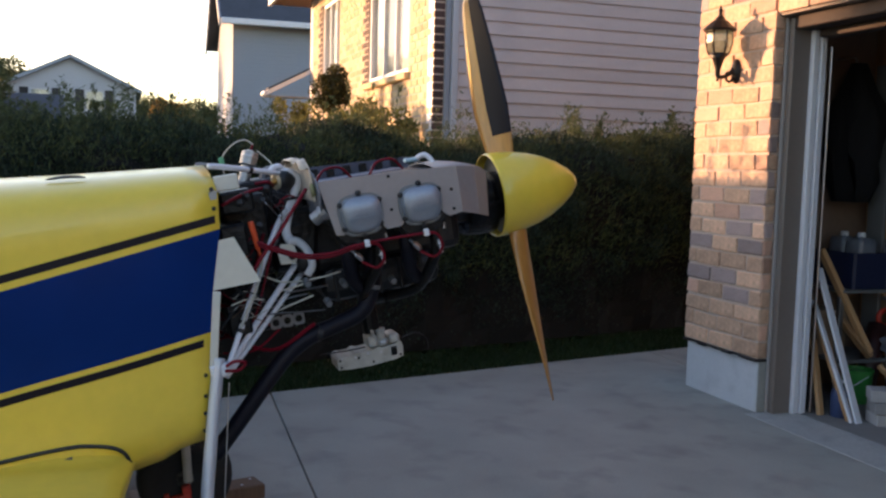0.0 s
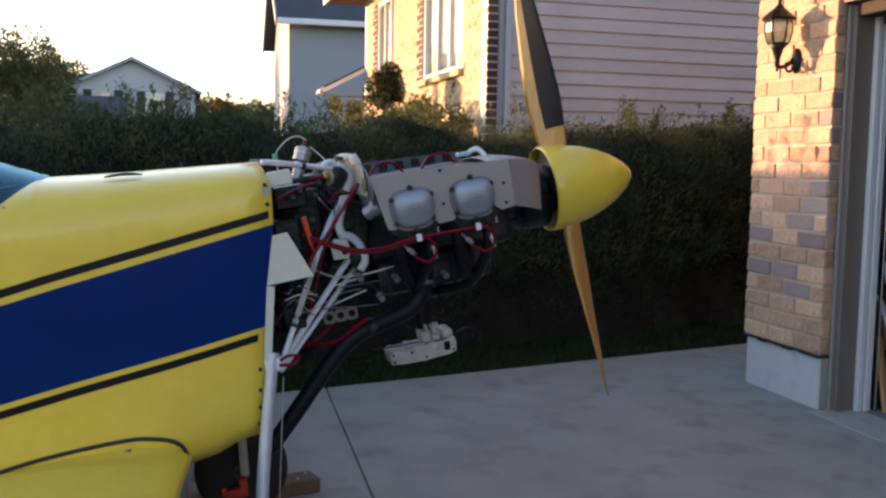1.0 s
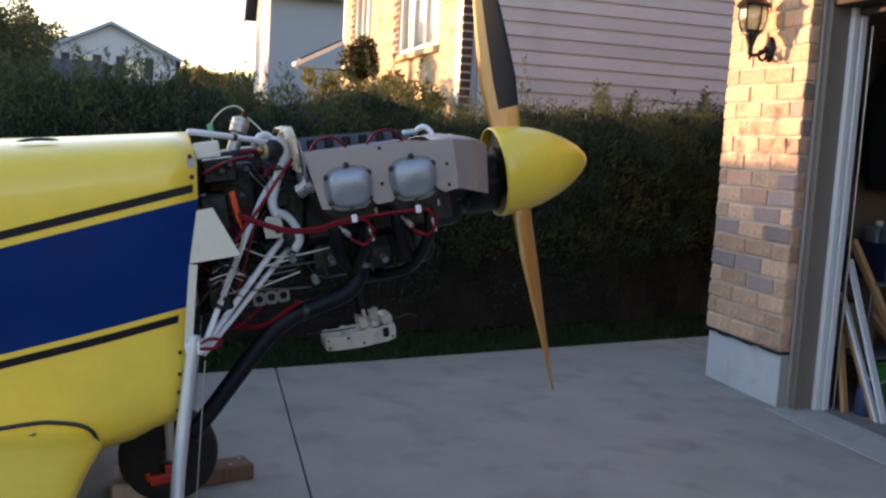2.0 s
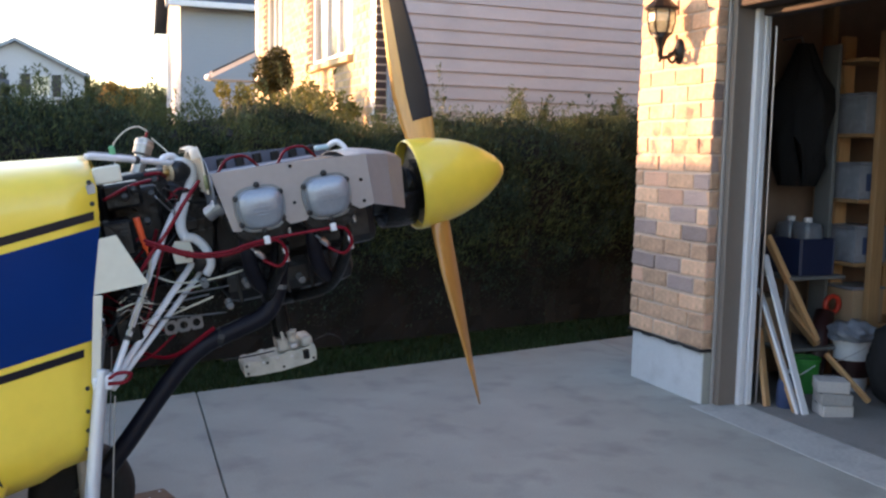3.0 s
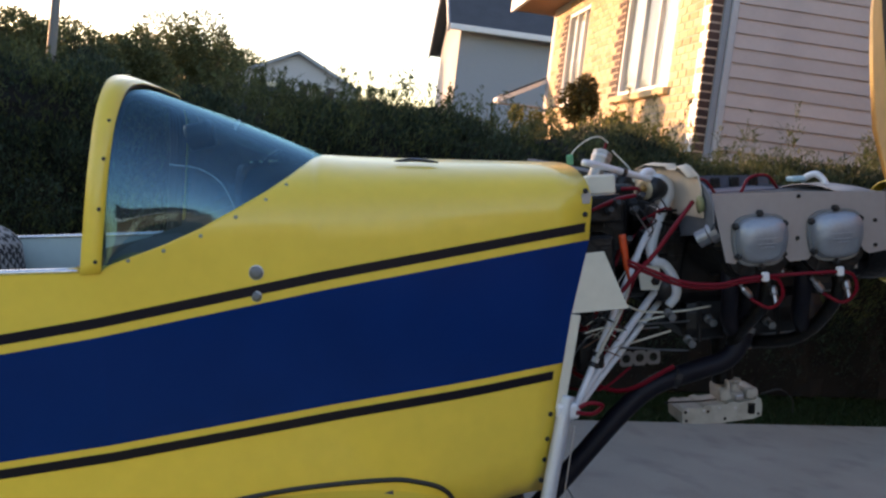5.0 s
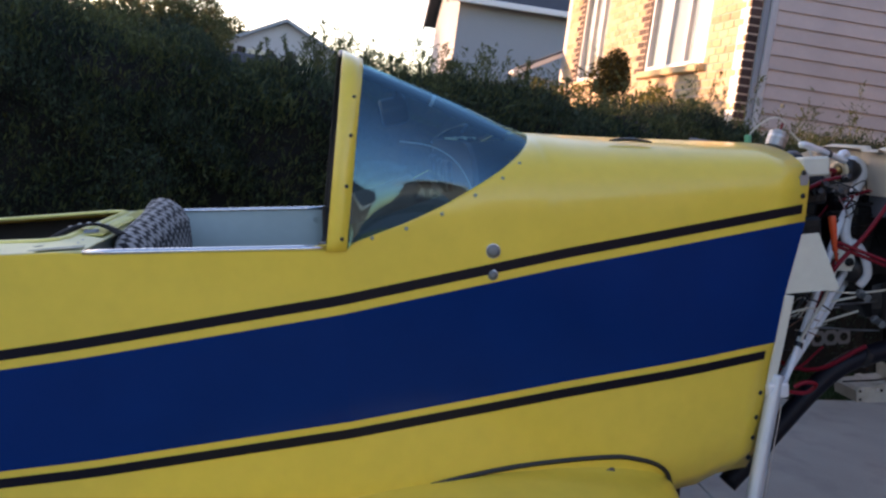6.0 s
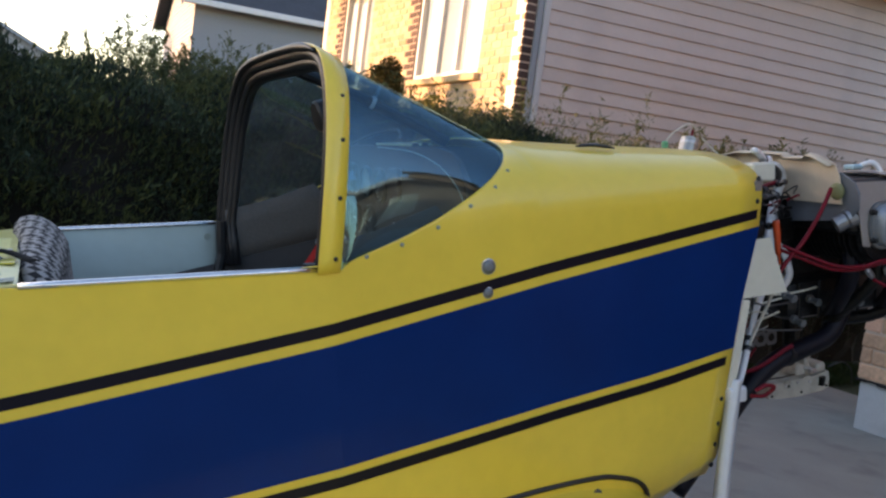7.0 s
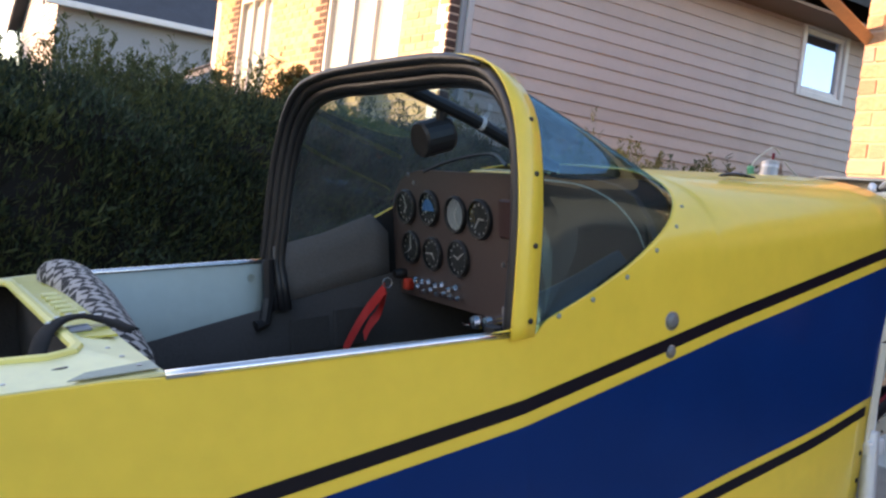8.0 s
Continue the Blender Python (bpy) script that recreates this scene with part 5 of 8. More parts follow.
def build_wing(plane):
    def section(y, x_le, chord, z_le, thick):
        c = np.linspace(0, math.pi, 17)
        t = 0.5 * (1 - np.cos(c))
        f = 5 * thick * (0.2969 * np.sqrt(t) - 0.126 * t - 0.3516 * t**2 + 0.2843 * t**3 - 0.1036 * t**4)
        camber = 0.03 * 4 * t * (1 - t)
        up = [(x_le - chord * a, y, z_le + chord * (b + k)) for a, b, k in zip(t, f, camber)]
        dn = [(x_le - chord * a, y, z_le + chord * (-b + k)) for a, b, k in zip(t, f, camber)]
        return up + dn[::-1][1:-1]

    for side in (-1, 1):
        wing = part("wing_root", bmesh.new(), YELLOW, plane, "yellow stub of the low wing")
        ys = (0.34, 0.41, 0.43, 0.46, 0.52, 0.62, 0.8, 1.12)
        grow = (0.035, 0.022, 0.012, 0.004, 0.0, 0.0, 0.0, 0.0)
        bm = grid_mesh([section(side * y, -0.350 - 0.03 * min(1, max(0, (y - 0.43) / 0.3)) + 0.2 * g, 1.27 + g, -0.615 + 0.3 * g, 0.095 + g) for y, g in zip(ys, grow)], closed=True)
        bm.verts.ensure_lookup_table()
        k = len(section(0, 0, 1, 0, 0.1))
        bm.faces.new(bm.verts[-k:])
        bmesh.ops.recalc_face_normals(bm, faces=bm.faces)
        bm.to_mesh(wing.data)
        bm.free()
        wing.data.polygons.foreach_set("use_smooth", [True] * len(wing.data.polygons))
        # black line of the wing root joint on the fuselage side
        curve = [(-1.3, -0.60), (-1.15, -0.565), (-1.05, -0.543), (-0.9, -0.521), (-0.766, -0.508), (-0.63, -0.507), (-0.5, -0.514), (-0.445, -0.526), (-0.395, -0.545), (-0.367, -0.570), (-0.358, -0.60)]
        pts = [(x, side * (half_width(x) + 0.002), z) for x, z, _ in smooth_path([(x, z, 0) for x, z in curve], 4)]
        part("root_seal", tube(pts, 0.006, 6), BLACK_RUBBER, wing, "black sealing strip along the wing root")


def build_cockpit(plane):
    def liner(name, x0, x1, lo, hi, mat, side, label, inset=0.02):
        rows = [[(x, side * (half_width(x) - inset), z) for z in np.linspace(lo(x), hi(x), 4)] for x in np.linspace(x0, x1, 8)]
        thicken(part(name, grid_mesh(rows), mat, plane, label, smooth=True), 0.006, 0)

    for side in (-1, 1):
        liner("side_panel", -1.66, -1.12, lambda x: -0.5, lambda x: sill_height(x) + 0.003, MINT, side, "pale grey-green painted cockpit side", 0.006)
        liner("trim_panel", -1.115, -0.825, lambda x: -0.09 + 0.172 * (x + 1.115), lambda x: float(np.interp(x, [-1.115, -0.98, -0.87, -0.845, -0.825], [0.058, 0.083, 0.118, 0.112, 0.07])), UPHOLSTERY, side, "dark grey padded side trim", 0.03)
        liner("trim_panel", -1.6, -0.5, lambda x: -0.5, lambda x: float(np.interp(x, [-1.6, -1.3, -1.11, -0.82, -0.5], [-0.15, -0.106, -0.080, -0.030, -0.02])), DARK_TRIM, side, "dark grey lower side trim with map pocket", 0.035)
        liner("trim_panel", -0.93, -0.45, lambda x: -0.5, lambda x: min(screen_base(x) - 0.003, float(np.interp(x, [-0.93, -0.79, -0.75, -0.45], [0.15, 0.14, 0.10, 0.05]))), GLARE_BLACK, side, "black lining ahead of the instrument panel", 0.012)
        pocket = bmesh.new()
        for x0, x1 in ((-1.09, -0.99), (-0.98, -0.90)):
            w = half_width((x0 + x1) / 2) - 0.042
            box(pocket, (x0, side * w - 0.004, -0.20), (x1, side * w + 0.004, -0.115 + 0.1 * (x0 + 1.09)), 0.003)
        part("map_pocket", pocket, DARK_TRIM, plane, "stitched map pocket on the side trim")
    part("ring_mark", lathe([(0.010, 0), (0.010, 0.0015), (0.007, 0.0015), (0.007, 0)], 16, Matrix.Translation((-1.165, half_width(-1.165) - 0.0095, -0.012)) @ Matrix.Rotation(radians(90), 4, "X")), MINT, plane, "small painted ring stud on the cockpit side")
    part("cockpit_floor", block((-1.7, -0.45, -0.56), (-0.5, 0.45, -0.54)), UPHOLSTERY, plane, "dark cockpit floor")
    part("key_ring", tube([(-0.89 + 0.012 * math.cos(a), 0.33, -0.035 + 0.012 * math.sin(a)) for a in np.linspace(0, 2 * math.pi, 15)[:-1]], 0.0015, 5, closed=True), STEEL, plane, "thin steel key ring")
    # bench seat
    seat = part("seat", block((-1.6, -0.43, -0.42), (-1.12, 0.43, -0.26), 0.04, segments=3), UPHOLSTERY, plane, "dark grey bench seat")
    rows = []
    for y in np.linspace(-0.23, 0.41, 21):
        ring = []
        fat = float(np.interp(y, [-0.23, -0.19, -0.08, 0.15, 0.33, 0.39, 0.41], [0.35, 0.65, 0.9, 1.15, 1.35, 1.1, 0.6]))
        lift = float(np.interp(y, [-0.37, 0.0, 0.4], [-0.012, 0.0, 0.022]))
        for a in np.linspace(0, 2 * math.pi, 17)[:-1]:
            up = math.sin(a)
            ring.append((-1.588 + 0.045 * fat * math.cos(a) - 0.02 * up + 0.006 * math.sin(9 * y), y, 0.008 + lift + 0.052 * fat * up * (1 if up > 0 else 3.0)))
        rows.append(ring)
    bm = grid_mesh(rows, closed=True)
    bm.verts.ensure_lookup_table()
    bm.faces.new(bm.verts[:16])
    bm.faces.new(bm.verts[-16:])
    part("seat_back_cushion", bm, HOUNDSTOOTH, seat, "black and white checked seat-back cushion", smooth=True)
    # instrument panel
    edge = [(0.466, -0.082), (0.468, 0.06), (0.463, 0.115), (0.446, 0.160), (0.412, 0.198), (0.37, 0.216), (0.31, 0.225)]
    pts = [(-y, z) for y, z in edge] + [(y, z) for y, z in edge[::-1]]
    AFT = Matrix(((0, 0, 1, -0.80), (1, 0, 0, 0), (0, 1, 0, 0), (0, 0, 0, 1)))
    panel = part("instrument_panel", plate(pts, 0.012, AFT), PANEL_BROWN, plane, "brown painted instrument panel")
    face = Matrix.Translation((-0.80, 0, 0)) @ Matrix.Rotation(radians(-90), 4, "Y")

    def dial(y, z, r, mark, label, needle=40, face=None):
        m = Matrix.Translation((-0.80, y, z)) @ Matrix.Rotation(radians(-90), 4, "Y")
        d = part("instrument", lathe([(r, 0), (r, 0.008), (r * 0.94, 0.011), (r * 0.86, 0.010), (r * 0.84, 0.004), (0, 0.004)], 26, m), BLACK_PLASTIC, panel, label, smooth=False)
        bm = bmesh.new()
        part("dial_face", lathe([(r * 0.83, 0.0042), (r * 0.83, 0.0050), (0, 0.0050)], 24, m), face or DIAL, d)
        for k in range(12):
            box(bm, (r * 0.66, -r * 0.03, 0.0052), (r * 0.80, r * 0.03, 0.0060), m=m @ Matrix.Rotation(radians(30 * k), 4, "Z"))
        for a, ln in ((needle, 0.62), (needle + 130, 0.42)):
            box(bm, (-r * 0.1, -r * 0.04, 0.0062), (r * ln, r * 0.04, 0.0070), m=m @ Matrix.Rotation(radians(a), 4, "Z"))
        part("dial_scale", bm, mark, d)
        part("dial_glass", lathe([(r * 0.85, 0.009), (r * 0.85, 0.0094), (0, 0.0094)], 20, m), CLEAR_GLASS, d)

    dial(0.379, 0.135, 0.042, DIAL_MARK, "round black airspeed dial", 20)
    dial(0.272, 0.138, 0.042, DIAL_MARK, "attitude dial with a blue horizon card", 0)
    part("horizon_card", plate([(-0.026, 0.0), (0.026, 0.0), (0.022, 0.014), (0.010, 0.026), (-0.010, 0.026), (-0.022, 0.014)], 0.0008, Matrix(((0, 0, 1, -0.8078), (1, 0, 0, 0.272), (0, 1, 0, 0.132), (0, 0, 0, 1)))), DIAL_BLUE, panel, "blue horizon card of the attitude dial")
    dial(0.157, 0.131, 0.042, DIAL_MARK, "round dial with glare painted on its face", 200, GLARE_FACE)
    dial(0.060, 0.127, 0.044, DIAL_MARK, "round black altimeter dial", 140)
    dial(0.362, 0.038, 0.040, DIAL_MARK, "small aircraft-symbol turn dial", 0)
    dial(0.262, 0.032, 0.040, DIAL_MARK, "square-bezel radio dial", 90)
    dial(0.150, 0.033, 0.042, DIAL_MARK, "round black climb dial", 300)
    part("radio", block((-0.812, -0.085, 0.095), (-0.80, -0.02, 0.175), 0.004), DARK_RED, panel, "dark stacked radio face")
    for k in range(14):
        y = 0.335 - 0.030 * (k // 2) - 0.008 * (k % 2)
        part("knob", lathe([(0.0075, 0), (0.0075, 0.010), (0.005, 0.018), (0, 0.019)], 10, Matrix.Translation((-0.80, y, -0.036 - 0.020 * (k % 2) + 0.004 * math.sin(k * 1.7))) @ Matrix.Rotation(radians(-90), 4, "Y")), CHROME, panel, "small chrome knob")
    for y, z in ((0.372, 0.225), (0.345, 0.206), (0.10, -0.1), (0.02, -0.08), (-0.02, 0.05)):
        part("panel_screw", lathe([(0.005, 0), (0.005, 0.002), (0, 0.003)], 8, Matrix.Translation((-0.80, y, z - 0.012)) @ Matrix.Rotation(radians(-90), 4, "Y")), STEEL, panel)
    part("knob", block((-0.822, 0.357, -0.066), (-0.80, 0.381, -0.038), 0.004), RED_PLASTIC, panel, "red square pull knob")
    part("knob", lathe([(0.012, 0), (0.014, 0.012), (0.010, 0.03), (0, 0.031)], 12, Matrix.Translation((-0.80, 0.405, -0.03)) @ Matrix.Rotation(radians(-90), 4, "Y")), BLACK_PLASTIC, panel, "black round knob")
    for k in range(2):
        part("throttle", tube([(-0.80, -0.035 - 0.045 * k, -0.066), (-0.87, -0.035 - 0.045 * k, -0.070 + 0.006 * k)], 0.005, 8), CHROME, panel, "chrome push-pull control")
        part("throttle_knob", lathe([(0.013, 0), (0.015, 0.01), (0.012, 0.022), (0, 0.024)], 12, Matrix.Translation((-0.87, -0.035 - 0.045 * k, -0.070 + 0.006 * k)) @ Matrix.Rotation(radians(-90), 4, "Y")), CHROME, panel)
    part("lever", tube([(-0.86, 0.05, -0.090), (-0.885, 0.0, -0.082), (-0.89, -0.05, -0.072)], 0.0035, 7), CHROME, panel, "thin chrome lever under the panel")
    # glare shield under the glass
    rows = []
    for x in (-0.80, -0.765, -0.73, -0.695, -0.665, -0.645):
        side_y, side_z = half_section(x, screen_base(x))[-1]
        peak = max(0.222, side_z + 0.003)
        rows.append([(x, (side_y - 0.012) * math.sin(a), side_z - 0.012 + (peak - side_z + 0.006) * math.cos(a) ** 0.6) for a in np.linspace(-math.pi / 2, math.pi / 2, 21)])
    thicken(part("glare_shield", grid_mesh(rows), GLARE_BLACK, plane, "matt black glare shield", smooth=True), 0.006)
    for k in range(7):
        part("vent_slat", block((-0.795 + 0.008 * k, -0.14, 0.2265), (-0.791 + 0.008 * k, 0.10, 0.2315), 0.001), CREAM_WORN if k % 3 == 0 else BLACK_PLASTIC, plane, "thin slat of the demister vent")
    part("wiring", tube(smooth_path([(-0.805, 0.29, 0.222), (-0.77, 0.22, 0.248), (-0.73, 0.12, 0.262), (-0.76, 0.02, 0.24)], 5), 0.004, 6), BLACK_RUBBER, plane, "loose black cable on the glare shield")
    # red warning ribbons on the control lock
    ribbon = part("warning_ribbon", bmesh.new(), RIBBON_RED, plane, "bright red warning ribbon hung on a key ring")
    bm = bmesh.new()
    for pp, wd in (([(-0.893, 0.335, -0.047), (-0.905, 0.365, -0.08), (-0.92, 0.388, -0.110), (-0.95, 0.39, -0.150), (-0.985, 0.382, -0.195)], 0.013), ([(-0.893, 0.335, -0.05), (-0.888, 0.362, -0.085), (-0.892, 0.378, -0.115), (-0.912, 0.385, -0.140), (-0.93, 0.385, -0.168)], 0.012)):
        path = smooth_path(pp, 4)
        a = [bm.verts.new(p + np.array([0, wd * 0.3, wd])) for p in path]
        b = [bm.verts.new(p - np.array([0, wd * 0.3, wd])) for p in path]
        for i in range(len(path) - 1):
            bm.faces.new((a[i], a[i + 1], b[i + 1], b[i]))
    bm.to_mesh(ribbon.data)
    bm.free()
    thicken(ribbon, 0.002, 0)
    part("control_stick", tube([(-1.0, 0.1, -0.5), (-0.98, 0.1, -0.25), (-1.0, 0.1, -0.15)], 0.012, 8), BLACK_PLASTIC, plane, "black control stick")
    # deck behind the seats with the baggage opening
    deck = part("aft_deck", bmesh.new(), CREAM_WORN, plane, "worn pale yellow deck behind the seats")
    bm = bmesh.new()
    z0 = sill_height(-1.625) + 0.004
    hole = [(-1.697, -0.33), (-1.708, -0.36), (-1.74, -0.375), (-2.25, -0.25), (-2.29, -0.2), (-2.29, 0.2), (-2.25, 0.24), (-1.75, 0.35), (-1.715, 0.335), (-1.70, 0.30)]
    outer = [(-1.625, -0.30), (-1.625, -half_width(-1.625)), (-1.75, -half_width(-1.75)), (-2.25, -half_width(-2.25)), (-2.6, -half_width(-2.6)), (-2.6, half_width(-2.6)), (-2.25, half_width(-2.25)), (-1.75, half_width(-1.75)), (-1.625, half_width(-1.625)), (-1.625, 0.30)]
    hv, ov = [bm.verts.new((x, y, z0 + 0.012)) for x, y in hole], [bm.verts.new((x, y, z0)) for x, y in outer]
    for i in range(10):
        bm.faces.new((hv[i], hv[(i + 1) % 10], ov[(i + 1) % 10], ov[i]))
    tail = [bm.verts.new((x, s * half_width(x), z0 - 0.04 * (k + 1))) for k, x in enumerate((-3.2, -4.2)) for s in (-1, 1)]
    bm.faces.new((ov[4], ov[5], tail[1], tail[0]))
    bm.faces.new((tail[0], tail[1], tail[3], tail[2]))
    bmesh.ops.recalc_face_normals(bm, faces=bm.faces)
    bm.to_mesh(deck.data)
    bm.free()
    thicken(deck, 0.004, 0)
    part("opening_rim", tube([(x, y, z0 + 0.014) for x, y in hole], 0.010, 8, closed=True, squash=0.6), RIM_YELLOW, deck, "rolled pale yellow rim of the baggage opening")
    part("baggage_bay", block((-2.4, -0.36, -0.42), (-1.67, 0.36, -0.40)), DARK_TRIM, plane, "dark baggage bay floor")
    for side in (-1, 1):
        rows = [[(x, side * (half_width(x) - 0.012), z) for z in (-0.41, -0.2, z0 - 0.008)] for x in (-2.4, -2.2, -1.9, -1.67)]
        thicken(part("bay_wall", grid_mesh(rows), DARK_TRIM, plane, "dark baggage bay side"), 0.004, 0)
    part("bay_end", block((-2.42, -0.36, -0.42), (-2.4, 0.36, z0 - 0.008)), DARK_TRIM, plane, "dark end of the baggage bay")
    part("bay_front", block((-1.676, -0.45, -0.42), (-1.670, 0.45, z0 - 0.008)), DARK_TRIM, plane, "dark front of the baggage bay")
    part("bulkhead", block((-1.668, -0.46, -0.42), (-1.655, 0.46, z0 - 0.006)), MINT, plane, "cockpit rear bulkhead")
    strip = part("deck_strip", plate([(-1.632, -0.275), (-1.632, 0.42), (-1.684, 0.40), (-1.684, -0.26)], 0.0025, Matrix.Translation((0, 0, z0 + 0.0085))), OLIVE_YELLOW, deck, "olive yellow painted strip behind the seat")
    for k in range(6):
        part("louvre", tube([(-1.646, 0.13 - 0.045 * k, z0 + 0.012), (-1.672, 0.125 - 0.045 * k, z0 + 0.014)], 0.004, 6), CREAM_WORN, strip, "small pressed louvre")
    part("worn_patch", plate([(-1.63, -0.484), (-1.63, -0.44), (-1.71, -0.452), (-1.735, -0.481)], 0.0012, Matrix.Translation((0, 0, z0 + 0.006))), WORN_GREY, deck, "bare grey-green corner where the paint has worn off")
    part("hole", lathe([(0.0085, 0), (0.0085, 0.0012), (0, 0.0014)], 10, Matrix.Translation((-1.735, -0.415, z0 + 0.0075)) @ Matrix.Diagonal((1.6, 0.8, 1, 1))), BLACK_RUBBER, deck, "dark oval drain hole")
    for x, y in ((-1.648, -0.46), (-1.655, -0.40), (-1.66, -0.34), (-1.80, -0.455), (-1.87, -0.44), (-1.94, -0.425)):
        part("screw", lathe([(0.0035, 0), (0.0035, 0.001), (0, 0.002)], 8, Matrix.Translation((x, y, z0 + 0.008))), STEEL, deck)
    run = np.array(smooth_path([(-1.598, -0.228, 0.050), (-1.630, -0.198, 0.064), (-1.66, -0.188, 0.073), (-1.69, -0.203, 0.075), (-1.715, -0.238, 0.071), (-1.736, -0.288, 0.058), (-1.752, -0.338, 0.026), (-1.757, -0.355, -0.06)], 5))
    way = np.gradient(run[:, :2], axis=0)
    across = np.stack([-way[:, 1], way[:, 0]], 1) / np.linalg.norm(way, axis=1, keepdims=True)
    rows = [np.column_stack([run[:, :2] + across * w, run[:, 2] + lift]) for w, lift in ((-0.012, -0.002), (-0.006, 0.001), (0.006, 0.001), (0.012, -0.002))]
    strap = part("harness_strap", grid_mesh(rows), GLARE_BLACK, plane, "black webbing shoulder harness looped over the deck edge", smooth=True)
    thicken(strap, 0.003, 0)
    for k in (7, 10, 13, 16, 19):
        turn = math.atan2(way[k][1], way[k][0])
        part("stitch", block((-0.005, -0.0025, 0), (0.005, 0.0025, 0.0018), 0.0006, m=Matrix.Translation((run[k][0] + across[k][0] * -0.005, run[k][1] + across[k][1] * -0.005, run[k][2] + 0.003)) @ Matrix.Rotation(turn, 4, "Z")), WHITE_PLASTIC, strap, "white stitching on the strap")
    part("buckle", block((-1.69, -0.225, 0.054), (-1.655, -0.20, 0.064), 0.004), CLEAR_BIN, plane, "clear pale harness buckle")


def checked_cloth():
    m = material("houndstooth_cloth", (0.5, 0.5, 0.5), 0.9, bump=0.2, grain=180)
    n, l = m.node_tree.nodes, m.node_tree.links
    ch, mp, co = n.new("ShaderNodeTexChecker"), n.new("ShaderNodeMapping"), n.new("ShaderNodeTexCoord")
    ch.inputs["Color1"].default_value, ch.inputs["Color2"].default_value = (0.42, 0.39, 0.37, 1), (0.028, 0.027, 0.028, 1)
    ch.inputs["Scale"].default_value = 48.0
    mp.inputs["Rotation"].default_value = (0.6, 0.5, 0.78)
    l.new(co.outputs["Object"], mp.inputs["Vector"])
    l.new(mp.outputs["Vector"], ch.inputs["Vector"])
    l.new(ch.outputs["Color"], n["Principled BSDF"].inputs["Base Color"])
    return m


HOUNDSTOOTH = checked_cloth()
SIDE = Matrix(((1, 0, 0, 0), (0, 0, 1, 0), (0, 1, 0, 0), (0, 0, 0, 1)))  # outline x, z; thick along y


def at_y(y):
    return Matrix(((1, 0, 0, 0), (0, 0, -1, y), (0, 1, 0, 0), (0, 0, 0, 1)))


def build_engine(plane):
    eng = part("crankcase", bmesh.new(), ENGINE_GREY, plane, "oily grey aero engine crankcase")
    bm = bmesh.new()
    box(bm, (0.28, -0.11, -0.22), (0.80, 0.11, 0.06), 0.03, segments=2)
    box(bm, (0.30, -0.15, -0.32), (0.70, 0.15, -0.2), 0.04, segments=2)
    box(bm, (0.78, -0.07, -0.15), (0.94, 0.07, 0.0), 0.03, segments=2)
    bmesh.ops.recalc_face_normals(bm, faces=bm.faces)
    bm.to_mesh(eng.data)
    bm.free()
    for side, xs in ((-1, (0.41, 0.597)), (1, (0.44, 0.627))):
        for x in xs:
            cyl = part("cylinder", bmesh.new(), ENGINE_DARK, plane, "dark finned engine cylinder")
            m = Matrix.Translation((x, side * 0.11, -0.05)) @ Matrix.Rotation(radians(90 if side < 0 else -90), 4, "X")
            prof = [(0.07, 0)]
            for k in range(13):
                z = 0.02 + k * 0.017
                prof += [(0.066, z), (0.088, z + 0.003), (0.088, z + 0.006), (0.066, z + 0.009)]
            prof += [(0.08, 0.245), (0.08, 0.27), (0.0, 0.27)]
            bm = lathe(prof, 20, m)
            bm.to_mesh(cyl.data)
            bm.free()
            # exhaust and intake stubs below
            part("port", tube(smooth_path([(x - 0.04, side * 0.30, -0.1), (x - 0.045, side * 0.31, -0.16), (x - 0.03, side * 0.26, -0.24), (x + 0.02, side * 0.18, -0.30)], 4), 0.022, 9), EXHAUST, cyl, "dark exhaust stub", smooth=True)
            part("intake", tube(smooth_path([(x + 0.05, side * 0.29, -0.11), (x + 0.05, side * 0.30, -0.19), (x + 0.0, side * 0.2, -0.31), (0.5, side * 0.1, -0.34)], 4), 0.018, 8), ENGINE_DARK, cyl, smooth=True)
            # rocker cover: flange, domed lid, screws
            half = 0.066
            o = []
            for a in np.linspace(0, 2 * math.pi, 41)[:-1]:
                c, s = math.cos(a), math.sin(a)
                rr = (abs(c) ** 3.6 + abs(s) ** 3.6) ** (-1 / 3.6)
                o.append((half * 1.04 * rr * c, half * 0.94 * rr * s))
            # pushed narrower towards the lower edge
            o = [(a * (1.0 if b > 0 else 1 + b * 1.6), b if b < 0 else b) for a, b in o]
            M = Matrix.Translation((x, side * 0.383, -0.028)) @ Matrix(((1, 0, 0, 0), (0, 0, side, 0), (0, 1, 0, 0), (0, 0, 0, 1)))
            cover = part("rocker_cover", plate(o, 0.008, M), CAST_DULL, cyl, "silver cast rocker cover with rounded corners")
            dome = bmesh.new()
            rows = []
            for f, h in ((0.90, 0.006), (0.88, 0.020), (0.84, 0.030), (0.76, 0.037), (0.55, 0.041), (0.2, 0.043)):
                rows.append([tuple(M @ Vector((a * f, b * f - (0.004 if f < 0.8 else 0), h - 0.010 * max(0, -b / half) * (f < 0.89)))) for a, b in o])
            dm = grid_mesh(rows, closed=True)
            dm.verts.ensure_lookup_table()
            dm.faces.new(dm.verts[-40:])
            part("lid", dm, CAST, cover, smooth=True)
            rib = bmesh.new()
            box(rib, (-0.030, 0.004, 0.0432), (0.030, 0.0075, 0.0448), 0.0006, m=M)
            for k, ln in ((0, 0.024), (1, 0.018)):
                box(rib, (-ln, -0.008 - 0.008 * k, 0.0425), (ln, -0.005 - 0.008 * k, 0.0446), 0.0005, m=M)
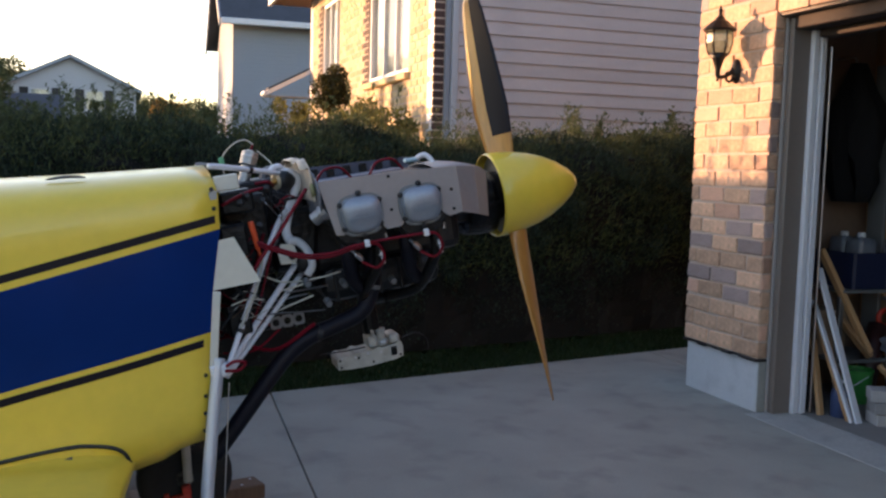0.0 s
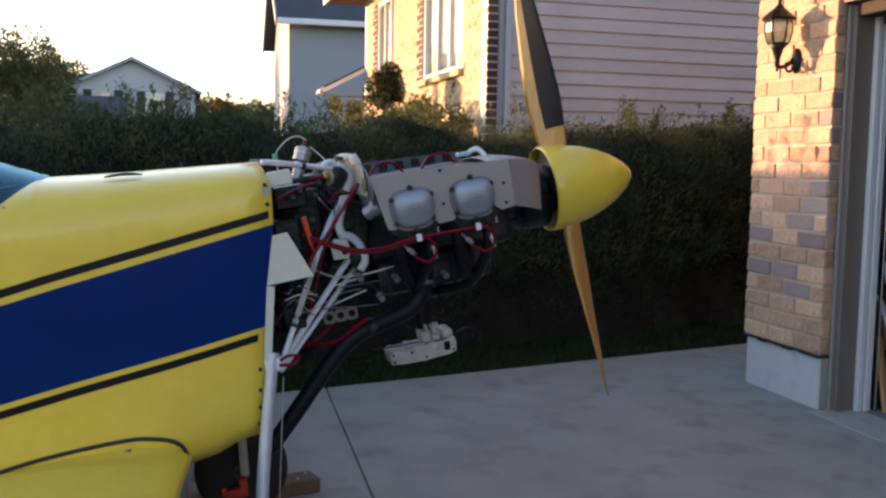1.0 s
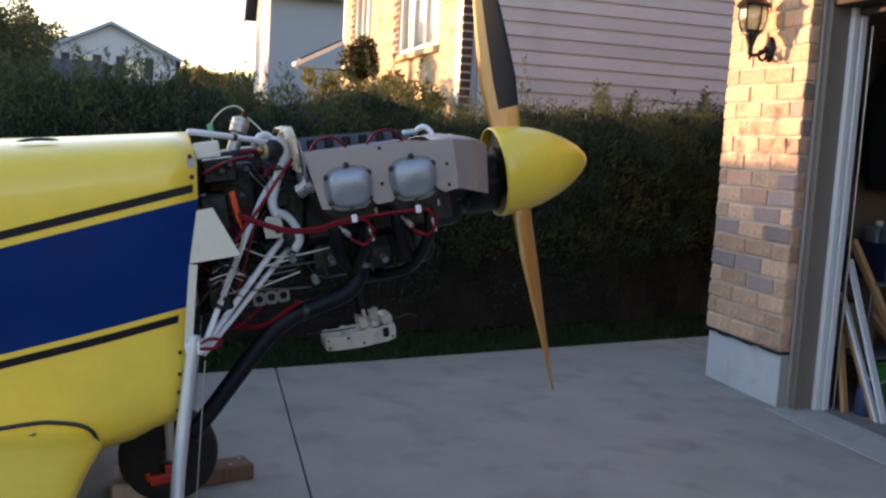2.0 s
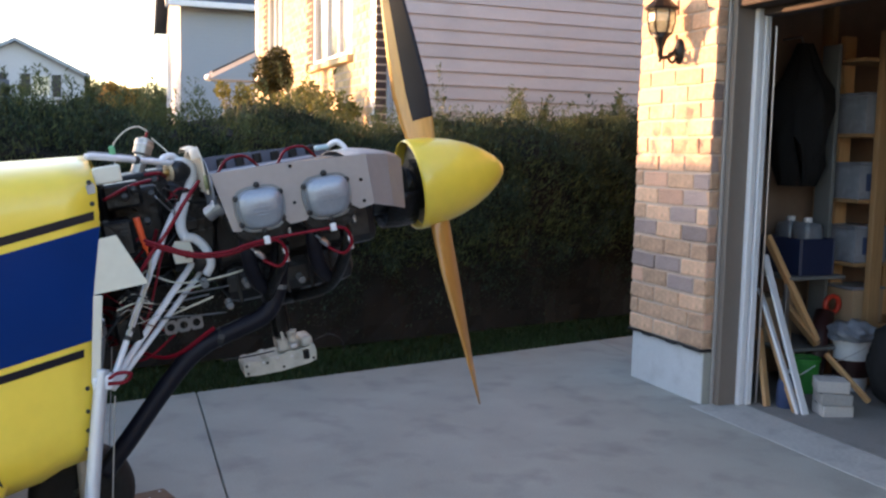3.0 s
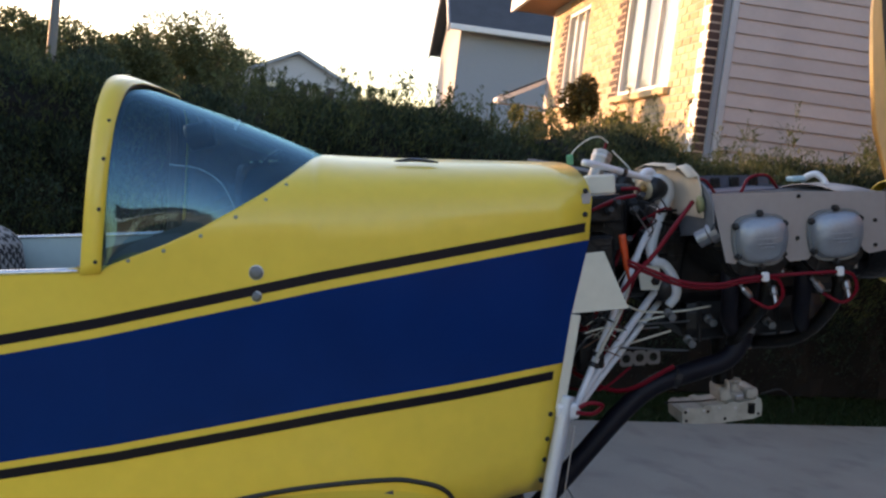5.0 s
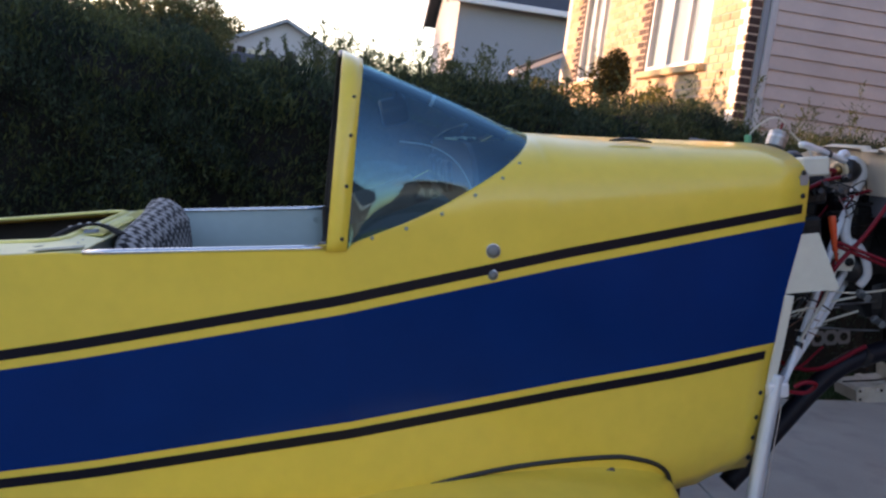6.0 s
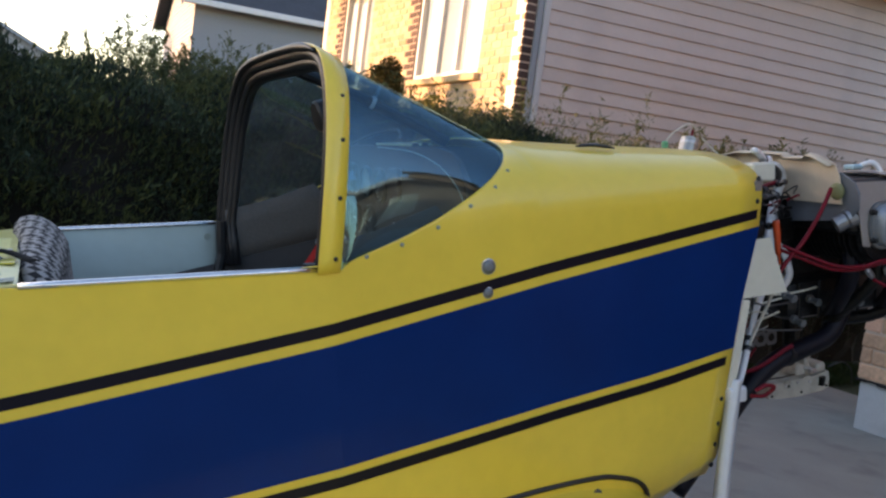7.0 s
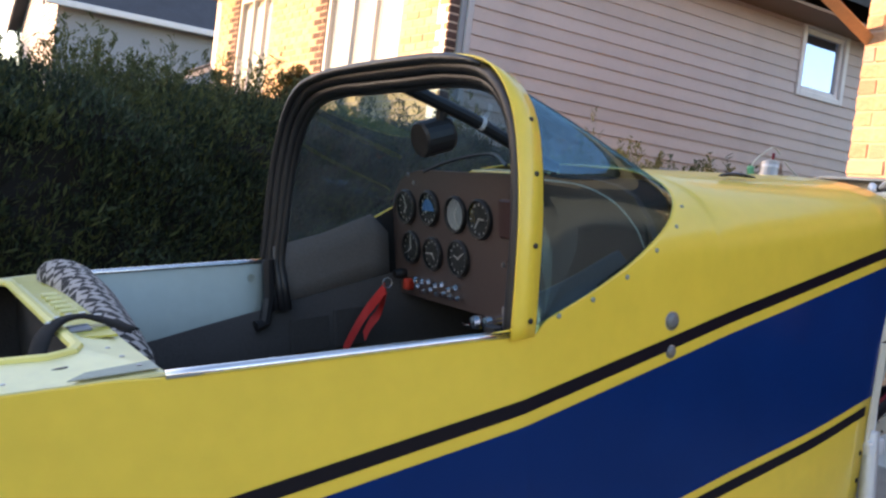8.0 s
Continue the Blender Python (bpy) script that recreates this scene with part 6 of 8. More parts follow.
            part("raised_lettering", rib, CAST, cover, "raised cast lettering bars")
            for a, b in ((0, 0.064), (-0.06, 0.036), (0.06, 0.036), (-0.056, -0.036), (0.056, -0.036), (0, -0.064)):
                part("bolt", lathe([(0.009, 0), (0.009, 0.006), (0.006, 0.007), (0.006, 0.015), (0, 0.016)], 6, M @ Matrix.Translation((a, b, 0.004))), ENGINE_GREY, cover, "dark bolt")
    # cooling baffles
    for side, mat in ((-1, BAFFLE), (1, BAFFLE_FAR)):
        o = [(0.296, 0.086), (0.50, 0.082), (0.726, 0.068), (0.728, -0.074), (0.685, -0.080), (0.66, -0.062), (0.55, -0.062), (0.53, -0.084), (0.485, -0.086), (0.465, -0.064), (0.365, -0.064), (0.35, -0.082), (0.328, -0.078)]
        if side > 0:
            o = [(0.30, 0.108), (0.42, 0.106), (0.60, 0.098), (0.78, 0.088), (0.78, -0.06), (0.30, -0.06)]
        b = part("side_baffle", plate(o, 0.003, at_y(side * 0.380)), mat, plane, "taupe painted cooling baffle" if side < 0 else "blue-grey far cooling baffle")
        for x, z in ((0.51, 0.07), (0.505, -0.03), (0.70, 0.0), (0.70, -0.06)):
            part("screw", lathe([(0.005, 0), (0.005, 0.003), (0, 0.004)], 8, Matrix.Translation((x, side * 0.383, z)) @ Matrix.Rotation(radians(90 if side < 0 else -90), 4, "X")), ENGINE_DARK, b)
        # ramp towards the spinner
        bm = bmesh.new()
        pts = [(0.726, side * 0.380, 0.068), (0.80, side * 0.335, 0.055), (0.865, side * 0.255, 0.030), (0.855, side * 0.25, -0.118), (0.80, side * 0.325, -0.098), (0.728, side * 0.380, -0.074)]
        v = [bm.verts.new(p) for p in pts]
        bm.faces.new((v[0], v[1], v[4], v[5]))
        bm.faces.new((v[1], v[2], v[3], v[4]))
        thicken(part("front_baffle", bm, mat, plane, "bent taupe baffle leading to the spinner"), 0.003)
    bm = bmesh.new()
    rows = []
    for x, z0 in ((0.72, 0.075), (0.78, 0.075), (0.83, 0.065), (0.88, 0.05)):
        rows.append([(x, y, z0 - 0.5 * y * y) for y in np.linspace(-0.19, 0.19, 9)])
    thicken(part("nose_baffle", grid_mesh(rows), BAFFLE, plane, "taupe curved top baffle behind the spinner", smooth=True), 0.003)
    # lower nose bowl
    rows = []
    for x, r in ((0.84, 0.12), (0.89, 0.125), (0.945, 0.125)):
        rows.append([(x, r * math.cos(a), -0.08 + r * math.sin(a)) for a in np.linspace(math.pi * 1.02, math.pi * 1.98, 17)])
    thicken(part("nose_bowl", grid_mesh(rows), ENGINE_DARK, plane, "dark lower nose bowl", smooth=True), 0.003)
    # far side plug bumps and top clutter
    for k in range(6):
        part("fin_block", block((0.40 + 0.062 * k, 0.362, 0.055), (0.430 + 0.062 * k, 0.376, 0.098 - 0.0015 * k), 0.006, segments=2), ENGINE_DARK, eng, "dark cylinder head fin block")
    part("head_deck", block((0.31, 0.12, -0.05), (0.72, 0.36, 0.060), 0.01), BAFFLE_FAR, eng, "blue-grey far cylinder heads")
    part("head_deck", block((0.31, -0.37, -0.05), (0.72, -0.12, 0.055), 0.01), ENGINE_DARK, eng, "near cylinder head tops")
    part("oil_filler", tube(smooth_path([(0.705, 0.0, 0.085), (0.717, -0.02, 0.098), (0.735, -0.03, 0.101), (0.751, -0.04, 0.082), (0.757, -0.05, 0.05)], 5), 0.009, 10), MOUNT_WHITE, plane, "white bent breather hose", smooth=True)
    part("clamp_block", block((0.668, -0.02, 0.083), (0.712, 0.02, 0.098), 0.004), GREEN_PALE, plane, "pale blue-green bracket")
    # rear baffle arch
    o = [(-0.35, 0.03), (-0.342, 0.10), (-0.325, 0.132), (-0.27, 0.154), (-0.245, 0.159), (-0.235, 0.150), (-0.17, 0.150), (-0.16, 0.159), (-0.06, 0.160), (0.02, 0.161), (0.116, 0.146), (0.2, 0.13), (0.30, 0.10), (0.36, 0.08), (0.36, 0.03)]
    REAR = Matrix(((0, 0, 1, 0.285), (1, 0, 0, 0), (0, 1, 0, 0), (0, 0, 0, 1)))
    part("rear_baffle", plate(o, 0.004, REAR), REAR_BAFFLE, plane, "tan painted arched rear baffle plate")
    o2 = [(-0.37, -0.01), (-0.40, 0.02), (-0.40, 0.06), (-0.385, 0.086), (-0.345, 0.108), (-0.276, 0.125), (-0.276, 0.04), (-0.15, 0.04), (-0.15, -0.03)]
    near_plate = part("rear_baffle", plate(o2, 0.004, Matrix.Translation((0.008, 0, 0)) @ REAR, bevel=0.0015), BAFFLE_DULL, plane, "dull blue-grey rounded baffle behind the cylinder")
    part("grommet", lathe([(0.010, -0.004), (0.019, -0.006), (0.022, -0.002), (0.022, 0.003), (0.010, 0.004)], 16, Matrix.Translation((0.286, -0.335, 0.062)) @ Matrix.Rotation(radians(-90), 4, "Y")), GROMMET, near_plate, "yellow-green sealing grommet", smooth=True)
    rows = []
    for x in np.linspace(0.262, 0.287, 3):
        rows.append([(x, y, z - 0.16 * (0.287 - x)) for y, z in o[2:11]])
    thicken(part("rear_baffle_flange", grid_mesh(rows), REAR_BAFFLE, plane, "folded tan baffle flange", smooth=True), 0.003)
    # accessories behind the engine
    acc = [((0.19, -0.12, -0.06), 0.050, 0.11, "magneto"), ((0.19, 0.12, -0.06), 0.050, 0.11, "magneto"), ((0.17, -0.02, -0.16), 0.045, 0.10, "oil_filter"), ((0.20, 0.02, 0.02), 0.055, 0.08, "tacho_drive")]
    for (x, y, z), r, ln, nm in acc:
        part(nm, lathe([(r * 0.7, 0), (r, 0.01), (r, ln * 0.6), (r * 0.8, ln * 0.65), (r * 0.8, ln)], 14, Matrix.Translation((x, y, z)) @ Matrix.Rotation(radians(90), 4, "Y")), ENGINE_DARK, plane, "black engine accessory", smooth=False)
    part("accessory_case", block((0.24, -0.14, -0.24), (0.30, 0.14, 0.05), 0.02, segments=2), ENGINE_DARK, plane, "dark accessory case")
    part("starter", lathe([(0.0, 0), (0.021, 0.002), (0.021, 0.03), (0.026, 0.034), (0.026, 0.055)], 16, Matrix.Translation((0.275, -0.34, -0.025)) @ Matrix.Rotation(radians(60), 4, "Y") @ Matrix.Rotation(radians(25), 4, "X")), ALUMINIUM, plane, "silver angled oil cooler fitting")
    oil = part("oil_cooler", block((0.22, -0.165, -0.10), (0.30, -0.06, 0.06), 0.012, m=Matrix.Translation((0.02, 0, 0)) @ Matrix.Rotation(radians(12), 4, "Y"), segments=2), ENGINE_DARK, plane, "black oil cooler block")
    for k in range(5):
        part("cooler_fin", block((0.225, -0.171, -0.085 + 0.03 * k), (0.30, -0.167, -0.078 + 0.03 * k)), ENGINE_DARK, oil)


BAFFLE_DULL = material("dull_baffle_sheet", (0.15, 0.17, 0.20), 0.5, 0.35, vary=0.2, grain=30, patch=6, bump=0.06, stain=(0.07, 0.07, 0.08), stain_amount=0.5)
GROMMET_TAN = material("tan_cadmium_washer", (0.52, 0.43, 0.30), 0.4, 0.3, vary=0.12, grain=60)
GROMMET = material("yellow_green_sealant", (0.20, 0.21, 0.10), 0.6, vary=0.1)
BARE_COPPER = material("tarnished_copper", (0.20, 0.10, 0.06), 0.45, 0.6, vary=0.2)
CAST_BRIGHT = material("bright_cast_metal", (0.36, 0.35, 0.33), 0.35, 0.7, vary=0.2, grain=60, patch=10, bump=0.1)
CAST_DULL = material("dull_cast_flange", (0.19, 0.205, 0.22), 0.5, 0.5, vary=0.1, grain=80, bump=0.1)
GREEN_PALE = material("pale_blue_green_metal", (0.35, 0.52, 0.58), 0.45, 0.2, vary=0.1)


CAST_PALE = material("pale_oxidised_casting", (0.50, 0.49, 0.45), 0.6, 0.2, vary=0.2, grain=90, patch=20, bump=0.3, stain=(0.2, 0.18, 0.16), stain_amount=0.6)
BOX_WORN = material("chipped_white_paint", (0.44, 0.43, 0.38), 0.6, vary=0.15, grain=40, patch=14, bump=0.15, stain=(0.26, 0.24, 0.2), stain_amount=0.6)
# far mount tubes take a much darker grey than the white near ones
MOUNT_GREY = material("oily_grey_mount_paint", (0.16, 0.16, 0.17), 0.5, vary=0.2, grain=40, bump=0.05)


def build_mount(plane):
    up, lo = (0.230, -0.145, 0.098), (0.245, -0.15, -0.165)
    for side in (-1, 1):
        f = lambda p: (p[0], -side * p[1], p[2])
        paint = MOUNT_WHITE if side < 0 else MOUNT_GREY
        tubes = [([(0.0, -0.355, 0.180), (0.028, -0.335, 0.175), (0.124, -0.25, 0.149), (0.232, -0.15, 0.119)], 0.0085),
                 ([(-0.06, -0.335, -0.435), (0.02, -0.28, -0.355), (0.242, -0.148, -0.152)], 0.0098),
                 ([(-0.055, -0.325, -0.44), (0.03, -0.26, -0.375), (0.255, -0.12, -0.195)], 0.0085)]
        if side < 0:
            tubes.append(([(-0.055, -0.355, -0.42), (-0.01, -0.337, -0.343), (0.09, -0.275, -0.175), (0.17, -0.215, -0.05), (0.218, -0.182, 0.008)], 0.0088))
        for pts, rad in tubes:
            part("mount_tube", tube(smooth_path([f(p) for p in pts], 4), rad, 9), paint, plane, "white painted engine mount tube" if side < 0 else "dark grey engine mount tube", smooth=True)
        if side < 0:
            arc = smooth_path([f(p) for p in ((0.222, -0.15, 0.122), (0.25, -0.15, 0.120), (0.272, -0.15, 0.103), (0.274, -0.15, 0.080), (0.261, -0.15, 0.055), (0.238, -0.16, 0.015), (0.216, -0.175, -0.030), (0.208, -0.185, -0.062), (0.216, -0.19, -0.096))], 5)
            part("mount_ring", tube(arc, 0.0118, 10, squash=1.25), paint, plane, "white curved mount ring", smooth=True)
            arc = smooth_path([f(p) for p in ((0.205, -0.20, -0.085), (0.24, -0.188, -0.098), (0.266, -0.182, -0.135), (0.272, -0.182, -0.178), (0.252, -0.176, -0.208))], 5)
            part("mount_ring", tube(arc, 0.0105, 10, squash=1.25), paint, plane, "white curved mount ring", smooth=True)
            part("tube_clamp", tube([(0.118, -0.255, 0.151), (0.128, -0.246, 0.148)], 0.0115, 10), BLACK_RUBBER, plane, "black tape round the mount tube")
            part("tube_elbow", tube(smooth_path([(0.19, -0.185, 0.133), (0.205, -0.172, 0.143), (0.225, -0.155, 0.142), (0.238, -0.143, 0.128)], 4), 0.0095, 9), paint, plane, "white elbow at the head of the mount", smooth=True)
            for x, y, z in ((0.005, -0.328, -0.318), (0.018, -0.32, -0.297)):
                part("tube_clamp", tube([(x, y, z), (x + 0.006, y + 0.004, z + 0.010)], 0.0118, 10), BLACK_RUBBER, plane, "black clamp on the mount tube")
        for c in (up, lo):
            p = f(c)
            turn = 25 if side < 0 and c is up else 62
            m = Matrix.Translation(p) @ Matrix.Rotation(radians(-turn * side), 4, "Z") @ Matrix.Rotation(radians(-90), 4, "Y")
            b = part("rubber_bushing", lathe([(0.0, -0.03), (0.030, -0.028), (0.034, -0.01), (0.034, 0.01), (0.028, 0.024), (0, 0.026)], 18, m), BLACK_RUBBER, plane, "black rubber engine bushing", smooth=True)
            if side < 0 and c is up:
                part("washer", lathe([(0.027, 0.022), (0.028, 0.025), (0.027, 0.028), (0.012, 0.029), (0.011, 0.024)], 20, m), GROMMET_TAN, b, "tan-coloured cupped washer", smooth=True)
                part("bolt", lathe([(0.010, 0.022), (0.010, 0.032), (0.005, 0.033), (0.005, 0.042), (0, 0.043)], 6, m), BRASS, b, "brass-coloured bolt head")
                continue
            if side < 0:
                part("lug", plate([(-0.026, -0.030), (0.020, -0.034), (0.030, -0.010), (0.024, 0.026), (-0.016, 0.034), (-0.030, 0.012)], 0.006, Matrix.Translation((0.200, -0.196, -0.128)) @ SIDE), CREAM, b, "pale metal lug of the lower mount")
                part("bolt", lathe([(0.012, 0), (0.012, 0.006), (0.007, 0.008), (0.007, 0.014), (0, 0.015)], 6, Matrix.Translation((0.212, -0.198, -0.137)) @ Matrix.Rotation(radians(90), 4, "X")), ENGINE_DARK, b, "dark bolt through the lug")
                continue
            part("mount_eye", lathe([(0.034, -0.012), (0.040, -0.014), (0.044, -0.008), (0.044, 0.008), (0.040, 0.014), (0.034, 0.012)], 22, m), paint, b, "painted eye round the bushing", smooth=True)
            part("washer", lathe([(0.020, 0.026), (0.020, 0.031), (0.010, 0.033), (0.010, 0.040), (0.005, 0.042), (0.005, 0.05), (0, 0.05)], 14, m), BRASS, b, "brass-coloured washer and bolt")
    # near-side firewall fittings
    part("cream_gusset", plate([(-0.012, -0.032), (0.034, -0.030), (0.088, -0.170), (-0.05, -0.172)], 0.004, at_y(-0.372)), CREAM, plane, "cream painted triangular side plate")
    part("edge_strip", block((-0.012, -0.382, -0.112), (0.011, -0.374, 0.112), 0.002, m=Matrix.Translation((-0.064, 0, -0.285)) @ Matrix.Rotation(radians(12.5), 4, "Y")), CREAM, plane, "cream painted edge strip on the firewall")
    part("fuse_box", block((0.008, -0.345, 0.103), (0.078, -0.30, 0.148), 0.004), CREAM, plane, "small cream box under the mount tube")
    part("corner_bracket", plate([(-0.012, 0.085), (0.006, 0.085), (0.010, 0.105), (0.0, 0.12), (-0.014, 0.105)], 0.004, at_y(-0.372)), ALUMINIUM, plane, "bent metal corner bracket")
    can = Matrix.Translation((0.152, 0.10, 0.152)) @ Matrix.Rotation(radians(24), 4, "Y") @ Matrix.Rotation(radians(-8), 4, "X")
    part("solenoid", lathe([(0.020, -0.06), (0.020, 0.0), (0.028, 0.006), (0.028, 0.048), (0.023, 0.051), (0.013, 0.053), (0.013, 0.056), (0, 0.057)], 18, can), CAST_BRIGHT, plane, "bright metal can with a wire", smooth=False)
    part("band", lathe([(0.0286, 0.030), (0.0294, 0.034), (0.0286, 0.038)], 18, can), STEEL, plane, "thin wire clip round the metal can")
    part("terminal", lathe([(0.004, 0.055), (0.004, 0.078), (0, 0.080)], 8, can), RED_WIRE, plane, "red sleeved terminal on the metal can")
    part("wire", tube(smooth_path([(0.183, 0.09, 0.222), (0.16, 0.09, 0.240), (0.125, 0.08, 0.236), (0.09, 0.09, 0.212), (0.075, 0.094, 0.188), (0.072, 0.09, 0.14)], 6), 0.0022, 5), CREAM, plane, "thin looping wire")
    part("wire", tube(smooth_path([(0.19, 0.08, 0.20), (0.215, 0.07, 0.17), (0.23, 0.05, 0.145), (0.235, 0.03, 0.11)], 6), 0.0022, 5), CREAM, plane, "thin pale wire beside the metal can")
    part("tape", block((0.062, 0.085, 0.165), (0.080, 0.10, 0.196), 0.004), GREEN_TAPE, plane, "scrap of green tape")
    part("handle", tube(smooth_path([(0.092, -0.33, 0.002), (0.096, -0.33, -0.035), (0.101, -0.33, -0.08), (0.106, -0.33, -0.112)], 5), [0.009] * 6 + [0.008] * 5 + [0.004] * 5, 9), ORANGE, plane, "orange cable boot", smooth=True)
    part("control_cable", tube(smooth_path([(0.106, -0.33, -0.11), (0.099, -0.33, -0.141), (0.071, -0.33, -0.205), (0.041, -0.33, -0.252), (0.005, -0.33, -0.314)], 5), 0.0045, 7), BOX_WORN, plane, "dull pale control cable")
    part("hole_plate", bmesh_plate_with_holes(), ALUMINIUM, plane, "aluminium plate with lightening holes")
    # wiring behind the firewall
    r = random.Random(4)
    for k in range(22):
        a = (front_edge(-0.2) + 0.01, r.uniform(-0.30, 0.2), r.uniform(-0.45, 0.05))
        b = (r.uniform(0.05, 0.26), r.uniform(-0.28, 0.15), r.uniform(-0.38, 0.02))
        mid = ((a[0] + b[0]) / 2, (a[1] + b[1]) / 2 - 0.04, (a[2] + b[2]) / 2 - r.uniform(-0.03, 0.10))
        part("wire", tube(smooth_path([a, mid, b], 6), r.choice((0.0025, 0.0035, 0.006)), 5), r.choice((RED_WIRE, STEEL, BLACK_RUBBER, CREAM, BLACK_RUBBER, RED_WIRE)), plane)
    for x, y, z, l, h in ((0.0, -0.25, -0.05, 0.08, 0.10), (0.0, -0.05, -0.10, 0.12, 0.16), (-0.03, 0.1, -0.28, 0.1, 0.12), (-0.02, -0.22, -0.30, 0.07, 0.08), (0.02, -0.2, 0.06, 0.10, 0.07), (0.02, 0.1, 0.06, 0.1, 0.08)):
        part("equipment_box", block((x, y - 0.06, z - h / 2), (x + l, y + 0.06, z + h / 2), 0.008), ENGINE_DARK, plane, "dark equipment box on the firewall")
    for lo, hi in (((0.0, 0.02, -0.19), (0.235, 0.27, 0.105)), ((-0.05, 0.04, -0.40), (0.18, 0.24, -0.21)), ((0.03, -0.12, -0.10), (0.17, 0.01, 0.07))):
        part("equipment_box", block(lo, hi, 0.012, segments=2), ENGINE_DARK, plane, "dark equipment box on the firewall")
    for k in range(16):
        a = (r.uniform(-0.02, 0.02), r.uniform(-0.32, -0.26), r.uniform(-0.29, -0.20))
        b = (a[0] + r.uniform(0.04, 0.10), a[1] + r.uniform(-0.01, 0.03), a[2] + r.uniform(-0.05, 0.06))
        mid = ((a[0] + b[0]) / 2, a[1], (a[2] + b[2]) / 2 + r.uniform(-0.02, 0.03))
        part("wire", tube(smooth_path([a, mid, b], 5), r.choice((0.0012, 0.0016, 0.0022)), 5), r.choice((BOX_WORN, CREAM, BARE_COPPER, BLACK_RUBBER)), plane)
    for k in range(14):
        a = (r.uniform(0.03, 0.2), r.uniform(-0.30, -0.16), r.uniform(-0.02, 0.12))
        b = (a[0] + r.uniform(0.0, 0.08), a[1] + r.uniform(-0.01, 0.06), a[2] + r.uniform(-0.10, 0.02))
        mid = ((a[0] + b[0]) / 2 + r.uniform(-0.02, 0.02), a[1] - 0.015, (a[2] + b[2]) / 2 + r.uniform(-0.02, 0.03))
        part("wire", tube(smooth_path([a, mid, b], 5), r.choice((0.002, 0.003, 0.0055)), 6), r.choice((BLACK_RUBBER, BLACK_RUBBER, STEEL, RED_WIRE)), plane)
    for x, y, z in ((0.10, -0.26, 0.07), (0.145, -0.25, 0.05), (0.16, -0.26, 0.085), (0.12, -0.27, -0.02), (0.075, -0.28, 0.055)):
        part("fitting", lathe([(0.010, 0), (0.010, 0.010), (0.006, 0.012), (0.006, 0.022), (0.008, 0.024), (0.008, 0.030), (0, 0.031)], 6, Matrix.Translation((x, y, z)) @ Matrix.Rotation(radians(75), 4, "X") @ Matrix.Rotation(radians(40 * x * 10), 4, "Z")), ENGINE_GREY, plane, "small dull pipe fitting")
    # ignition harness
    run = [(0.10, -0.345, -0.060), (0.15, -0.37, -0.085), (0.22, -0.395, -0.115), (0.30, -0.40, -0.125), (0.36, -0.41, -0.115), (0.41, -0.415, -0.112), (0.50, -0.415, -0.112), (0.595, -0.415, -0.114)]
    part("ignition_lead", tube(smooth_path(run, 6), 0.0043, 8), RED_WIRE, plane, "red sleeved ignition lead", smooth=True)
    part("ignition_lead", tube(smooth_path([(p[0], p[1] + 0.012, p[2] - 0.010) for p in run[:6]], 6), 0.0045, 8), RED_WIRE, plane, "red sleeved ignition lead", smooth=True)
    for x in (0.409, 0.593):
        part("ignition_lead", tube(smooth_path([(x, -0.415, -0.113), (x + 0.035, -0.41, -0.125), (x + 0.048, -0.40, -0.165), (x + 0.025, -0.38, -0.195), (x - 0.01, -0.35, -0.175)], 6), 0.0045, 8), RED_WIRE, plane, "red sleeved ignition lead", smooth=True)
        part("cable_clip", block((x - 0.008, -0.423, -0.124), (x + 0.008, -0.407, -0.102), 0.003), WHITE_TRIM, plane, "white cable clip")
        part("plug", lathe([(0.006, 0), (0.009, 0.01), (0.009, 0.03), (0.005, 0.034), (0.005, 0.05)], 8, Matrix.Translation((x - 0.005, -0.345, -0.172)) @ Matrix.Rotation(radians(-40), 4, "Y")), STEEL, plane, "spark plug")
    part("ignition_lead", tube(smooth_path([(0.27, -0.33, 0.07), (0.22, -0.35, 0.02), (0.16, -0.355, -0.05), (0.11, -0.35, -0.10), (0.06, -0.345, -0.16)], 6), 0.0055, 8), RED_WIRE, plane, "red sleeved ignition lead", smooth=True)
    for x0 in (0.36, 0.55):
        part("ignition_lead", tube(smooth_path([(x0, 0.05, 0.06), (x0 + 0.04, 0.08, 0.098), (x0 + 0.10, 0.1, 0.10), (x0 + 0.14, 0.12, 0.06)], 6), 0.0045, 8), RED_WIRE, plane, "red sleeved ignition lead", smooth=True)
    part("ignition_lead", tube(smooth_path([(0.02, -0.30, 0.06), (0.10, -0.28, 0.085), (0.17, -0.25, 0.09)], 5), 0.005, 7), RED_WIRE, plane, "red sleeved ignition lead", smooth=True)
    # exhaust and carburettor air box
    part("exhaust_pipe", tube(smooth_path([(0.476, -0.20, -0.15), (0.455, -0.20, -0.242), (0.440, -0.20, -0.296), (0.396, -0.20, -0.354), (0.307, -0.20, -0.380), (0.21, -0.20, -0.404), (0.115, -0.20, -0.467), (-0.05, -0.21, -0.625), (-0.13, -0.215, -0.70)], 6), 0.0265, 14), EXHAUST, plane, "dark blued exhaust pipe", smooth=True)
    for x, z in ((0.255, -0.393),):
        part("clamp", tube([(0.447, -0.20, -0.272), (0.443, -0.20, -0.285)], 0.0285, 14), CAST_DULL, plane, "dull steel ring clamp")
        part("clamp", tube([(x - 0.008, -0.20, z + 0.004), (x + 0.008, -0.20, z - 0.002)], 0.029, 14), ENGINE_GREY, plane, "dull steel pipe clamp")
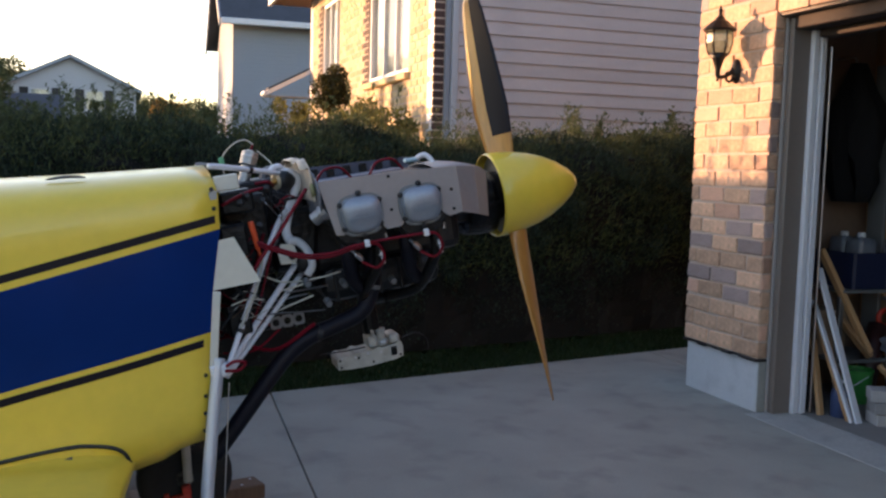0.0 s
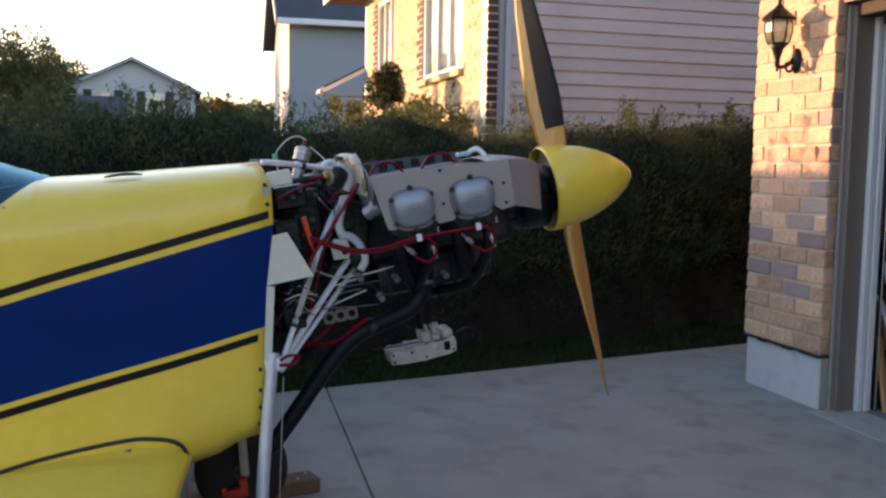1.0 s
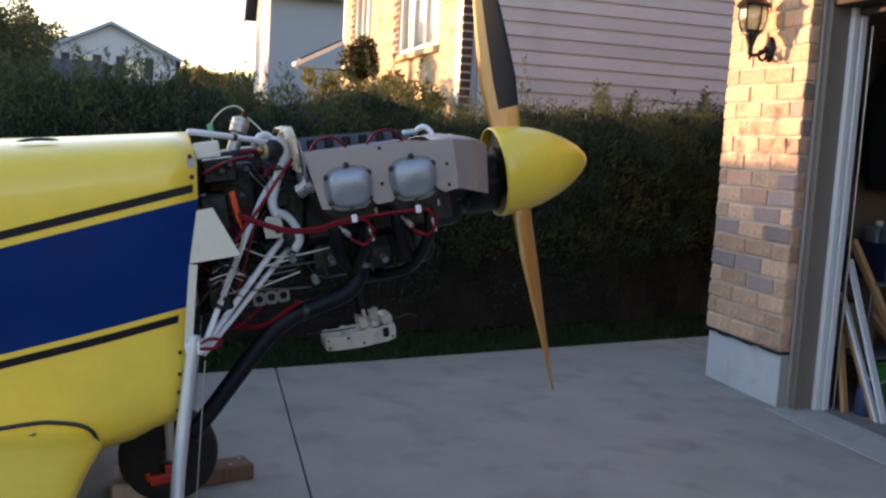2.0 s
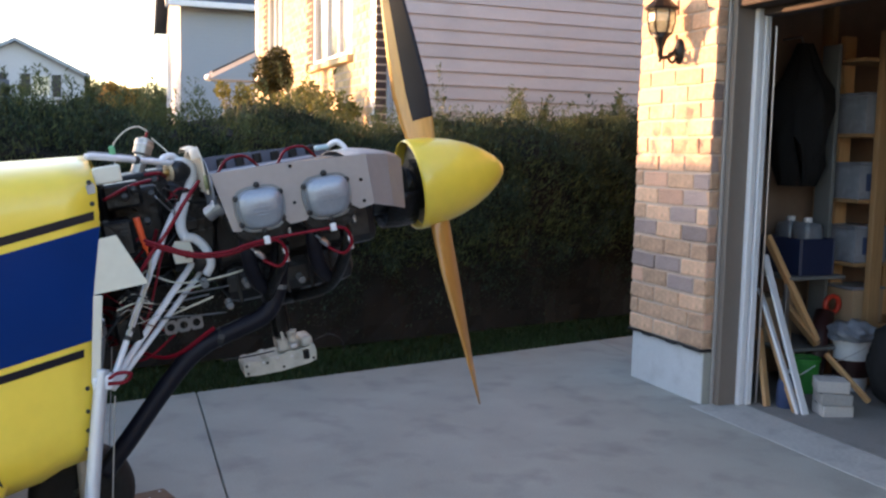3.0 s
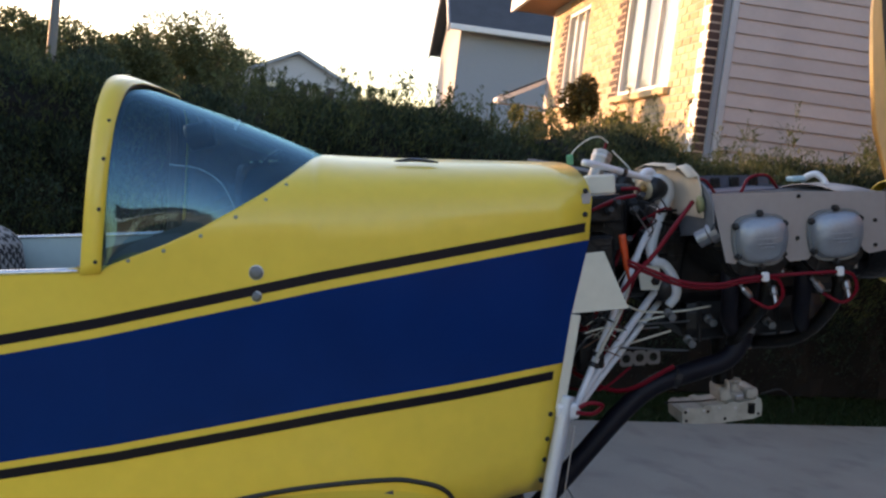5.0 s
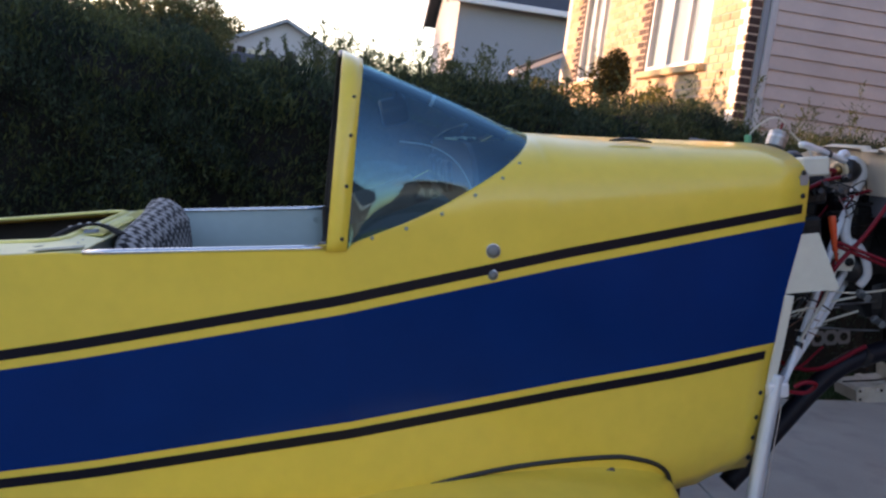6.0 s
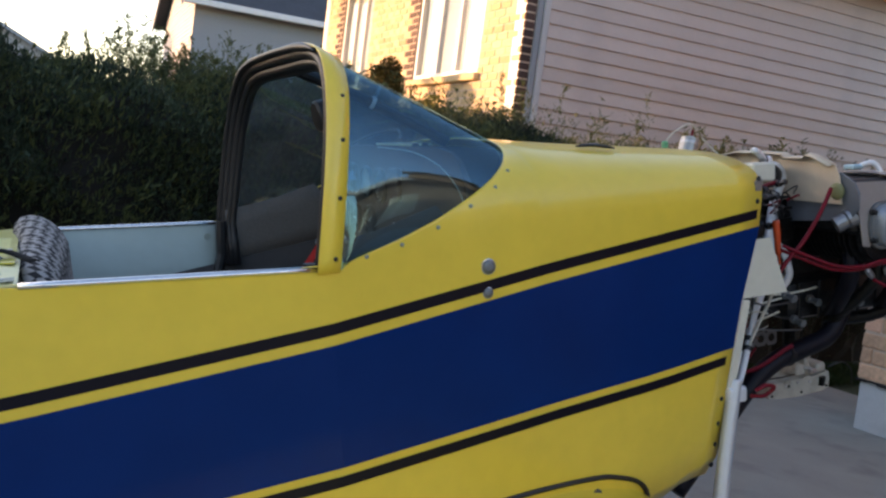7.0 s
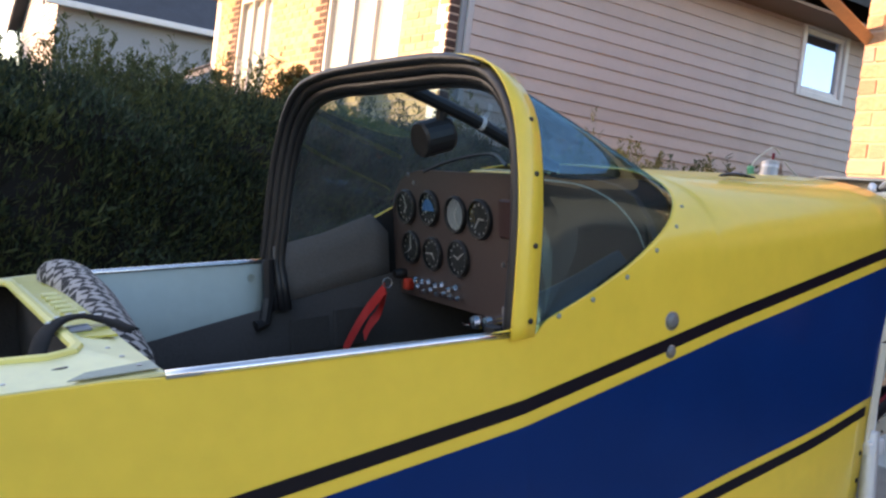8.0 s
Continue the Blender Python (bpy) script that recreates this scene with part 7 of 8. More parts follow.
    abox = part("carburettor_box", plate([(0.318, -0.563), (0.36, -0.568), (0.43, -0.571), (0.52, -0.567), (0.546, -0.560), (0.549, -0.53), (0.546, -0.512), (0.534, -0.505), (0.529, -0.514), (0.50, -0.516), (0.478, -0.520), (0.470, -0.512), (0.452, -0.514), (0.446, -0.521), (0.405, -0.522), (0.397, -0.516), (0.384, -0.517), (0.378, -0.525), (0.345, -0.524), (0.338, -0.519), (0.325, -0.521), (0.317, -0.530)], 0.12, at_y(0.06), bevel=0.002), BOX_WORN, plane, "chipped white carburettor air box")
    for x, z in ((0.328, -0.532), (0.329, -0.556), (0.392, -0.535), (0.44, -0.559), (0.536, -0.553)):
        part("screw", lathe([(0.0045, 0), (0.0045, 0.001), (0.003, 0.003), (0, 0.003)], 8, Matrix.Translation((x, -0.060, z)) @ Matrix.Rotation(radians(90), 4, "X")), ENGINE_DARK, abox)
    part("carburettor", block((0.435, -0.045, -0.515), (0.468, 0.045, -0.474), 0.008, segments=2), CAST_PALE, abox, "pale cast metal carburettor")
    part("carburettor", lathe([(0.020, 0), (0.024, 0.006), (0.024, 0.018), (0.015, 0.026), (0.013, 0.045), (0.018, 0.050), (0.018, 0.058)], 16, Matrix.Translation((0.486, -0.02, -0.517))), CAST_PALE, abox, "pale cast metal float chamber")
    part("lug", block((0.448, -0.062, -0.478), (0.458, -0.04, -0.452), 0.003), CAST_PALE, abox, "bent throttle lug")
    part("lug", block((0.47, -0.066, -0.508), (0.494, -0.052, -0.494), 0.003, segments=2), STEEL, abox, "steel union nut")
    part("carburettor", block((0.508, -0.05, -0.515), (0.545, 0.05, -0.483), 0.010, segments=2), CAST_PALE, abox, "cast metal carburettor bowl")
    part("throat", tube([(0.46, 0, -0.47), (0.46, 0, -0.30)], 0.03, 12), ENGINE_DARK, abox, "dark intake throat")
    part("fitting", tube([(0.515, -0.062, -0.548), (0.515, -0.066, -0.522)], 0.010, 8), ENGINE_DARK, abox, "dark drain fitting")
    part("lever", tube([(0.42, -0.05, -0.505), (0.36, -0.07, -0.50), (0.26, -0.09, -0.49)], 0.0025, 6), ENGINE_GREY, abox, "thin control rod")
    part("hose", tube(smooth_path([(0.55, -0.05, -0.50), (0.60, -0.06, -0.49), (0.635, -0.06, -0.52), (0.635, -0.06, -0.56)], 5), 0.0018, 6), ENGINE_GREY, abox, "thin bare cable loop")
    for k in range(5):
        part("screw", lathe([(0.004, 0), (0.004, 0.003), (0, 0.004)], 6, Matrix.Translation((0.335 + 0.045 * k, -0.06, -0.527 - 0.004 * (k % 2))) @ Matrix.Rotation(radians(90), 4, "X")), STEEL, abox)


def build_small_fittings(plane):
    """Pushrod tubes, plugs, rods and drain lines under the cylinders."""
    r = random.Random(12)
    for x in (0.41, 0.597):
        for dx in (-0.022, 0.022):
            part("pushrod_tube", tube([(x + dx, -0.35, -0.085), (x + dx * 0.6, -0.12, -0.14)], 0.008, 8), ALUMINIUM, plane, "dull metal pushrod tube", smooth=True)
        part("lower_plug", lathe([(0.008, 0), (0.010, 0.006), (0.010, 0.02), (0.006, 0.024), (0.006, 0.045), (0, 0.046)], 8, Matrix.Translation((x + 0.055, -0.33, -0.15)) @ Matrix.Rotation(radians(160), 4, "X")), STEEL, plane, "steel spark plug")
        part("head_stud", lathe([(0.006, 0), (0.006, 0.02), (0, 0.021)], 6, Matrix.Translation((x + 0.075, -0.34, -0.10)) @ Matrix.Rotation(radians(180), 4, "X")), ALUMINIUM, plane, "small stud under the cylinder head")
    part("control_cable", tube(smooth_path([(0.105, -0.2, -0.175), (0.16, -0.2, -0.208), (0.221, -0.2, -0.219), (0.29, -0.2, -0.219), (0.356, -0.2, -0.213)], 5), 0.0028, 6), CREAM, plane, "pale control cable under the engine", smooth=True)
    part("link_plate", tube(smooth_path([(0.095, -0.22, -0.298), (0.15, -0.222, -0.303), (0.21, -0.221, -0.312), (0.285, -0.22, -0.320)], 4), [0.006, 0.008, 0.008, 0.008, 0.008, 0.007, 0.007, 0.006, 0.006, 0.007, 0.008, 0.006, 0.004], 6, squash=0.3), CAST_DULL, plane, "flat metal link under the engine")
    for k in range(3):
        a = (r.uniform(0.08, 0.2), r.uniform(-0.3, -0.15), r.uniform(-0.32, -0.2))
        b = (a[0] + r.uniform(0.08, 0.18), a[1] + r.uniform(0.0, 0.06), a[2] + r.uniform(-0.02, 0.06))
        part("control_rod", tube([a, b], r.choice((0.0022, 0.003, 0.004)), 6), r.choice((STEEL, ALUMINIUM, CREAM)), plane, "thin metal control rod")
    for k in range(5):
        x = 0.335 + 0.072 * k
        part("sump_rib", block((x, -0.156, -0.315), (x + 0.012, -0.148, -0.205), 0.003), ENGINE_GREY, plane, "rib on the oily sump")
    for x, y, z in ((0.30, -0.17, -0.30), (0.36, -0.165, -0.25), (0.52, -0.16, -0.27), (0.24, -0.2, -0.22)):
        part("drain_fitting", lathe([(0.012, 0), (0.012, 0.012), (0.008, 0.014), (0.008, 0.03), (0.011, 0.032), (0.011, 0.042), (0, 0.043)], 6, Matrix.Translation((x, y, z)) @ Matrix.Rotation(radians(100), 4, "X")), CAST_DULL, plane, "hexagonal pipe fitting")


def bmesh_plate_with_holes():
    """A small plate with three round holes, built as a strip of quads round each hole."""
    bm = bmesh.new()
    m = Matrix.Translation((0.127, -0.20, -0.334))
    n = 16
    for k in range(3):
        cx = 0.0 + 0.036 * k
        inner, outer = [], []
        for i in range(n):
            a = 2 * math.pi * i / n + math.pi / n
            c, s = math.cos(a), math.sin(a)
            q = 1 / max(abs(c), abs(s))
            inner.append(bm.verts.new(m @ Vector((cx + 0.011 * c, 0, 0.011 * s))))
            outer.append(bm.verts.new(m @ Vector((cx + 0.018 * q * c, 0, 0.020 * q * s))))
        for i in range(n):
            bm.faces.new((inner[i], inner[(i + 1) % n], outer[(i + 1) % n], outer[i]))
    bmesh.ops.solidify(bm, geom=bm.faces[:], thickness=0.003)
    return bm


def build_spinner(plane):
    AX = Matrix.Translation((0, 0, -0.078)) @ Matrix.Rotation(radians(90), 4, "Y")
    prof = [(0.146, 0.955), (0.149, 0.965), (0.148, 1.0), (0.142, 1.05), (0.129, 1.11), (0.109, 1.165), (0.083, 1.215), (0.052, 1.258), (0.024, 1.283), (0.008, 1.291), (0.0, 1.292)]
    bm = lathe(prof, 40, AX)
    back = max((f for f in bm.faces), key=lambda f: len(f.verts))
    bm.faces.remove(back)
    sp = part("spinner", bm, YELLOW, plane, "smooth yellow pointed propeller spinner", smooth=True)
    thicken(sp, 0.003, -1)
    part("backplate", lathe([(0.138, 0.985), (0.138, 0.99), (0.03, 0.99)], 36, AX), ALUMINIUM, sp, "metal spinner backplate")
    part("hub", lathe([(0.06, 0.90), (0.06, 0.955), (0.085, 0.96), (0.085, 1.09), (0.0, 1.09)], 24, AX), ENGINE_DARK, sp, "dark propeller hub")
    for flip in (0, 180):
        front, backside = [], []
        for f in np.linspace(0, 1, 15):
            r = 0.06 + 0.69 * f
            chord = float(np.interp(f, [0, 0.12, 0.35, 0.6, 0.85, 0.96, 1.0], [0.06, 0.10, 0.145, 0.135, 0.11, 0.08, 0.025]))
            th = radians(float(np.interp(f, [0, 0.3, 1], [62, 42, 20])))
            thick = float(np.interp(f, [0, 0.2, 1], [0.045, 0.022, 0.006]))
            rowf, rowb = [], []
            for t in np.linspace(0, 1, 9):
                s = (0.42 - t) * chord
                bulge = thick * (math.sin(math.pi * t) ** 0.7 if 0 < t < 1 else 0)
                # the leading edge lies to the right of the rising blade and is turned forward
                rowf.append((1.035 + s * math.sin(th) + bulge * math.cos(th), -s * math.cos(th) + bulge * math.sin(th), -0.078 + r))
                rowb.append((1.035 + s * math.sin(th), -s * math.cos(th), -0.078 + r))
            front.append(rowf)
            backside.append(rowb)
        turn = Matrix.Translation((0, 0, -0.078)) @ Matrix.Rotation(radians(flip + PROP_TURN), 4, "X") @ Matrix.Translation((0, 0, 0.078))
        rows = [a + b[::-1][1:-1] for a, b in zip(front, backside)]
        bm = grid_mesh(rows, closed=True)
        bm.verts.ensure_lookup_table()
        k = len(rows[0])
        bm.faces.new(bm.verts[-k:])
        bm.faces.new(bm.verts[:k])
        bmesh.ops.transform(bm, matrix=turn, verts=bm.verts)
        bmesh.ops.recalc_face_normals(bm, faces=bm.faces)
        bm.faces.ensure_lookup_table()
        blade = part("propeller_blade", bm, WOOD_BLADE, sp, "orange varnished propeller blade with a black rear face", smooth=True)
        blade.data.materials.append(BLACK_PAINT)
        for p in blade.data.polygons:
            i = p.index
            if 3 * k <= i < (len(rows) - 1) * k and (i % k) >= 11:
                p.material_index = 1


PROP_TURN = -10


def brake_block(c, side):
    """A caliper with a finned body and two lugs on the inner face of a wheel."""
    y = c.y - side * 0.075
    bm = bmesh.new()
    box(bm, (c.x - 0.07, y - 0.016, c.z - 0.078), (c.x + 0.012, y + 0.016, c.z - 0.042), 0.007, segments=2)
    box(bm, (c.x - 0.016, y - 0.014, c.z - 0.05), (c.x + 0.014, y + 0.014, c.z - 0.012), 0.006, segments=2)
    box(bm, (c.x - 0.082, y - 0.012, c.z - 0.062), (c.x - 0.062, y + 0.012, c.z - 0.028), 0.005, segments=2)
    return bm


def build_gear(plane):
    inv = PLANE.inverted()
    for side, y, wx in ((-1, -0.62, -0.20), (1, 0.307, -0.07)):
        contact = PLANE @ Vector((wx, y, 0))
        hub = Vector((contact.x, contact.y, 0))
        # drop the wheel to the ground along the upright
        local = inv @ Vector((hub.x + 0.0, hub.y + 0.0, 0.168))
        pts = [(-0.068, side * 0.372, -0.37), (-0.083, side * 0.380, -0.42), (-0.130, side * 0.405, -0.585), (-0.182, side * 0.44, -0.79), (-0.19, side * 0.47, -0.90) if side < 0 else (local.x + 0.045, local.y * 0.93, local.z + 0.03)]
        leg = part("gear_leg", tube(smooth_path(pts, 6), [0.018] * 13 + [0.0185] * 12, 12), ALUMINIUM if side > 0 else GEAR_PAINT, plane, "silver-grey painted landing gear leg", smooth=True)
        part("leg_socket", block((-0.10, side * 0.37 - 0.022, -0.425), (-0.045, side * 0.37 + 0.022, -0.385), 0.008, segments=2), MOUNT_WHITE, leg, "white leg socket bracket")
        part("brake_line", tube(smooth_path([(-0.052, side * 0.36, -0.45), (-0.085, side * 0.37, -0.6), (-0.125, side * 0.385, -0.78), (-0.15, side * 0.40, -0.9)], 5), 0.0018, 6), STEEL, leg, "thin brake line")
        m = Matrix.Translation(local) @ Matrix.Rotation(radians(10.5), 4, "Y") @ Matrix.Rotation(radians(90), 4, "X")
        wheel = part("wheel", lathe([(0.085, -0.045), (0.085, -0.03), (0.05, -0.02), (0.03, -0.045), (0, -0.045)], 24, m), WHEEL_GREY, plane, "small grey painted landing wheel")
        part("wheel_rim", lathe([(0, 0.045), (0.03, 0.045), (0.05, 0.02), (0.085, 0.03), (0.085, -0.03)], 24, m), WHEEL_GREY, wheel)
        part("tyre", lathe([(0.085, -0.045), (0.10, -0.058), (0.13, -0.062), (0.155, -0.050), (0.166, -0.025), (0.168, 0), (0.166, 0.025), (0.155, 0.050), (0.13, 0.062), (0.10, 0.058), (0.085, 0.045)], 36, m), TYRE, wheel, "black rubber tyre", smooth=True)
        part("brake_caliper", brake_block(local, side), RED_PLASTIC, wheel, "small red brake caliper")
        if side > 0:
            part("axle_fairing", tube([(local.x + 0.03, local.y - side * 0.078, local.z + 0.19), (local.x + 0.01, local.y - side * 0.074, local.z + 0.0)], 0.016, 8), BOX_WORN, wheel, "pale bracket beside the wheel")
    part("red_clip", tube(smooth_path([(-0.055, -0.43, -0.385), (-0.03, -0.435, -0.375), (0.0, -0.43, -0.385), (-0.02, -0.42, -0.405), (-0.06, -0.42, -0.40)], 5), 0.005, 7), RED_WIRE, plane, "red looped cable tie")


WHEEL_GREY = material("grey_wheel_paint", (0.34, 0.33, 0.31), 0.6, 0.1, vary=0.2, grain=30, bump=0.1)
GEAR_PAINT = material("silver_gear_paint", (0.55, 0.58, 0.62), 0.4, 0.3, vary=0.06, grain=40, bump=0.04)
plane = thing("aeroplane", PLANE, "yellow and blue homebuilt aeroplane with uncowled engine and open cockpit", "aeroplane")
build_skin(plane)
build_screen(plane)
build_wing(plane)
build_cockpit(plane)
build_engine(plane)
build_mount(plane)
build_small_fittings(plane)
build_spinner(plane)
build_gear(plane)


# ---- things on the driveway and at the garage ----
CHOCK_WOOD = material("weathered_brown_timber", (0.17, 0.10, 0.06), 0.8, vary=0.2, grain=10, patch=3, bump=0.2, stretch=(16, 16, 1.2))


CHOCK_PALE = material("raw_pale_timber", (0.50, 0.42, 0.36), 0.8, vary=0.2, grain=10, patch=3, bump=0.2, stretch=(16, 16, 1.2))


def build_chocks():
    c = thing("wheel_chock", pose(-0.835, 3.86, 0, 0, 0, 42), "brown timber offcut lying against the tyre as a chock", "wheel chock", group="wheel chocks")
    part("timber_block", block((-0.13, -0.05, 0), (0.085, 0.06, 0.058), 0.005), CHOCK_WOOD, c)
    for x, y in ((0.0, -0.02), (0.055, 0.03)):
        part("nail", lathe([(0.006, 0.0), (0.006, 0.002), (0, 0.003)], 8, Matrix.Translation((x, y, 0.058))), STEEL, c, "nail head in the timber")
    c = thing("wheel_chock", pose(-1.095, 3.60, 0, 0, 0, 28), "pale timber offcut behind the tyre as a chock", "wheel chock", group="wheel chocks")
    part("timber_block", block((-0.06, -0.10, 0), (0.06, 0.10, 0.075), 0.006), CHOCK_PALE, c)


def build_lantern():
    L = thing("wall_lantern", GARAGE @ pose(0.388, 0, 1.885), "black iron coach lantern with frosted glass on the brick", "wall lamp")
    part("back_plate", lathe([(0.0, 0), (0.052, 0), (0.052, 0.008), (0.035, 0.02), (0.02, 0.03), (0, 0.032)], 18, Matrix.Rotation(radians(90), 4, "X") @ Matrix.Diagonal((0.8, 1.35, 1, 1))), LAMP_IRON, L, smooth=True)
    by, bz = -0.125, -0.03
    part("arm", tube(smooth_path([(0, -0.02, 0.02), (0, -0.05, -0.02), (0, -0.085, -0.035), (0, by, bz - 0.01)], 5), 0.011, 9), LAMP_IRON, L, smooth=True)
    part("scroll", tube(smooth_path([(0, -0.02, -0.03), (0, -0.04, -0.06), (0, -0.065, -0.05), (0, -0.07, -0.02), (0, -0.05, -0.01)], 5), 0.008, 8), LAMP_IRON, L, smooth=True)
    at = Matrix.Translation((0, by, bz))
    part("finial", lathe([(0, -0.035), (0.008, -0.03), (0.005, -0.015), (0.014, 0.0), (0.016, 0.035), (0.032, 0.088), (0.055, 0.115), (0, 0.115)], 12, at), LAMP_IRON, L, smooth=True)
    n = 6
    glass_rows = []
    for z, r in ((0.118, 0.052), (0.135, 0.061), (0.18, 0.072), (0.225, 0.072), (0.25, 0.065)):
        glass_rows.append([tuple(at @ Vector((r * math.cos(2 * math.pi * k / n), r * math.sin(2 * math.pi * k / n), z))) for k in range(n)])
    for k in range(n):
        bm = grid_mesh([[row[k], row[(k + 1) % n]] for row in glass_rows])
        thicken(part("pane", bm, LAMP_GLASS, L, "frosted curved glass pane"), 0.003)
        part("rib", tube([row[k] for row in glass_rows], 0.005, 6), LAMP_IRON, L)
    part("rim", lathe([(0.055, 0.110), (0.060, 0.115), (0.056, 0.122), (0.046, 0.118)], 6, at), LAMP_IRON, L)
    part("cap", lathe([(0.088, 0.243), (0.093, 0.253), (0.078, 0.267), (0.05, 0.293), (0.028, 0.310), (0.021, 0.320), (0.013, 0.327), (0.009, 0.347), (0.012, 0.355), (0.004, 0.385), (0, 0.387)], 12, at), LAMP_IRON, L, "black pointed lantern cap")


def board(a, b, w, t, mat, label, name="board", roll=0.0, group="boards leaning in the garage"):
    """A leaning board from foot a to head b in the garage's directions."""
    a, b = Vector(a), Vector(b)
    d = b - a
    m = Matrix.Translation(a) @ d.to_track_quat("Z", "Y").to_matrix().to_4x4() @ Matrix.Rotation(radians(roll), 4, "Z")
    ob = part(name, block((-w / 2, -t / 2, 0), (w / 2, t / 2, d.length), 0.003), mat)
    ob.matrix_basis = GARAGE @ m
    return tagged(ob, label, "board", group=group)


def bucket(u, v, z, r, h, mat, label, name="bucket", band=None):
    b = thing(name, GARAGE @ pose(u, v, z), label, "bucket")
    part("pail", lathe([(0, 0.004), (r * 0.84, 0.004), (r * 0.86, 0.0), (r, h), (r * 1.04, h), (r * 1.04, h - 0.02), (r * 1.01, h - 0.022)], 28), mat, b, smooth=False)
    hb = smooth_path([(r, 0, h - 0.03), (r * 0.7, -r * 0.8, h - 0.08), (0, -r * 1.12, h - 0.12), (-r * 0.7, -r * 0.8, h - 0.08), (-r, 0, h - 0.03)], 5)
    part("handle", tube(hb, 0.003, 6), STEEL, b, "thin wire handle")
    if band:
        rows = [[(r * (0.87 + 0.13 * z2 / h) * 1.006 * math.cos(a), r * (0.87 + 0.13 * z2 / h) * 1.006 * math.sin(a), z2) for a in np.linspace(-1.2, 2.2, 14) - 1.4] for z2 in (h * 0.28, h * 0.62)]
        thicken(part("label_band", grid_mesh(rows), band, b, "printed label band"), 0.001, 1)
    return b


def build_garage_things():
    board((1.044, 0.413, 0), (0.722, 0.37, 0.80), 0.045, 0.014, WHITE_TRIM, "long white painted trim board leaning on the door frame")
    board((1.022, 0.388, 0), (0.723, 0.345, 0.62), 0.04, 0.014, WHITE_TRIM, "white painted trim board leaning on the door frame", roll=15)
    board((1.0, 0.40, 0), (0.715, 0.40, 0.49), 0.05, 0.022, TIMBER, "raw timber board leaning on the door frame")
    board((0.844, 0.335, 0), (0.72, 0.36, 0.40), 0.045, 0.022, TIMBER, "short raw timber board standing by the door frame", roll=30)
    board((0.675, 0.80, 0.30), (0.575, 0.50, 0.89), 0.045, 0.03, TIMBER, "raw timber strut leaning inward", roll=20)
    board((0.68, 0.805, 0.275), (0.56, 0.65, 0.51), 0.045, 0.03, TIMBER, "raw timber strut crossing another", roll=40)
    board((0.974, 0.913, 0.012), (0.754, 0.80, 0.24), 0.034, 0.02, TIMBER, "short raw timber board lying against a bucket", roll=60)
    # pavers
    pv = brick_paver()
    for k in range(3):
        ob = new("paver", pv)
        ob.matrix_basis = GARAGE @ pose(1.075 + 0.006 * (k % 2), 0.562 - 0.010 * k, 0.001 + 0.064 * k, 0, 0, 72 - 7 * k)
        tagged(ob, "grey concrete paver in a small stack", "paver", group="paver stack")
    bucket(0.64, 0.76, 0.0, 0.085, 0.20, GREEN_PLASTIC, "bright green plastic bucket on the garage floor")
    bucket(0.66, 1.08, 0.0, 0.105, 0.29, WHITE_PLASTIC, "white paint pail with a dark red label", band=DARK_RED)
    bottle(0.895, 0.415, 0.0, 0.05, 0.20, BLUE_PLASTIC, "small blue bottle behind the leaning boards")
    for u, lab in ((0.392, "cloudy water jug standing in a navy crate"), (0.53, "cloudy water jug with a white cap in a navy crate")):
        jug(u, 0.826, 0.67, 0.066, 0.30, BLUE_LIQUID, lab)
    crate = thing("crate", GARAGE @ pose(0.29, 0.70, 0.66), "navy blue plastic crate holding water jugs", "crate")
    for lo, hi in (((0, 0, 0), (0.33, 0.012, 0.21)), ((0, 0.24, 0), (0.33, 0.252, 0.21)), ((0, 0.012, 0), (0.012, 0.24, 0.21)), ((0.318, 0.012, 0), (0.33, 0.24, 0.21))):
        part("side", block(lo, hi, 0.004), NAVY_PLASTIC, crate)
    # low shelf under the jug
    s = thing("utility_shelf", GARAGE @ pose(0.22, 0.62, 0), "grey metal shelf against the garage wall", "shelf")
    for z in (0.25, 0.66):
        part("shelf_board", block((0, 0, z - 0.02), (0.42, 0.40, z), 0.003), GREY_PLANK, s)
    for x in (0.01, 0.37):
        part("upright", block((x, 0.0, 0), (x + 0.03, 0.03, 0.638), 0.003), ALUMINIUM, s)
    part("upright", block((0.12, 0.41, 0), (0.255, 0.435, 1.98), 0.004), GREY_PLANK, s, "grey painted wide upright plank")
    box1 = thing("cardboard_box", GARAGE @ pose(0.215, 0.64, 0.25), "brown cardboard box on the grey shelf", "box")
    part("carton", block((0.02, 0, 0), (0.22, 0.2, 0.26), 0.004), CARDBOARD, box1)
    part("flap", block((0.02, -0.03, 0.26), (0.22, 0.10, 0.264)), CARDBOARD, box1)
    # dark coat on the wall
    coat = thing("coat", GARAGE @ pose(0.38, 0.86, 0), "black coat hanging on the garage wall", "coat")
    rows = []
    for z, w, d in ((1.16, 0.10, 0.09), (1.28, 0.13, 0.12), (1.45, 0.15, 0.14), (1.6, 0.16, 0.16), (1.72, 0.14, 0.15), (1.85, 0.08, 0.09), (1.98, 0.04, 0.04)):
        rows.append([(d * math.cos(a) * (1 + 0.3 * math.sin(5 * a + z * 9) + 0.15 * math.sin(11 * a - z * 17)), w * math.sin(a) * (1 + 0.25 * math.sin(7 * a + 4 * z) + 0.12 * math.sin(13 * a + z * 21)), z) for a in np.linspace(0, 2 * math.pi, 25)[:-1]])
    bm = grid_mesh(rows, closed=True)
    bm.verts.ensure_lookup_table()
    bm.faces.new(bm.verts[:24])
    bm.faces.new(bm.verts[-24:])
    part("cloth", bm, DARK_CLOTH, coat, smooth=True)
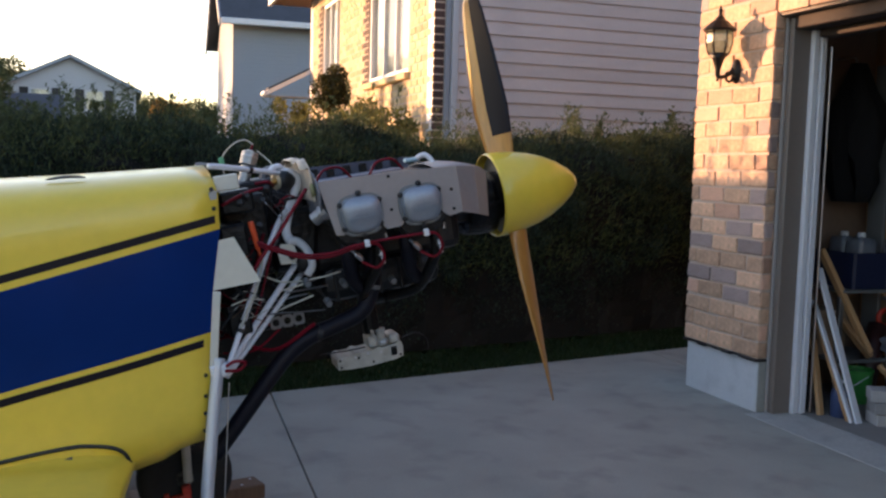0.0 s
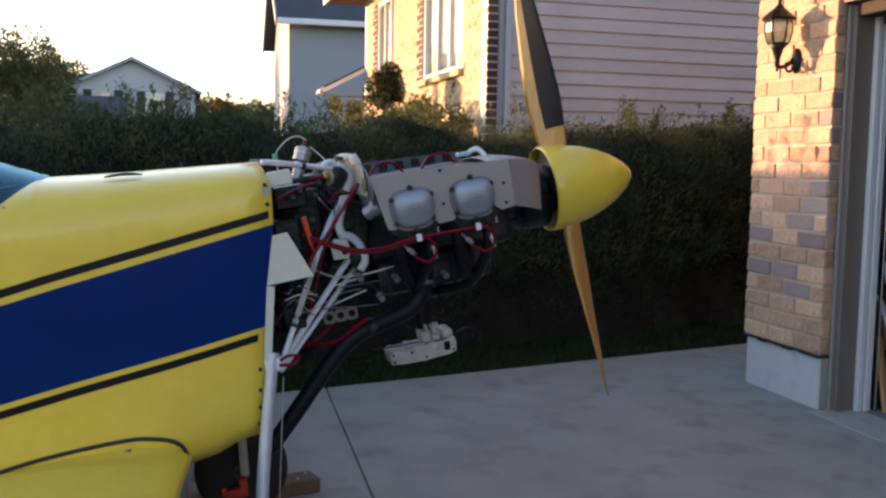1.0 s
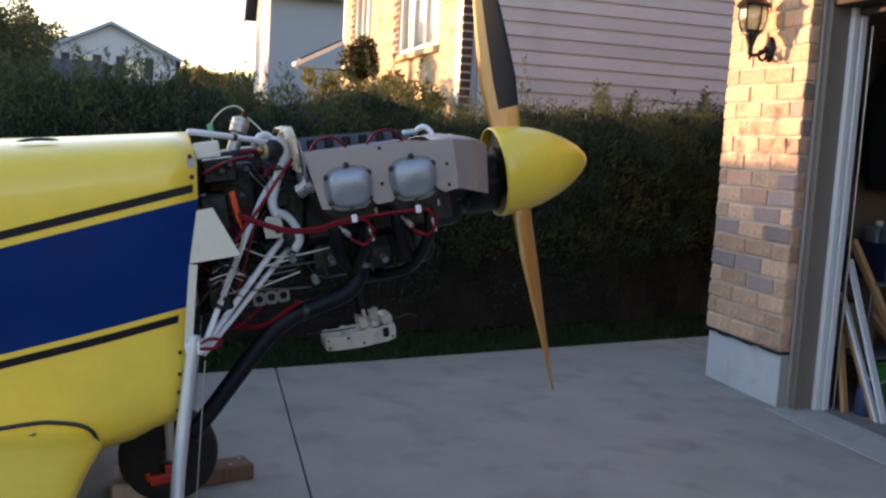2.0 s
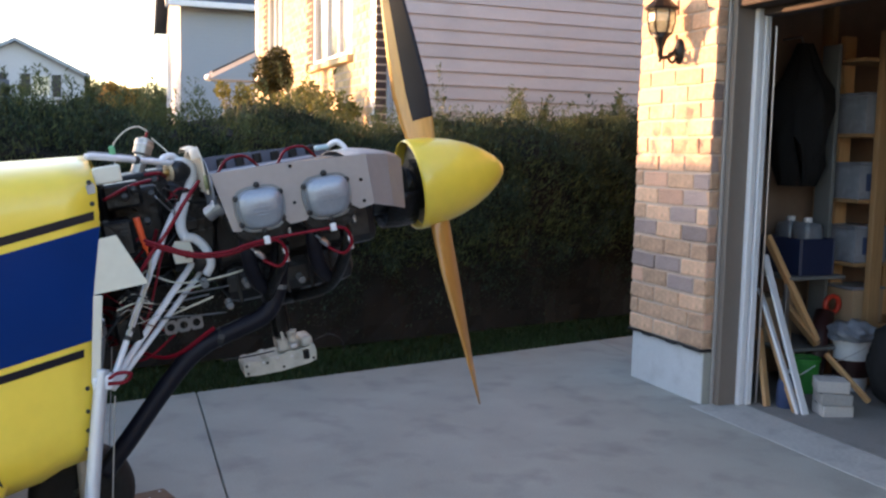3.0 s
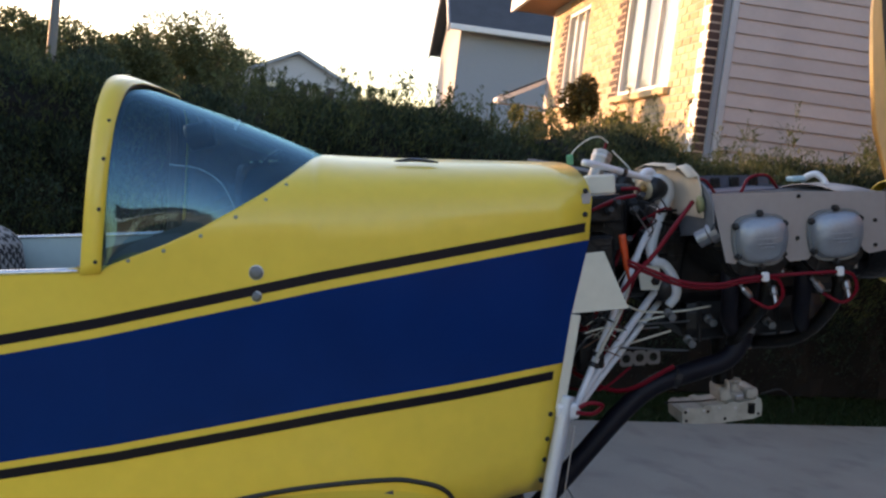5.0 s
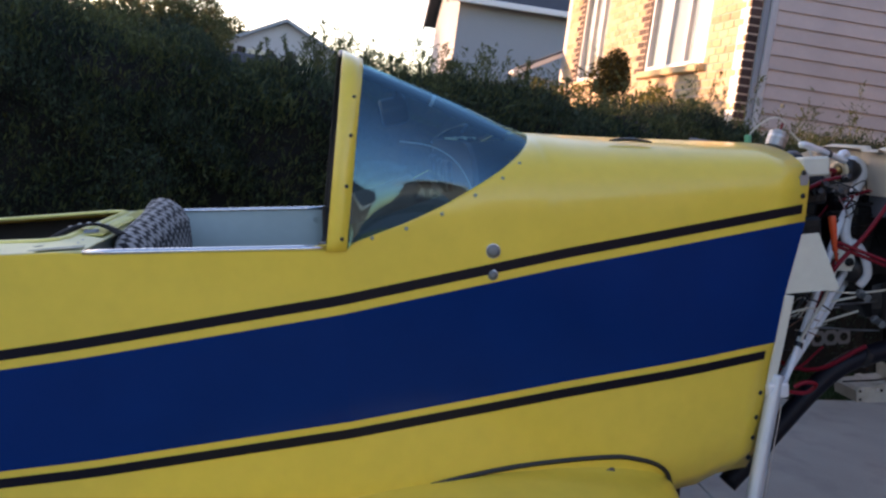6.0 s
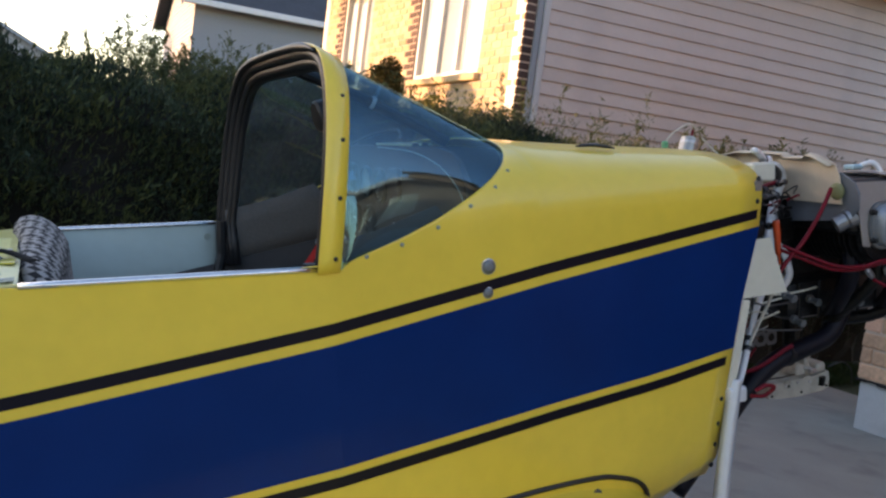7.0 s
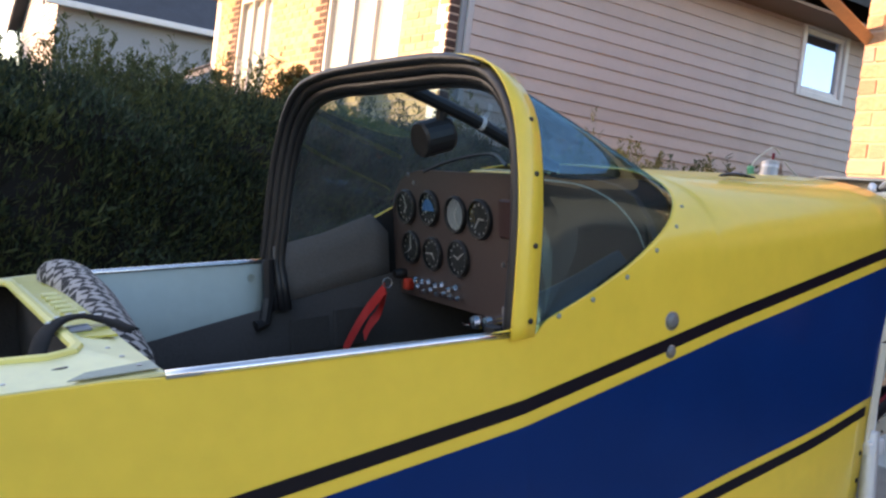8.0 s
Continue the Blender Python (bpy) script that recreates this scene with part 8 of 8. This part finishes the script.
    part("hook", tube([(-0.18, 0, 2.02), (-0.03, 0, 2.02), (-0.0, 0, 1.96)], 0.006, 6), STEEL, coat)
    # wooden shelf unit
    sh = thing("wooden_shelf", GARAGE @ pose(0.30, 1.20, 0), "homemade wooden shelf unit holding plastic bins", "shelf")
    for y in (0.0, 0.42, 0.84, 1.26):
        part("upright", block((0.30, y, 0), (0.34, y + 0.09, 2.05), 0.004), TIMBER, sh)
        part("upright", block((0.0, y, 0), (0.04, y + 0.09, 2.05), 0.004), TIMBER, sh)
    for z in (0.36, 0.72, 1.09, 1.47, 1.9):
        part("shelf_board", block((0.041, -0.09, z - 0.02), (0.299, 1.35, z), 0.003), TIMBER, sh)
    for k, (y, z, w, h, mat, lab) in enumerate(((0.11, 1.09, 0.24, 0.20, CLEAR_BIN, "clear plastic bin with a blue label"), (0.13, 1.47, 0.22, 0.22, CLEAR_BIN, "clear plastic jar of fittings"), (0.11, 0.72, 0.26, 0.20, CLEAR_BIN, "clear plastic bin of small parts"), (0.54, 1.09, 0.26, 0.2, CLEAR_BIN, "clear plastic bin"), (0.55, 1.47, 0.2, 0.18, GREEN_PLASTIC, "green plastic tub"), (0.55, 0.72, 0.24, 0.16, BLUE_PLASTIC, "blue plastic tub"), (0.12, 0.36, 0.25, 0.2, CARDBOARD, "cardboard carton"))):
        b = thing("storage_bin", GARAGE @ pose(0.365, 1.01 + y, z), lab + " on the wooden shelf", "bin", group="bins on the wooden shelf")
        o = plate([(0.0, 0.01), (0.22, 0.01), (0.22, w - 0.01), (0.0, w - 0.01)], h, bevel=0.008)
        part("tub", o, mat, b)
        part("lid", block((-0.006, 0.0, h), (0.228, w, h + 0.016), 0.005), CLEAR_BIN, b)
        if k in (0, 2):
            part("label_patch", block((0.2205, w * 0.25, h * 0.25), (0.2225, w * 0.65, h * 0.75)), BLUE_PLASTIC, b)
    # red tool, plastic sheet, rubbish bag
    tool = thing("hedge_trimmer", GARAGE @ pose(0.535, 0.925, 0.03), "dark power tool with a red handle loop standing on end", "tool")
    part("body", tube([(0.05, -0.05, 0.0), (0.02, 0.0, 0.2), (-0.02, 0.08, 0.40)], [0.05, 0.065, 0.055], 10), DARK_RED, tool, smooth=True)
    part("handle_loop", tube([(-0.02 + 0.0 * math.cos(a), 0.13 + 0.05 * math.cos(a), 0.44 + 0.05 * math.sin(a)) for a in np.linspace(0, 2 * math.pi, 15)[:-1]], 0.016, 8, closed=True), RED_PLASTIC, tool, "red handle loop", smooth=True)
    lump("plastic_sheet", (0.67, 1.08, 0.322), (0.12, 0.14, 0.075), CLEAR_BIN, "crumpled clear plastic sheet on the pail", 3, 0.35, flat=-0.03)
    lump("rubbish_bag", (1.12, 1.02, 0.24), (0.20, 0.20, 0.26), DARK_CLOTH, "full black rubbish bag on the floor", 8, 0.14)
    # a light fixture board under the ceiling
    fx = thing("ceiling_batten", GARAGE @ pose(0.9, 0.9, 2.44), "raw timber batten hung across the garage", "batten")
    part("batten", block((0, 0, 0), (1.2, 0.06, 0.05), 0.006), TIMBER, fx)
    for x in (0.1, 1.1):
        part("hanger", tube([(x, 0.03, 0.05), (x, 0.03, 0.55)], 0.005, 6), STEEL, fx)


NAVY_PLASTIC = material("navy_plastic", (0.012, 0.022, 0.06), 0.4, vary=0.1, bump=0.02)
GREY_PLANK = material("grey_plank_paint", (0.14, 0.145, 0.145), 0.6, vary=0.08, grain=20, patch=3, bump=0.05)


def brick_paver():
    bm = block((-0.080, -0.07, 0), (0.080, 0.07, 0.062), 0.006, segments=2)
    me = bpy.data.meshes.new("paver")
    bmesh.ops.recalc_face_normals(bm, faces=bm.faces)
    bm.to_mesh(me)
    bm.free()
    me.materials.append(PAVER)
    return me


def bottle(u, v, z, r, h, mat, label):
    b = thing("bottle", GARAGE @ pose(u, v, z), label, "bottle")
    part("body", lathe([(0, 0.003), (r * 0.9, 0.003), (r, r * 0.2), (r, h * 0.62), (r * 0.85, h * 0.75), (r * 0.4, h * 0.88), (r * 0.28, h * 0.9), (r * 0.28, h)], 22), mat, b, smooth=True)
    part("cap", lathe([(r * 0.32, h * 0.95), (r * 0.32, h * 1.03), (0, h * 1.04)], 14), WHITE_PLASTIC, b)


def jug(u, v, z, r, h, mat, label):
    """A squarish moulded jug with a flat shoulder, a carrying grip and a screw cap."""
    b = thing("water_jug", GARAGE @ pose(u, v, z), label, "jug")
    square = [max(abs(math.cos(a)), abs(math.sin(a))) ** -0.7 for a in np.linspace(0, 2 * math.pi, 25)[:-1]]
    rows = [[(r * k * q * math.cos(a), r * k * q * math.sin(a), f * h) for a, q in zip(np.linspace(0, 2 * math.pi, 25)[:-1], square)] for k, f in ((0.1, 0.004), (0.92, 0.004), (1.0, 0.06), (1.0, 0.45), (0.97, 0.5), (1.0, 0.55), (1.0, 0.84), (0.86, 0.93), (0.30, 0.955), (0.28, 0.99))]
    part("body", grid_mesh(rows, closed=True), mat, b, smooth=True)
    part("grip", tube(smooth_path([(-r * 0.7, 0, h * 0.9), (-r * 0.45, 0, h * 1.0), (0, 0, h * 1.02), (r * 0.2, 0, h * 0.97)], 4), r * 0.13, 8), mat, b, "moulded carrying grip", smooth=True)
    part("cap", lathe([(r * 0.34, h * 0.96), (r * 0.34, h * 1.04), (r * 0.3, h * 1.05), (0, h * 1.05)], 16), WHITE_PLASTIC, b, "white screw cap")


def lump(name, centre, size, mat, label, seed, rough, flat=None):
    r = np.random.default_rng(seed)
    bm = bmesh.new()
    bmesh.ops.create_icosphere(bm, subdivisions=4, radius=1)
    ph = r.uniform(0, 6, 6)
    for v in bm.verts:
        c = v.co.copy()
        k = 1 + rough * (math.sin(c.x * 4 + ph[0]) * math.sin(c.y * 5 + ph[1]) * 0.5 + 0.4 * math.sin(c.z * 9 + c.x * 7 + ph[2]) * math.sin(c.y * 8 + ph[3]) + 0.3 * math.sin(c.x * 17 + c.z * 13 + ph[4]))
        v.co = Vector((c.x * size[0] * k, c.y * size[1] * k, max(c.z * size[2] * k, -centre[2] if flat is None else flat)))
    ob = part(name, bm, mat, None, smooth=True)
    ob.matrix_basis = GARAGE @ Matrix.Translation(centre)
    return tagged(ob, label, name.split("_")[-1])


pole = thing("utility_pole", Matrix.Translation((-0.225 + heading(131.72).x * 22, 0.79 + heading(131.72).y * 22, 0)), "tall pale grey utility pole among the trees", "utility pole")
part("shaft", lathe([(0.10, 0), (0.095, 3), (0.085, 8.5), (0, 8.52)], 14), GREY_PLANK, pole, smooth=True)
part("crossarm", block((-0.9, -0.05, 7.8), (0.9, 0.05, 7.92), 0.01), BARK, pole)
build_chocks()
build_lantern()
build_garage_things()
# the bricks of the garage front
lay_bricks(garage_front, Matrix(), 0.712, 0.298, 2.98, 5)
RETURN = Matrix.Translation((0.712, 0, 0)) @ Matrix.Rotation(radians(90), 4, "Z")
lay_bricks(garage_front, RETURN, 0.060, 0.298, 2.15, 9)
HEAD = Matrix.Translation((0.716, 0.0, 0))
lay_bricks(garage_front, HEAD, 1.9, 2.16, 2.98, 12)
# unseen house added behind the hedge's far end to keep the sun off
sided_house("house", pose(-20.3, 3.56, 0, 0, 0, 66), 10.0, 7.0, 3.0, 5.0, "unseen brown sided house added behind the far hedge to block sun", BROWN_SIDING, BROWN_SIDING, [(2.0, 3.4, 0.9, 2.2), (6.5, 7.9, 0.9, 2.2)])
# unseen plain houses across the street and beside the garage close the place
for (x, y, rz, w) in ((-6.0, -22.0, 206, 11.0), (14.0, -19.0, 200, 10.0)):
    sided_house("house", pose(x, y, 0, 0, 0, rz), w, 8.0, 2.9, 4.6, "plain sided house across the street", BROWN_SIDING, BROWN_SIDING, [(1.5, 2.9, 0.9, 2.2), (4.5, 5.9, 0.9, 2.2)])
sided_house("house", GARAGE @ pose(6.7, 0.4, 0), 9.0, 8.0, 3.3, 4.9, "plain brown sided house beside the garage", BROWN_SIDING, BROWN_SIDING, [(1.2, 2.6, 1.0, 2.3), (5.2, 6.6, 1.0, 2.3)])
